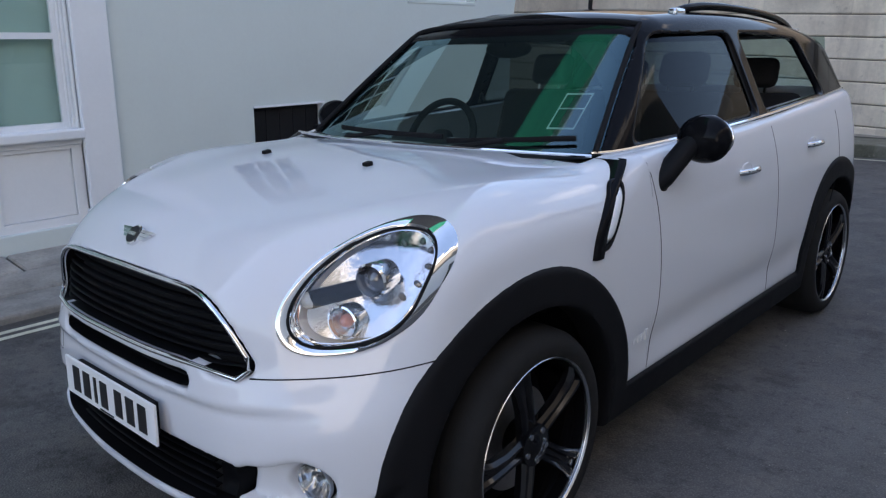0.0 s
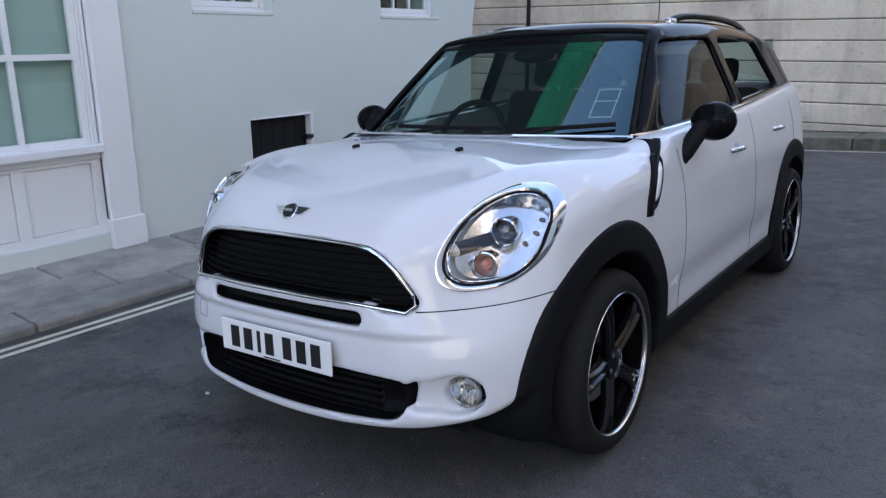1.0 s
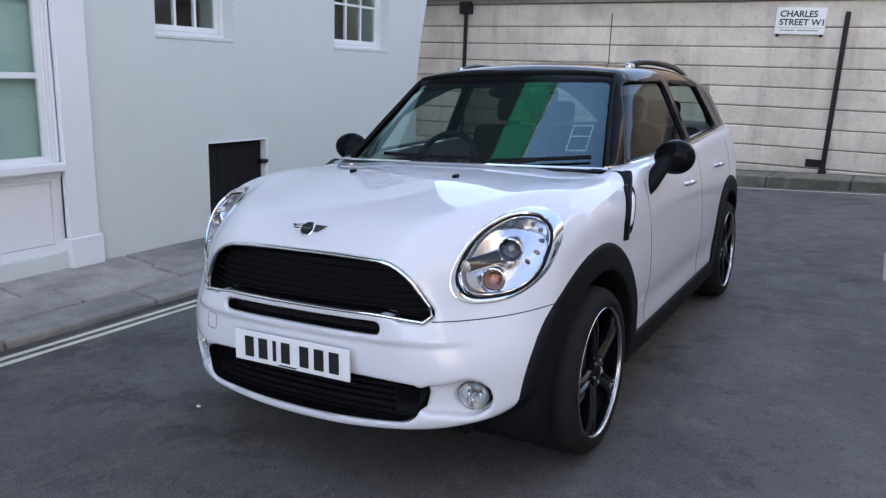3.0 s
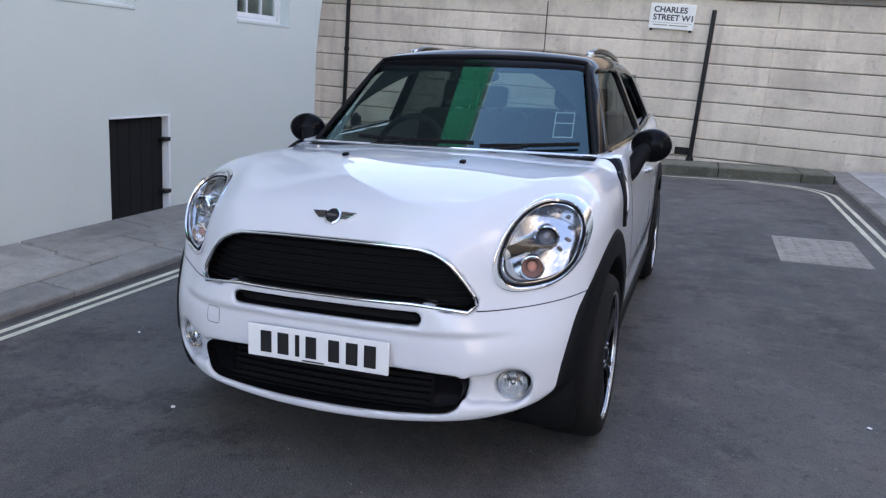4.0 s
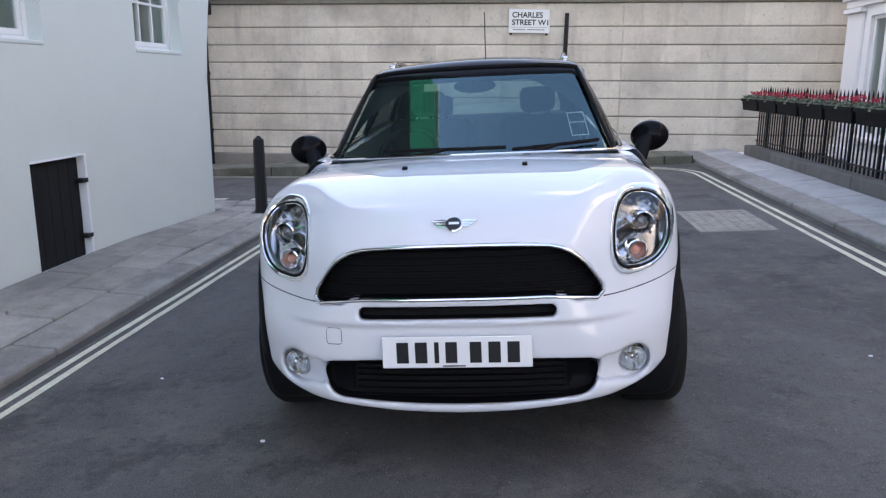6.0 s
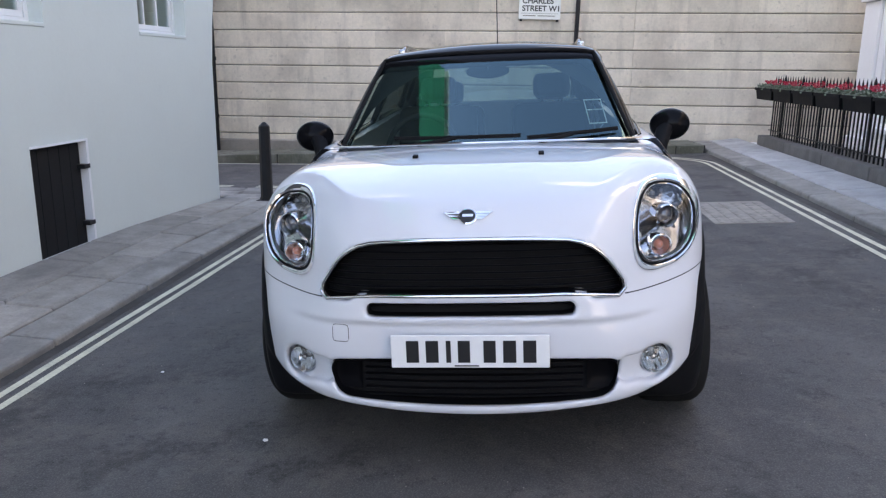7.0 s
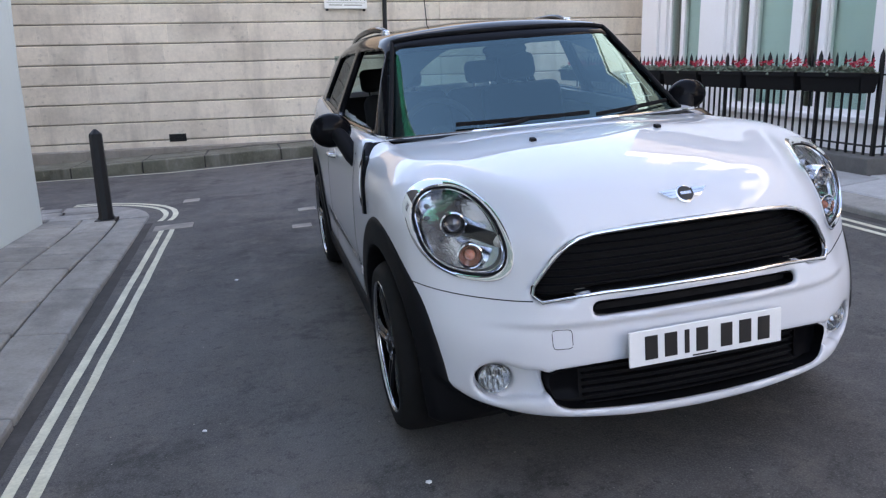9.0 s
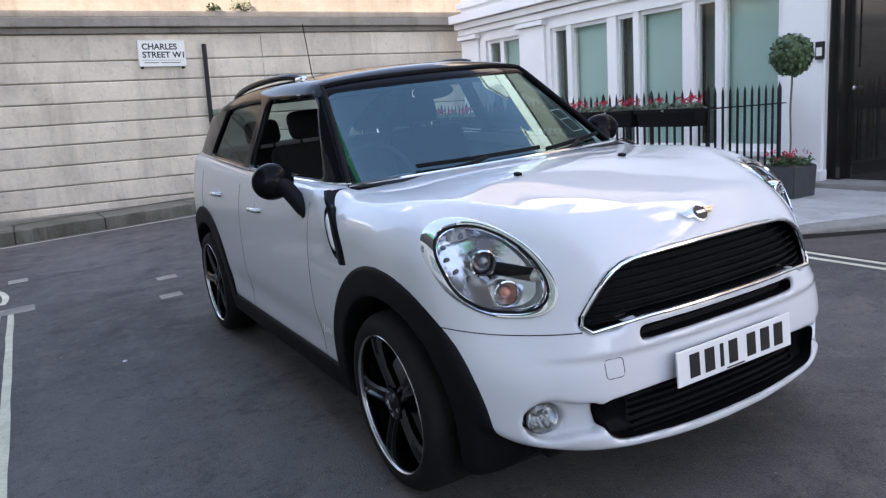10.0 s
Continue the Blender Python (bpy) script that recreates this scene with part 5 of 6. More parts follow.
def nose_y(x, z, off=0.0):
    """How far back the skin lies at (x, z), seen from the front; off is outward."""
    x, z = np.broadcast_arrays(np.asarray(x, float), np.asarray(z, float))
    return bisect(lambda y: body0(x, y, z), np.full(x.shape, -0.3), np.full(x.shape, 0.9), off)


def flank_x(y, z, off=0.0):
    y, z = np.broadcast_arrays(np.asarray(y, float), np.asarray(z, float))
    return bisect(lambda x: body0(x, y, z), np.full(y.shape, 1.1), np.full(y.shape, 0.4), off)


def top_z(x, y, off=0.0):
    x, y = np.broadcast_arrays(np.asarray(x, float), np.asarray(y, float))
    return bisect(lambda z: body0(x, y, z), np.full(x.shape, 1.3), np.full(x.shape, 0.6), off)


def on_nose(pts, off):
    """Points (x, z) laid on the skin."""
    xs, zs = np.array([p[0] for p in pts]), np.array([p[1] for p in pts])
    return list(zip(xs.tolist(), nose_y(xs, zs, off).tolist(), zs.tolist()))


def outline(q, cx, cz, n=96, level=0.0, reach=0.7):
    """Points (x, z) where the region q has the given level, round a centre."""
    a = 2 * np.pi * np.arange(n) / n
    r = bisect(lambda t: q(cx + t * np.cos(a), cz + t * np.sin(a)), np.full(n, reach), np.zeros(n), level)
    return list(zip((cx + r * np.cos(a)).tolist(), (cz + r * np.sin(a)).tolist()))


# grille: chrome edge, dark back and rows of slats
grille = part("grille", mesh_from("grille", [], [], M_DARK), M_DARK, car, "black slatted radiator grille with a thin chrome edge")
edge = outline(grille_q, 0, 0.75, 120)
tube_part("chrome_edge", on_nose(edge, 0.004), 0.0066, M_CHROME, grille, seg=8, closed=True)


def back_sheet(name, cz, zr, xr, deep, parent, material=M_DARK, nx=41, nz=9):
    return grid_part(name, lambda u, v: ((2 * u - 1) * xr, nose_y((2 * u - 1) * xr, cz + (2 * v - 1) * zr, -deep), cz + (2 * v - 1) * zr), nx, nz, material, parent)


def liner(q, cz, parent, deep, n=420):
    """The black inner wall of an opening in the bumper."""
    ring = outline(q, 0, cz, n, -0.005)
    verts = on_nose(ring, -0.007) + on_nose(ring, -deep)
    faces = [(i, (i + 1) % n, n + (i + 1) % n, n + i) for i in range(n)]
    part("opening_liner", mesh_from("opening_liner", verts, faces, M_GRILLE, True), M_GRILLE, parent)


liner(grille_q, 0.75, grille, 0.07)
back_sheet("back_panel", 0.745, 0.115, 0.50, 0.060, grille)


def slat(name, q, z, xr, deep, h, parent, n=60, material=M_GRILLE):
    xs = np.linspace(-xr, xr, n + 1)
    xs = xs[q(xs, np.full(n + 1, z)) < -0.002]
    if len(xs) < 2:
        return
    ys = nose_y(xs, z, -deep)
    prof = [(0.000, -h), (-0.006, -h * 0.55), (-0.008, 0), (-0.006, h * 0.55), (0.0, h), (0.016, 0)]
    verts, faces = [], []
    for x, y in zip(xs.tolist(), ys.tolist()):
        verts += [(x, y + d, z + e) for d, e in prof]
    k = len(prof)
    for i in range(len(xs) - 1):
        faces += [(i * k + a, i * k + (a + 1) % k, (i + 1) * k + (a + 1) % k, (i + 1) * k + a) for a in range(k)]
    part(name, mesh_from(name, verts, faces, material, True, 50), material, parent)


for i in range(8):
    slat("slat", grille_q, 0.667 + i * 0.0225, 0.53, 0.030, 0.0034, grille)
slot = back_sheet("bumper_slot", 0.617, 0.03, 0.37, 0.05, car)
slot["label"] = "dark air slot in the bumper"
lower = back_sheet("lower_grille", 0.372, 0.085, 0.49, 0.062, car)
lower["label"] = "black lower air intake grille"
liner(lower_q, 0.368, lower, 0.07)
liner(slot_q, 0.617, slot, 0.055)
for i in range(6):
    slat("slat", lower_q, 0.306 + i * 0.0232, 0.372, 0.042, 0.0034, lower, n=40)
for s in (-1, 1):
    def duct(u, v):
        """A smooth blind duct at each end of the lower grille."""
        x, z = 0.385 + 0.095 * u, 0.322 + 0.118 * v
        cup = (1 - np.abs(2 * u - 1) ** 4) * (1 - np.abs(2 * v - 1) ** 4)
        return s * x, nose_y(x, z, -0.046) + 0.012 * cup, z
    grid_part("air_duct", duct, 14, 10, M_GLOSSDUCT, lower, "smooth black air duct")

# seams
seam = []
for i in range(26):
    u = i / 25
    x = 0.512 + (0.826 - 0.512) * u
    z = 0.648 + 0.030 * u - 0.012 * math.sin(math.pi * u)
    seam.append((x, z))
for s in (-1, 1):
    tube_part("panel_seam", on_nose([(s * x, z) for x, z in seam], -0.0008), 0.0022, M_DARK, car, seg=6)
sq = [(-0.443 + 0.029 * a, 0.533 + 0.029 * b) for a, b in ((-1, -0.6), (-0.9, -0.9), (-0.6, -1), (0.6, -1), (0.9, -0.9), (1, -0.6), (1, 0.6), (0.9, 0.9), (0.6, 1), (-0.6, 1), (-0.9, 0.9), (-1, 0.6))]
tube_part("tow_cover_seam", on_nose(sq, -0.0004), 0.0014, M_DARK, car, closed=True, seg=6)

# number plate: white sheet with plain bars
plate = part("licence_plate", box(-0.26, 0.26, -0.004, 0.004, -0.0555, 0.0555, 0.002), M_PLATE, car, "white plate with plain black bars")
plate.matrix_basis = pose(0, 0.006, 0.489, -2.0, 0, 0)
PLATE_BARS = ((-0.188, 0.021), (-0.123, 0.021), (-0.069, 0.008), (-0.018, 0.020), (0.066, 0.020), (0.131, 0.021), (0.196, 0.021))
for cx, hw in PLATE_BARS:
    part("bar", box(cx - hw, cx + hw, -0.0065, -0.0035, -0.0375, 0.0375, 0.001), M_INK, plate)
part("fine_bar", box(-0.05, 0.03, -0.0055, -0.0035, -0.0505, -0.0465), M_GRILLE, plate)
part("plate_holder", box(-0.22, 0.22, 0.0045, 0.03, -0.045, 0.045, 0.003), M_CLAD, plate)

# headlamps
def build_headlamp(s):
    lamp = part("headlight", mesh_from("headlight", [], [], M_CHROME), M_CHROME, car, "clear round headlight with projector and chrome surround")
    cx, cz = s * 0.675, 0.838
    n = 80
    around = 2 * np.pi * np.arange(n) / n
    broad = np.maximum(0.0, np.cos(around - (math.radians(40) if s > 0 else math.radians(140)))) ** 1.5
    rim = outline(lamp_q, cx, cz, n, 0.003 + 0.010 * broad, 0.3)
    inner = outline(lamp_q, cx, cz, n, -0.012, 0.3)
    core = outline(lamp_q, cx, cz, n, -0.020, 0.3)
    verts, faces = [], []
    rings = [on_nose(rim, -0.004), on_nose(outline(lamp_q, cx, cz, n, 0.001 + 0.008 * broad, 0.3), 0.006), on_nose(outline(lamp_q, cx, cz, n, -0.005, 0.3), 0.008), on_nose(inner, 0.002), on_nose(inner, -0.03)]
    for r in rings:
        verts += r
    for k in range(len(rings) - 1):
        for i in range(n):
            j = (i + 1) % n
            q = (k * n + i, k * n + j, (k + 1) * n + j, (k + 1) * n + i)
            faces.append(q if s > 0 else q[::-1])
    part("chrome_ring", mesh_from("chrome_ring", verts, faces, M_CHROME, True, 60), M_CHROME, lamp)
    tube_part("gasket", on_nose(outline(lamp_q, cx, cz, n, -0.0145, 0.3), 0.0), 0.0035, M_DARK, lamp, closed=True, seg=6)
    tube_part("inner_trim", on_nose(outline(lamp_q, cx, cz, n, -0.021, 0.3), -0.004), 0.0022, M_CHROME, lamp, closed=True, seg=6)

    def polar(scale_depth, lift, name, material, nr=9):
        v, f = [], []
        for k in range(nr):
            r = k / (nr - 1)
            ring = on_nose([(cx + (x - cx) * r, cz + (z - cz) * r) for x, z in core], lift)
            v += [(x, y + scale_depth * (1 - r * r), z) for x, y, z in ring]
        for k in range(nr - 1):
            for i in range(n):
                j = (i + 1) % n
                f.append((k * n + i, k * n + j, (k + 1) * n + j, (k + 1) * n + i))
        return part(name, mesh_from(name, v, f, material, True), material, lamp)

    polar(0.034, -0.036, "reflector", M_SILVER_BOWL, 14)
    lens = polar(-0.006, 0.002, "lens", M_CLEAR)
    lens.visible_shadow = False
    # projector
    turn = pose(0, 0, 0, 0, 0, s * 14)
    pm = Matrix.Translation((s * 0.676, 0.375, 0.858)) @ turn
    lathe_part("projector_ring", [(0.037, 0.05), (0.042, 0.0), (0.0425, -0.020), (0.038, -0.025), (0.035, -0.014), (0.033, 0.03)], M_CHROME, lamp, seg=36, axis="y", m=pm)
    lathe_part("projector_lens", [(0.0, -0.022), (0.014, -0.019), (0.026, -0.010), (0.033, 0.004), (0.033, 0.03), (0.0, 0.03)], M_PROJ, lamp, seg=32, axis="y", m=pm)
    def bowl_y(x, z):
        """Depth of the reflector at (x, z)."""
        q = (1 + float(lamp_q(np.array(x), np.array(z))) / 0.128) / 0.844
        return float(nose_y(x, z, -0.036)) + 0.034 * (1 - min(1.0, q) ** 2)

    for a in range(11):
        ang = 2 * math.pi * (a + 0.4) / 11
        dx, dz = s * 0.676 + 0.062 * math.cos(ang), 0.858 + 0.062 * math.sin(ang)
        if lamp_q(dx, dz) > -0.026 or s * math.cos(ang) < -0.75 or (dz < 0.83 and s * math.cos(ang) < 0.4):
            continue
        bm = bmesh.new()
        bmesh.ops.create_uvsphere(bm, u_segments=12, v_segments=8, radius=0.0115)
        mm = Matrix.Translation((dx, bowl_y(dx, dz), dz)) @ pose(0, 0, 0, 0, -math.degrees(ang), 0) @ Matrix.Diagonal((1.1, 0.55, 0.78, 1))
        bmesh.ops.transform(bm, matrix=mm, verts=bm.verts)
        part("reflector_dimple", bm, M_DIMPLE, lamp, smooth=True, sharp=80)
    im = Matrix.Translation((s * 0.648, 0.300, 0.768)) @ turn
    lathe_part("indicator_ring", [(0.036, 0.04), (0.041, 0.0), (0.041, -0.012), (0.037, -0.014), (0.035, 0.0)], M_CHROME, lamp, seg=28, axis="y", m=im)
    lathe_part("indicator_bulb", [(0.0, -0.012), (0.009, -0.010), (0.016, -0.002), (0.017, 0.012), (0.0, 0.016)], M_AMBER, lamp, seg=24, axis="y", m=im)
    lathe_part("indicator_cup", [(0.008, 0.020), (0.022, 0.014), (0.031, 0.004), (0.035, -0.004)], M_SILVER_BOWL, lamp, seg=28, axis="y", m=im)
    tunnel = []
    for i in range(9):
        u = i / 8
        x, z = s * (0.566 + 0.072 * u), 0.812 + 0.020 * u
        tunnel.append((x, bowl_y(x, z) - 0.004 + 0.004 * u, z))
    tube_part("dark_tunnel", tunnel, 0.022, M_GRILLE, lamp, "dark reflector tunnel", seg=14, flat=(0.017, 0.022))
    sm = Matrix.Translation((s * 0.566, bowl_y(s * 0.566, 0.810) - 0.008, 0.810)) @ pose(0, 0, 0, 0, 0, s * 35)
    lathe_part("side_bulb", [(0.0, -0.016), (0.010, -0.013), (0.018, -0.004), (0.0215, 0.010), (0.0, 0.012)], M_BULB, lamp, seg=20, axis="y", m=sm)
    return lamp


M_SILVER_BOWL = mat("reflector_silver", (0.66, 0.67, 0.69), 0.12, metal=1.0, vary=0.08, scale=16, fine=40, bump=0.003)
M_DIMPLE = mat("reflector_dimple", (0.10, 0.10, 0.105), 0.2, metal=0.0, vary=0.1, scale=40)
M_BULB = mat("side_bulb_lens", (0.55, 0.53, 0.47), 0.12, coat=1.0, vary=0.3, scale=60)
M_FOG = mat("fog_reflector", (0.48, 0.48, 0.47), 0.14, metal=1.0, vary=0.1, scale=60, fine=90)
M_PROJ = mat("projector_glass", (0.05, 0.05, 0.06), 0.03, coat=1.0, vary=0.1, scale=40, spec=0.8)
for s in (-1, 1):
    build_headlamp(s)

# fog lamps
for s in (-1, 1):
    fy = float(nose_y(s * 0.622, 0.388)) + 0.058
    fm = Matrix.Translation((s * 0.622, fy, 0.388)) @ pose(0, 0, 0, 0, 0, s * 10)
    fog = lathe_part("fog_light", [(0.050, 0.05), (0.0515, -0.008), (0.049, -0.014), (0.046, -0.008), (0.044, 0.02)], M_CHROME, car, "round clear fog light with a chrome ring", seg=40, axis="y", m=fm)
    verts, faces = [], []
    for k in range(11):
        for i in range(48):
            r, a = 0.045 * k / 10, 2 * math.pi * i / 48
            px, pz = r * math.cos(a), r * math.sin(a)
            flute = 0.0035 * math.cos(px * 2 * math.pi / 0.0155) * (1 - (r / 0.045) ** 6)
            verts.append(fm @ Vector((px, 0.036 - 0.040 * (r / 0.045) ** 2.4 + flute, pz)))
    for k in range(10):
        for i in range(48):
            j = (i + 1) % 48
            faces.append((k * 48 + i, k * 48 + j, k * 48 + 48 + j, k * 48 + 48 + i))
    part("reflector", mesh_from("reflector", verts, faces, M_FOG, True), M_FOG, fog, "fluted silver reflector")
    l2 = lathe_part("lens", [(0.0, -0.017), (0.02, -0.0155), (0.036, -0.0115), (0.0455, -0.006)], M_CLEAR, fog, seg=32, axis="y", m=fm)
    l2.visible_shadow = False
    lathe_part("bezel", [(0.049, 0.03), (0.0535, 0.012), (0.0535, 0.004), (0.0515, 0.000), (0.050, 0.008)], M_BLACK, fog, seg=40, axis="y", m=fm)
    lathe_part("bulb", [(0.0, 0.0), (0.008, 0.002), (0.011, 0.012), (0.011, 0.04)], M_SILVER, fog, seg=16, axis="y", m=fm)

# badge
by = float(nose_y(0, 0.908))
bm_ = Matrix.Translation((0, by - 0.005, 0.910)) @ pose(0, 0, 0, -42, 0, 0)
badge = lathe_part("badge", [(0.0, -0.010), (0.024, -0.009), (0.030, -0.006), (0.030, 0.006), (0.0, 0.006)], M_CHROME, car, "round winged chrome bonnet badge", seg=36, axis="y", m=bm_)
lathe_part("badge_disc", [(0.0, -0.0118), (0.025, -0.0108), (0.025, -0.008)], M_INK, badge, seg=32, axis="y", m=bm_)
for s in (-1, 1):
    bm = bmesh.new()
    for k, (a, b, c) in enumerate(((0.028, 0.082, 0.016), (0.028, 0.072, 0.006), (0.028, 0.060, -0.004))):
        vs = [bm.verts.new(bm_ @ Vector((s * px, py, pz))) for px, py, pz in ((a, -0.008, c - 0.006), (b - 0.012, -0.006, c - 0.006), (b, -0.004, c + 0.003), (a, -0.008, c + 0.003), (a, 0.004, c - 0.006), (b - 0.012, 0.004, c - 0.006), (b, 0.004, c + 0.003), (a, 0.004, c + 0.003))]
        for f in ((0, 1, 2, 3), (7, 6, 5, 4), (0, 4, 5, 1), (1, 5, 6, 2), (2, 6, 7, 3)):
            bm.faces.new([vs[i] for i in f])
    bmesh.ops.recalc_face_normals(bm, faces=bm.faces[:])
    part("badge_wing", bm, M_CHROME, badge)
part("badge_band", box(-0.018, 0.018, -0.0135, -0.011, -0.005, 0.005, m=bm_), M_SILVER, badge)

# washer nozzles
for s in (-1, 1):
    z = float(top_z(s * 0.255, 0.747))
    part("washer_nozzle", box(-0.011, 0.011, -0.014, 0.014, -0.006, 0.012, 0.004, 2, m=pose(s * 0.255, 0.747, z, 8, 0, 0)), M_CLAD, car)

# ---- cabin: black shell with openings ----
def house0(x, y, z):
    ax = np.abs(x)
    yy = y - 0.36 * ax**2
    screen = (RAKE(z) + 0.022 - yy) * 0.62
    roof = z - ROOF(y) + 0.13 * ax**2
    side = (ax - GLASS_W(y) + 0.465 * (z - 1.05) ) * 0.89
    tail = ((y - 4.00) + 0.42 * (z - 1.1) + 0.25 * ax**2) * 0.92
    f = smax(screen, roof, 0.05)
    f = smax(f, side, 0.065)
    return smax(f, tail, 0.10)


def screen_open(x, y, z):
    ax = np.abs(x)
    wide = ax - (0.700 - 0.345 * (z - 1.05)) + 0.012
    top = y - 0.33 * ax**2 - 1.672
    return smax(wide, top, 0.06)


def side_open(y, z):
    """The two door windows, in side view."""
    top = z - (1.415 - 0.02 * (y - 2.3) ** 2 - 0.035 * np.maximum(y - 2.9, 0))
    low = BELT(y) + 0.012 - z
    front = np.maximum((1.475 + 0.94 * (z - 1.05)) - y, y - 2.425) * 0.75
    rear = smax(2.535 - y, (y - 3.36 + 0.45 * (z - 1.1)) * 0.9, 0.06)
    return smax(smax(top, low, 0.02), np.minimum(front, rear), 0.05)


def cabin(x, y, z):
    g = house0(x, y, z)
    ax = np.abs(x)
    f = smax(g, -(g + 0.036), 0.01)
    f = smax(f, -np.maximum(np.maximum(screen_open(x, y, z), y - 1.95), 1.02 - z), 0.02)
    f = smax(f, -np.maximum(np.maximum(side_open(y, z), 0.45 - ax), 1.3 - y), 0.02)
    f = smax(f, -np.maximum(np.maximum(ax - 0.60 + 0.3 * (z - 1.1), 1.13 - z), np.maximum(z - 1.40, 3.62 - y)), 0.02)
    return np.maximum(f, 1.035 - z)


surface_part("roof_shell", cabin, (-0.86, 0.98, 1.02), (0.86, 4.08, 1.56), 0.0095, M_BLACK, car, "glossy black roof, pillars and window surrounds", sharp=42)


def front_y(x, z, off):
    x, z = np.broadcast_arrays(np.asarray(x, float), np.asarray(z, float))
    return bisect(lambda y: house0(x, y, z), np.full(x.shape, 0.8), np.full(x.shape, 2.4), off)


def side_x(y, z, off):
    y, z = np.broadcast_arrays(np.asarray(y, float), np.asarray(z, float))
    return bisect(lambda x: house0(x, y, z), np.full(y.shape, 1.1), np.full(y.shape, 0.2), off)


def screen_pt(u, v):
    """On the windscreen: u across, v up."""
    z0, z1 = 1.035, 1.495
    x0 = (2 * u - 1)
    z = z0 + (z1 - z0) * v - 0.03 * v * x0 * x0
    x = x0 * (0.715 - 0.345 * (z - 1.05))
    return x, front_y(x, z, -0.008), z


ws = grid_part("windscreen", lambda u, v: screen_pt(u, v), 33, 21, M_SCREEN, car, "clear laminated windscreen reflecting sky")
ws.visible_shadow = False
seal = []
for i in range(61):
    u = i / 60
    if u < 0.3:
        z = 1.05 + 0.40 * u / 0.3
        x = -1.0
    elif u < 0.7:
        z, x = 1.45, (u - 0.5) / 0.2
    else:
        z = 1.45 - 0.40 * (u - 0.7) / 0.3
        x = 1.0
    half = 0.690 - 0.345 * (z - 1.05)
    if 0.3 <= u < 0.7:
        x *= half
        z = 1.462 + 0.012 * (1 - (x / half) ** 2) - 0.012 * abs(x / half) ** 8
    else:
        x *= half
    seal.append((x, float(front_y(x, z, 0.004)), z))
tube_part("screen_seal", seal, 0.0105, M_DARK, car, "black rubber windscreen seal", seg=8)


def side_glass(name, s, y0, y1, ztop, shear, label, material=M_TINT, off=-0.016):
    def fn(u, v):
        z = (1.03 + 0.06 * u) + (ztop - 1.03 - 0.06 * u) * v
        y = y0 + (y1 - y0) * u + shear(u) * (z - 1.05)
        return s * side_x(y, z, off), y, z
    o = grid_part(name, fn, 14, 10, material, car, label)
    o.visible_shadow = False
    return o


# the near-side front window is up and its rear one down; on the far side it is the other way round
side_glass("side_window", 1, 1.40, 2.45, 1.44, lambda u: 0.95 * (1 - u), "closed front side window")
side_glass("side_window", -1, 2.515, 3.40, 1.44, lambda u: -0.45 * u, "closed rear side window")
rw = grid_part("rear_window", lambda u, v: ((2 * u - 1) * 0.62, 4.00 - 0.42 * (1.12 + 0.29 * v - 1.1) - 0.25 * ((2 * u - 1) * 0.62) ** 2 - 0.02, 1.12 + 0.29 * v), 16, 8, M_SCREEN, car, "rear window")
rw.visible_shadow = False

def pillar_trim(s):
    """The broad dark lining on the inside of a windscreen pillar."""
    def fn(u, v):
        z = 1.02 + 0.40 * v
        y = 1.40 + 0.94 * (z - 1.05) + (0.17 - 0.05 * v) * u
        return s * side_x(y, z, -0.042), y, z
    grid_part("pillar_trim", fn, 8, 12, M_DASH, car, "dark windscreen pillar lining")


for s in (-1, 1):
    pillar_trim(s)

# trims
tube_part("cowl_trim", [(x, 1.056 + 0.36 * x * x, 1.0685 - 0.034 * x * x) for x in [-0.72 + 1.44 * i / 40 for i in range(41)]], 0.0055, M_CHROME, car, seg=6)
grid_part("scuttle_panel", lambda u, v: ((2 * u - 1) * 0.70, 1.062 + 0.36 * ((2 * u - 1) * 0.70) ** 2 + 0.14 * v, 1.040 + 0.012 * v), 30, 3, M_CLAD, car)
for s in (-1, 1):
    pts = []
    for i in range(40):
        y = 1.30 + (3.72 - 1.30) * i / 39
        z = float(BELT(np.array([y]))[0]) + 0.004
        pts.append((s * (max(float(side_x(y, z, 0.004)), 0.60) + 0.006), y, z))
    tube_part("belt_trim", pts, 0.006, M_CHROME, car, seg=6)
    for y, z0, z1, k in ((1.395, 0.345, 1.02, 0.05), (2.475, 0.345, 1.08, 0.03)):
        tube_part("door_seam", [(s * float(flank_x(y + k * math.sin(i / 19 * 3.1), z0 + (z1 - z0) * i / 19, -0.0012)), y + k * math.sin(i / 19 * 3.1), z0 + (z1 - z0) * i / 19) for i in range(20)], 0.0024, M_DARK, car, seg=6)
    tube_part("door_seam", [(s * float(flank_x(3.36 - 0.55 * max(0, 0.80 - (0.45 + 0.6 * i / 19)), 0.45 + 0.6 * i / 19, -0.0012)), 3.36 - 0.55 * max(0, 0.80 - (0.45 + 0.6 * i / 19)), 0.45 + 0.6 * i / 19) for i in range(20)], 0.0024, M_DARK, car, seg=6)


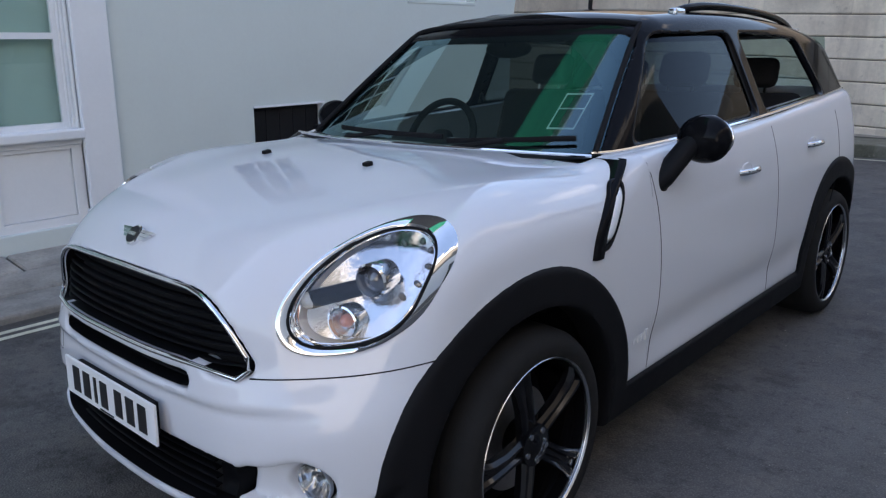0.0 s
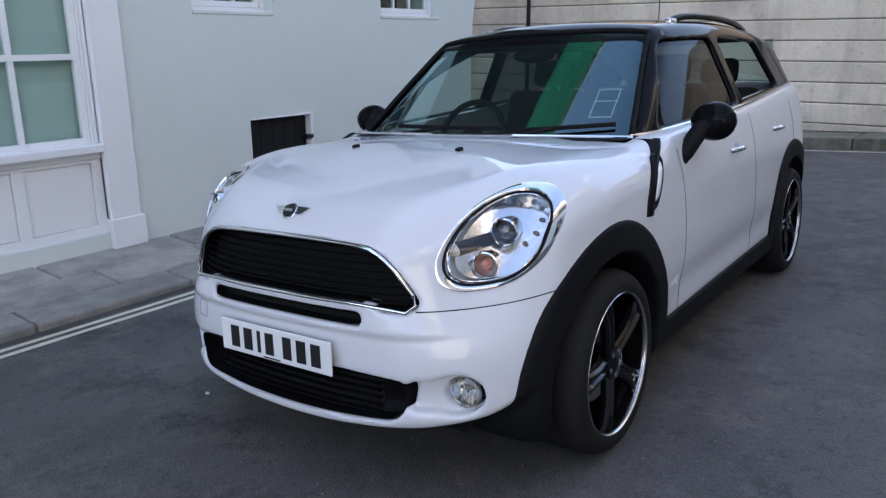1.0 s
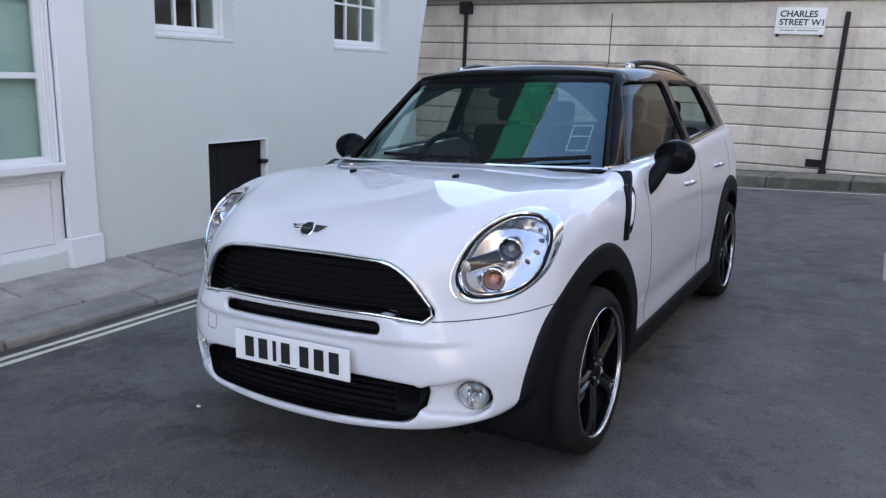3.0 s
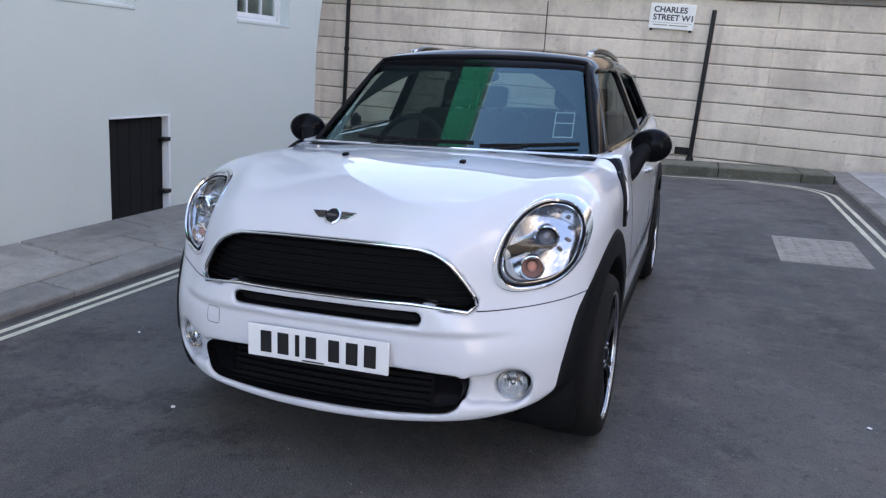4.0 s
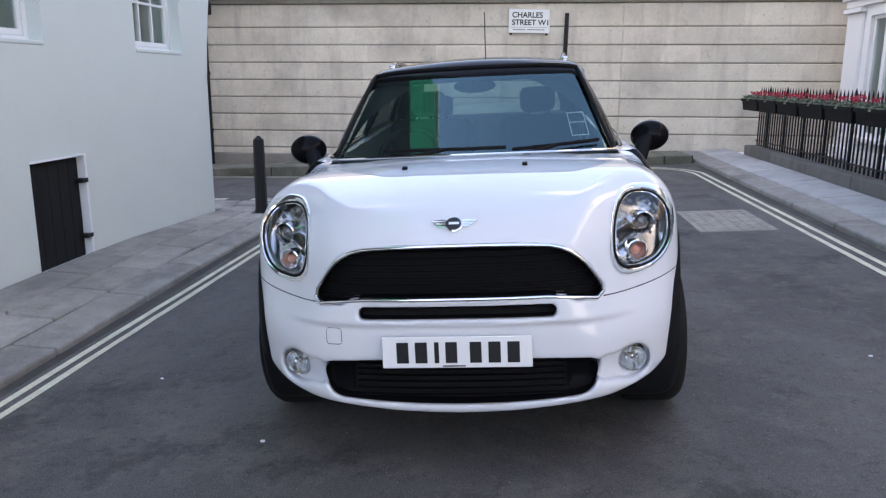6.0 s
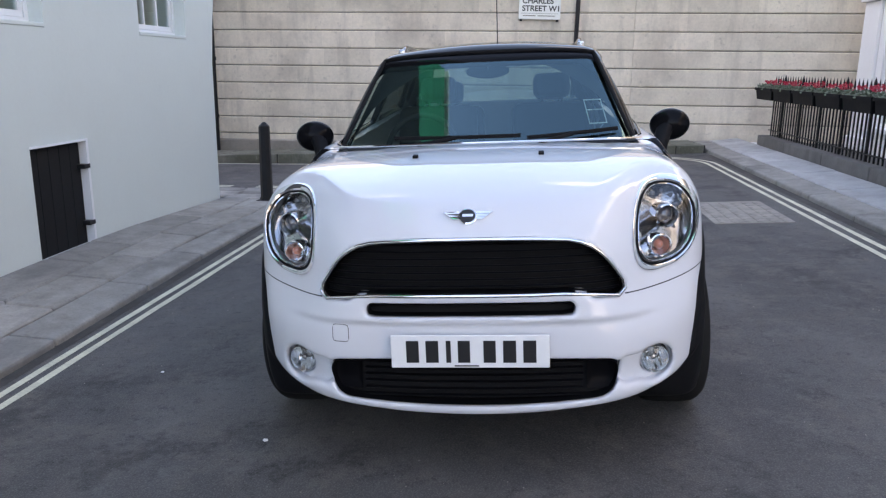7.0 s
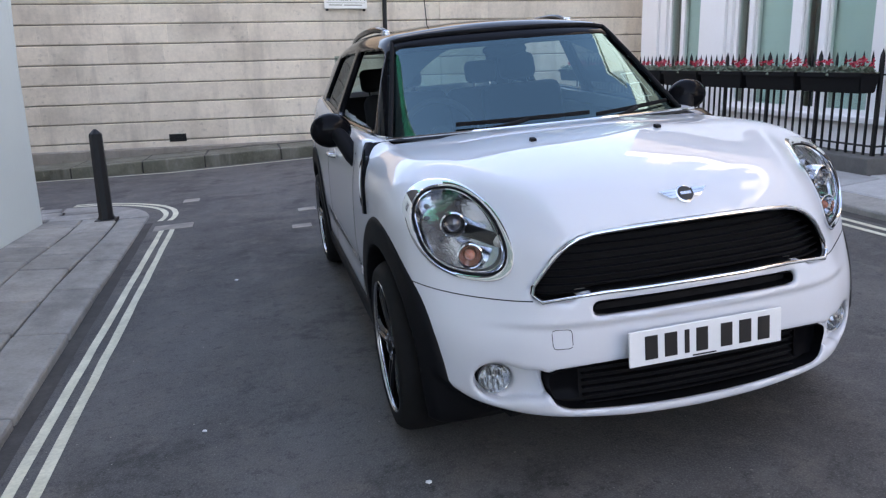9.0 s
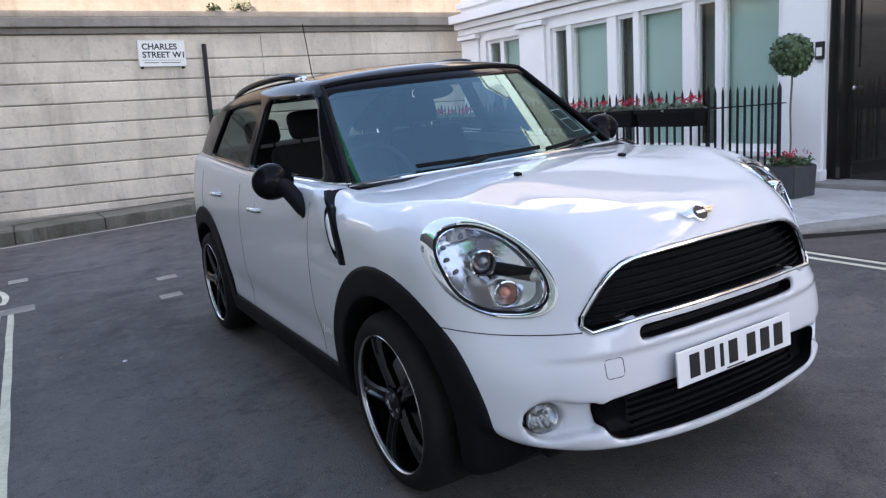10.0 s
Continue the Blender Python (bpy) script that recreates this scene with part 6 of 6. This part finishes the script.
def build_handle(s, y, z):
    x = float(flank_x(y, z))
    h = tube_part("door_handle", [(s * (x + dx), y + dy, z + 0.004 + dz) for dx, dy, dz in ((0.0, -0.075, -0.004), (0.022, -0.062, 0), (0.032, -0.03, 0.001), (0.033, 0.03, 0.001), (0.022, 0.064, 0), (0.0, 0.078, -0.004))], 0.010, M_CHROME, car, "chrome door handle", seg=10, flat=(0.009, 0.012))
    # a flat bulge for the hollow, whose shade is painted in grey
    bm = bmesh.new()
    bmesh.ops.create_uvsphere(bm, u_segments=20, v_segments=10, radius=1.0)
    bmesh.ops.transform(bm, matrix=Matrix.Translation((s * (x - 0.002), y, z)) @ Matrix.Diagonal((0.006, 0.055, 0.034, 1)), verts=bm.verts)
    part("handle_cup", bm, M_SHADOWCUP, h, smooth=True, sharp=80)


# body white taken down to grey: the handle hollow's shade as colour
M_SHADOWCUP = mat("handle_recess_shade", (0.55, 0.55, 0.57), 0.35, coat=1.0, vary=0.02, scale=50)
for s in (-1, 1):
    build_handle(s, 2.165, 0.900)
    build_handle(s, 2.958, 0.925)


def build_mirror(s):
    bm = bmesh.new()
    bmesh.ops.create_uvsphere(bm, u_segments=36, v_segments=22, radius=1.0)
    for v in bm.verts:
        p = v.co
        v.co = Vector((p.x * 0.097 * (1 - 0.10 * p.y), p.y * (0.068 if p.y < 0 else 0.045), p.z * 0.079))
    bmesh.ops.transform(bm, matrix=Matrix.Translation((s * 0.912, 1.620, 1.078)) @ pose(0, 0, 0, 0, s * -4, s * -14), verts=bm.verts)
    mir = part("door_mirror", bm, M_BLACK, car, "glossy black oval door mirror on a black stalk", smooth=True, sharp=80)
    bm = bmesh.new()
    bmesh.ops.create_uvsphere(bm, u_segments=28, v_segments=10, radius=1.0)
    bmesh.ops.transform(bm, matrix=Matrix.Translation((s * 0.918, 1.660, 1.078)) @ pose(0, 0, 0, 0, s * -4, s * -14) @ Matrix.Diagonal((0.083, 0.012, 0.065, 1)), verts=bm.verts)
    part("mirror_glass", bm, M_CHROME, mir, smooth=True, sharp=80)
    path = [(s * 0.815, 1.475, 0.935), (s * 0.838, 1.49, 0.965), (s * 0.852, 1.52, 1.00), (s * 0.872, 1.56, 1.045), (s * 0.895, 1.59, 1.075)]
    v, f = tube(path, 0.03, 12, False, (0.040, 0.034))
    part("stalk", mesh_from("stalk", v, f, M_CLAD, True, 60), M_CLAD, mir)
    bm = bmesh.new()
    bmesh.ops.create_uvsphere(bm, u_segments=20, v_segments=12, radius=1.0)
    bmesh.ops.transform(bm, matrix=Matrix.Translation((s * 0.822, 1.483, 0.94)) @ pose(0, 0, 0, 25, 0, 0) @ Matrix.Diagonal((0.03, 0.038, 0.05, 1)), verts=bm.verts)
    part("stalk_foot", bm, M_CLAD, mir, smooth=True, sharp=80)


for s in (-1, 1):
    build_mirror(s)


def build_side_vent(s):
    """The black blade between wing and door, with a pale repeater lamp in a loop behind it."""
    def fn(u, v):
        z = 0.79 + (1.04 - 0.79) * v
        yc = 1.055 + 0.245 * v - 0.05 * np.sin(v * np.pi)
        w = 0.029 - 0.007 * v + 0.004 * np.sin(v * 6.0)
        y = yc + (2 * u - 1) * w
        return s * flank_x(y, z, -0.002 + 0.015 * (1 - np.abs(2 * u - 1) ** 4)), y, z
    vent = grid_part("side_vent", fn, 11, 22, M_BLACK, car, "glossy black side vent blade with a pale repeater lamp")
    loop = []
    for i in range(28):
        a = 2 * math.pi * i / 28
        ez = 0.900 + 0.088 * math.copysign(abs(math.sin(a)) ** 0.6, math.sin(a))
        ey = 1.150 + 0.034 * math.copysign(abs(math.cos(a)) ** 0.6, math.cos(a)) + 0.75 * (ez - 0.900)
        loop.append((s * (float(flank_x(ey, ez)) + 0.004), ey, ez))
    tube_part("vent_loop", loop, 0.008, M_BLACK, vent, closed=True, seg=8)

    def slot_fn(u, v):
        z = 0.828 + 0.144 * v
        y = 1.150 + 0.75 * (z - 0.900) + (2 * u - 1) * 0.026
        edge = (1 - np.abs(2 * u - 1) ** 4) * (1 - np.abs(2 * v - 1) ** 6)
        return s * flank_x(y, z, 0.002 + 0.014 * edge), y, z
    grid_part("repeater_lamp", slot_fn, 9, 14, M_LENSWHITE, vent)


for s in (-1, 1):
    build_side_vent(s)
    m = Matrix.Translation((s * (float(flank_x(1.335, 0.47)) + 0.002), 1.335, 0.47))
    bm = bmesh.new()
    for k in range(4):
        add_box(bm, -0.002, 0.002, -0.048 + 0.025 * k, -0.032 + 0.025 * k, -0.011 - (0.006 if k == 3 else 0), 0.011 + (0.008 if k == 3 else 0))
    bmesh.ops.transform(bm, matrix=m, verts=bm.verts)
    part("door_emblem", bm, M_LENSWHITE, car, "small silver emblem on the front door")

# roof rails and aerial
for s in (-1, 1):
    pts = []
    for i in range(30):
        u = i / 29
        y = 2.17 + 1.43 * u
        x = 0.535 - 0.035 * (2 * u - 1) ** 2
        zr = float(ROOF(np.array([y]))[0]) - 0.13 * x * x
        pts.append((s * x, y, zr - 0.008 + 0.034 * (1 - abs(2 * u - 1) ** 6)))
    tube_part("roof_rail", pts, 0.015, M_BLACK, car, "black roof rail", seg=10, flat=(0.014, 0.017))
    for y in (2.20, 3.58):
        part("rail_foot", box(s * 0.512 - 0.02, s * 0.512 + 0.02, y - 0.045, y + 0.045, float(ROOF(np.array([y]))[0]) - 0.060, float(ROOF(np.array([y]))[0]) - 0.018, 0.012, 2), M_SILVER, car, "low silver roof rail foot")
aer = tube_part("aerial", [(0, 3.40, 1.47), (0, 3.41, 1.60), (0, 3.43, 1.75), (0, 3.455, 1.90)], 0.0035, M_CLAD, car, seg=8)
lathe_part("aerial_base", [(0.0, 0.0), (0.022, 0.0), (0.012, 0.025), (0.006, 0.06), (0.0, 0.06)], M_CLAD, aer, seg=16, m=Matrix.Translation((0, 3.395, 1.475)))


def build_wiper(x0, v0, x1, v1, xm, vm):
    def on(x, v, off=0.0):
        z = 1.035 + 0.44 * v
        return (x, float(front_y(x, z, 0.012 + off)), z)
    w = tube_part("wiper", [on(x0 + (x1 - x0) * i / 14, v0 + (v1 - v0) * i / 14) for i in range(15)], 0.009, M_DARK, car, "black windscreen wiper", seg=6, flat=(0.006, 0.010))
    tube_part("wiper_arm", [on(xm + ((x0 + x1) / 2 - xm) * i / 10, vm + ((v0 + v1) / 2 - vm) * i / 10, 0.014 + 0.012 * math.sin(i / 10 * 3.14)) for i in range(11)], 0.008, M_DARK, w, seg=6, flat=(0.010, 0.009))


build_wiper(-0.42, 0.115, 0.17, 0.115, -0.30, 0.06)
build_wiper(0.20, 0.090, 0.62, 0.130, 0.25, 0.05)

# sticker on the windscreen
def decal(x0, x1, z0, z1):
    verts = [(x + 0.17 * (1.222 - z), float(front_y(x, z, -0.014)), z) for x, z in ((x0, z0), (x1, z0), (x1, z1), (x0, z1))]
    return verts


st = None
for x0, x1, z0, z1 in ((0.474, 0.479, 1.114, 1.222), (0.556, 0.561, 1.114, 1.222), (0.479, 0.556, 1.114, 1.119), (0.479, 0.556, 1.217, 1.222), (0.479, 0.556, 1.173, 1.177)):
    me = mesh_from("screen_label", decal(x0, x1, z0, z1), [(0, 1, 2, 3)], M_PAPER)
    st = part("screen_label", me, M_PAPER, car if st is None else st)

# ---- wheels ----
def build_wheel(s, y):
    w = lathe_part("wheel", [(0.244, 0.0), (0.240, -0.10), (0.225, -0.17), (0.215, -0.17), (0.212, -0.02)], M_RIM, car, "black five-spoke alloy wheel with a silver rim edge", seg=64, axis="x")
    w.matrix_basis = pose(s * 0.864, y, HUB_Z, 0, 0, 0 if s > 0 else 180)
    tr = [(0.242, 0.004), (0.252, 0.012), (0.270, 0.017), (0.296, 0.011), (0.312, -0.006), (0.3215, -0.025), (0.324, -0.05), (0.325, -0.11), (0.324, -0.17), (0.3215, -0.195), (0.315, -0.215), (0.28, -0.225), (0.236, -0.21)]
    lathe_part("tyre", tr, M_TYRE, w, "black rubber tyre", seg=72, axis="x")
    for k in (-0.07, -0.11, -0.15):
        lathe_part("tread_groove", [(0.3252, k - 0.005), (0.3256, k), (0.3252, k + 0.005)], M_DARK, w, seg=48, axis="x")
    lathe_part("rim_lip", [(0.2455, 0.008), (0.2495, 0.013), (0.2525, 0.009), (0.249, -0.002), (0.243, -0.004), (0.2425, 0.002), (0.2455, 0.008)], M_SILVER, w, "bright machined rim edge", seg=72, axis="x")
    lathe_part("brake_disc", [(0.06, -0.075), (0.150, -0.075), (0.150, -0.095), (0.06, -0.095)], M_STEEL, w, seg=48, axis="x")
    lathe_part("wheel_back", [(0.0, -0.14), (0.232, -0.14)], M_DARK, w, seg=40, axis="x")
    spoke = None
    for k in range(5):
        ang = 360 * k / 5 + 18
        if spoke is None:
            bm = bmesh.new()
            prof = [(0.035, 0.034, -0.040, -0.012), (0.075, 0.029, -0.036, -0.006), (0.13, 0.027, -0.030, 0.002), (0.19, 0.033, -0.022, 0.006), (0.222, 0.040, -0.018, 0.004), (0.240, 0.050, -0.016, 0.000)]
            rows = []
            for r, hw, xb, xf in prof:
                rows.append([bm.verts.new(p) for p in ((xb, -hw, r), (xf - 0.010, -hw, r), (xf, -hw * 0.72, r), (xf, -hw * 0.42, r), (xf - 0.009, -hw * 0.2, r), (xf - 0.009, hw * 0.2, r), (xf, hw * 0.42, r), (xf, hw * 0.72, r), (xf - 0.010, hw, r), (xb, hw, r))])
            for a, b in zip(rows[:-1], rows[1:]):
                for i in range(10):
                    bm.faces.new((a[i], a[(i + 1) % 10], b[(i + 1) % 10], b[i]))
            bm.faces.new(rows[0][::-1])
            bm.faces.new(rows[-1])
            bmesh.ops.recalc_face_normals(bm, faces=bm.faces[:])
            spoke = part("spoke", bm, M_RIM, w, smooth=True, sharp=28)
            spoke.matrix_basis = pose(0, 0, 0, ang, 0, 0)
        else:
            o = part("spoke", spoke.data, M_RIM, w)
            o.matrix_basis = pose(0, 0, 0, ang, 0, 0)
    lathe_part("hub_cap", [(0.0, 0.006), (0.022, 0.005), (0.028, 0.0), (0.058, -0.004), (0.062, -0.03), (0.0, -0.03)], M_RIM, w, seg=36, axis="x")
    for k in range(5):
        a = radians(72 * k + 54)
        lathe_part("wheel_bolt", [(0.0, 0.002), (0.008, 0.001), (0.009, -0.02)], M_SILVER, w, seg=10, axis="x", m=Matrix.Translation((0, 0.044 * math.cos(a), 0.044 * math.sin(a))))
    return w


for s in (-1, 1):
    for y in (HUB_F, HUB_R):
        build_wheel(s, y)
        lin = lathe_part("wheel_housing", [(0.0, 0.50), (0.425, 0.50), (0.425, 0.80)], M_DARK, car, seg=40, axis="x")
        arch = bmesh.new()
        arch.from_mesh(lin.data)
        bmesh.ops.delete(arch, geom=[v for v in arch.verts if v.co.z < -0.10], context='VERTS')
        arch.to_mesh(lin.data)
        arch.free()
        lin.matrix_basis = pose(0, y, HUB_Z, 0, 0, 0) @ (Matrix.Identity(4) if s > 0 else Matrix.Diagonal((-1, 1, 1, 1)))
part("underbody", box(-0.58, 0.58, 0.26, 3.9, 0.195, 0.29, 0.03), M_DARK, car)

# ---- inside ----
def build_seat(cx, cy, back=28, width=0.25, rest=True, tall=0.58):
    bm = box(cx - width, cx + width, cy - 0.26, cy + 0.24, 0.50, 0.66, 0.06, 4)
    seat = part("seat", bm, M_SEAT, car, "dark upholstered car seat with a headrest", smooth=True, sharp=60)
    m = Matrix.Translation((cx, cy + 0.24, 0.62)) @ pose(0, 0, 0, -back + 8, 0, 0)
    bm = box(-width, width, -0.07, 0.07, 0.0, tall, 0.055, 4, m=m)
    part("backrest", bm, M_SEAT, seat, smooth=True, sharp=60)
    if rest:
        bm = box(-0.115, 0.115, -0.045, 0.045, tall + 0.03, tall + 0.19, 0.043, 4, m=m)
        part("headrest", bm, M_SEAT, seat, smooth=True, sharp=60)
        for k in (-0.06, 0.06):
            part("headrest_post", box(k - 0.006, k + 0.006, -0.006, 0.006, tall - 0.02, tall + 0.06, m=m), M_SILVER, seat)


build_seat(-0.36, 2.15)
build_seat(0.36, 2.15)
for cx in (-0.38, 0.38):
    build_seat(cx, 3.05, 24, 0.27, True, 0.52)
surface_part("dashboard", lambda x, y, z: smax(smax(np.abs(x) - 0.69, smax(1.10 - y, y - 1.62 - 0.03 * np.cos(x * 6), 0.05), 0.05), smax(z - 1.035 + 0.25 * np.maximum(y - 1.45, 0), 0.55 - z, 0.05), 0.06), (-0.72, 1.05, 0.5), (0.72, 1.72, 1.06), 0.02, M_DASH, car, "black dashboard")
sw = Matrix.Translation((-0.36, 1.74, 0.985)) @ pose(0, 0, 0, 66, 0, 0)
wheel_path = [sw @ Vector((0.185 * math.cos(a), 0.185 * math.sin(a), 0)) for a in [2 * math.pi * i / 40 for i in range(40)]]
steer = tube_part("steering_wheel", wheel_path, 0.016, M_DASH, car, "black steering wheel", seg=10, closed=True)
for a in (0, 180, 270):
    part("wheel_spoke", box(0.03, 0.18, -0.02, 0.02, -0.01, 0.01, 0.006, m=sw @ pose(0, 0, 0, 0, 0, a)), M_SILVER, steer)
lathe_part("wheel_boss", [(0.0, 0.02), (0.05, 0.015), (0.06, -0.02), (0.0, -0.02)], M_DASH, steer, seg=24, m=sw)
bm = bmesh.new()
bmesh.ops.create_uvsphere(bm, u_segments=28, v_segments=14, radius=1.0)
bmesh.ops.transform(bm, matrix=Matrix.Translation((0, 1.77, 1.375)) @ Matrix.Diagonal((0.115, 0.022, 0.038, 1)), verts=bm.verts)
rm = part("interior_mirror", bm, M_CLAD, car, smooth=True, sharp=80)
tube_part("mirror_stem", [(0, 1.76, 1.38), (0, 1.745, 1.41), (0, 1.735, 1.43)], 0.01, M_CLAD, rm, seg=8)
part("headliner", box(-0.52, 0.52, 1.85, 3.75, 1.40, 1.41), M_DASH, car)
part("cabin_floor", box(-0.68, 0.68, 1.25, 3.85, 0.42, 0.46), M_DASH, car)

# ---- paving pieces ----
rs = random.Random(17)


def slab(parent, name, x0, x1, y0, y1, zf, material, gap=0.008, edge=0.011, depth=0.05):
    bm = box(x0 + gap, x1 - gap, y0 + gap, y1 - gap, -depth, 0.0, edge)
    t = rs.uniform(-0.0025, 0.0025)
    for v in bm.verts:
        v.co.z += zf(v.co.x, v.co.y) + 0.004 + t
        if -2.95 < v.co.x < -2.5 and v.co.y < 6.01:
            v.co.x += kerb_x(v.co.y) - KERB_L
    return part(name, bm, material, parent)


def flag_rows(parent, rows, y0, y1, zf, material=M_FLAG, lo=0.7, hi=1.25, shift=0.5):
    for x0, x1 in rows:
        y = y0 - rs.uniform(0, shift)
        while y < y1:
            e = min(y + rs.uniform(lo, hi), y1)
            if e - y > 0.12:
                slab(parent, "paving_flag", x0, x1, y, e, zf, material)
            y = e


near_z = lambda x, y: near_top(y, x)
flag_rows(near_pavement, ((HOUSE_X, -3.03), (-3.03, -2.68)), -5.0, 6.17, near_z, lo=0.5, hi=1.05)
y = -5.2
while y < 6.0:
    e = min(y + rs.uniform(0.8, 1.15), 6.0)
    bm = box(KERB_L - 0.28, KERB_L, y + 0.004, e - 0.004, -0.16, 0.0, 0.018, 2)
    for v in bm.verts:
        v.co.z += near_top(v.co.y, v.co.x) + 0.006 + 0.004 * math.sin(v.co.y * 9.1 + v.co.x * 3)
        v.co.x += kerb_x(v.co.y) - KERB_L + 0.006 * math.sin(v.co.y * 5.3)
    part("kerb_stone", bm, M_KERB, near_pavement)
    y = e
# the rounded corner
for k in range(5):
    a0, a1 = 0 + 18 * k, 18 * (k + 1)
    verts, faces = [], []
    for i in range(5):
        a = radians(a0 + 0.25 + (a1 - a0 - 0.5) * i / 4)
        for r, dz in ((CORNER_R - 0.28, 0), (CORNER_R - 0.015, 0), (CORNER_R, -0.015), (CORNER_R, -0.16)):
            px, py = CORNER_X + r * math.cos(a), 6.0 + r * math.sin(a)
            verts.append((px, py, near_top(py, px) + 0.006 + dz))
    for i in range(4):
        for q in range(3):
            faces.append((4 * i + q, 4 * i + q + 1, 4 * i + q + 5, 4 * i + q + 4))
    faces += [(0, 1, 2, 3), (19, 18, 17, 16)]
    part("kerb_stone", mesh_from("kerb_stone", verts, faces, M_KERB), M_KERB, near_pavement)
for x0, x1, y0, y1 in ((-3.38, -2.68, 6.19, 6.52), (-3.30, -2.85, 6.53, 6.72), (-3.9, -3.31, 6.33, 6.72), (-4.6, -3.91, 6.33, 6.72)):
    slab(near_pavement, "paving_flag", x0, x1, y0, y1, near_z, M_FLAG)
for i in range(8):
    slab(near_pavement, "kerb_stone", -3.36 - 0.9 * (i + 1), -3.36 - 0.9 * i, 6.73, 6.97, near_z, M_KERB, depth=0.12)

right_z = lambda x, y: right_top(x)
flag_rows(right_pavement, ((3.23, 3.72),), 2.08, 10.9, right_z, M_FLAG_PALE, shift=0.0)
# beside the entrance the flags are cut to the slanting kerb
for x0, x1 in ((3.23, 3.72), (3.73, 4.20), (4.20, 4.68), (4.68, 5.09)):
    top = 2.08 if x0 < 3.3 else 3.42
    y = top
    while y > right_end(x1) + 0.3:
        e = max(y - rs.uniform(0.6, 1.0), right_end(x1) + 0.2)
        o = slab(right_pavement, "paving_flag", x0, x1, e, y, right_z, M_FLAG_PALE)
        for v in o.data.vertices:
            v.co.y = max(v.co.y, right_end(v.co.x) + 0.27)
        y = e
y = right_end(KERB_R) + 0.02
while y < 10.9:
    e = min(y + rs.uniform(0.85, 1.2), 10.9)
    bm = box(KERB_R, KERB_R + 0.29, y + 0.004, e - 0.004, -0.20, 0.0, 0.018, 2)
    for v in bm.verts:
        v.co.z += right_top(v.co.x) + 0.006
    part("kerb_stone", bm, M_KERB, right_pavement)
    y = e
# the slanting kerb of the entrance
x = KERB_R + 0.02
while x < 5.05:
    e = min(x + rs.uniform(0.6, 0.85), 5.09)
    bm = box(x + 0.003, e - 0.003, 0.0, 0.24, -0.18, 0.0, 0.016, 2)
    for v in bm.verts:
        v.co.y += right_end(v.co.x) + 0.01
        v.co.z += right_top(v.co.x) + 0.004
    part("kerb_stone", bm, M_KERB, right_pavement)
    x = e
x = -9.0
far_z = far_top
while x < 2.85:
    e = min(x + rs.uniform(0.85, 1.25), 2.89)
    slab(far_pavement, "kerb_stone", x, e, 9.64, 9.86, far_z, M_MOSS, depth=0.20)
    slab(far_pavement, "paving_flag", x, e, 9.87, 10.95, far_z, M_MOSS)
    x = e
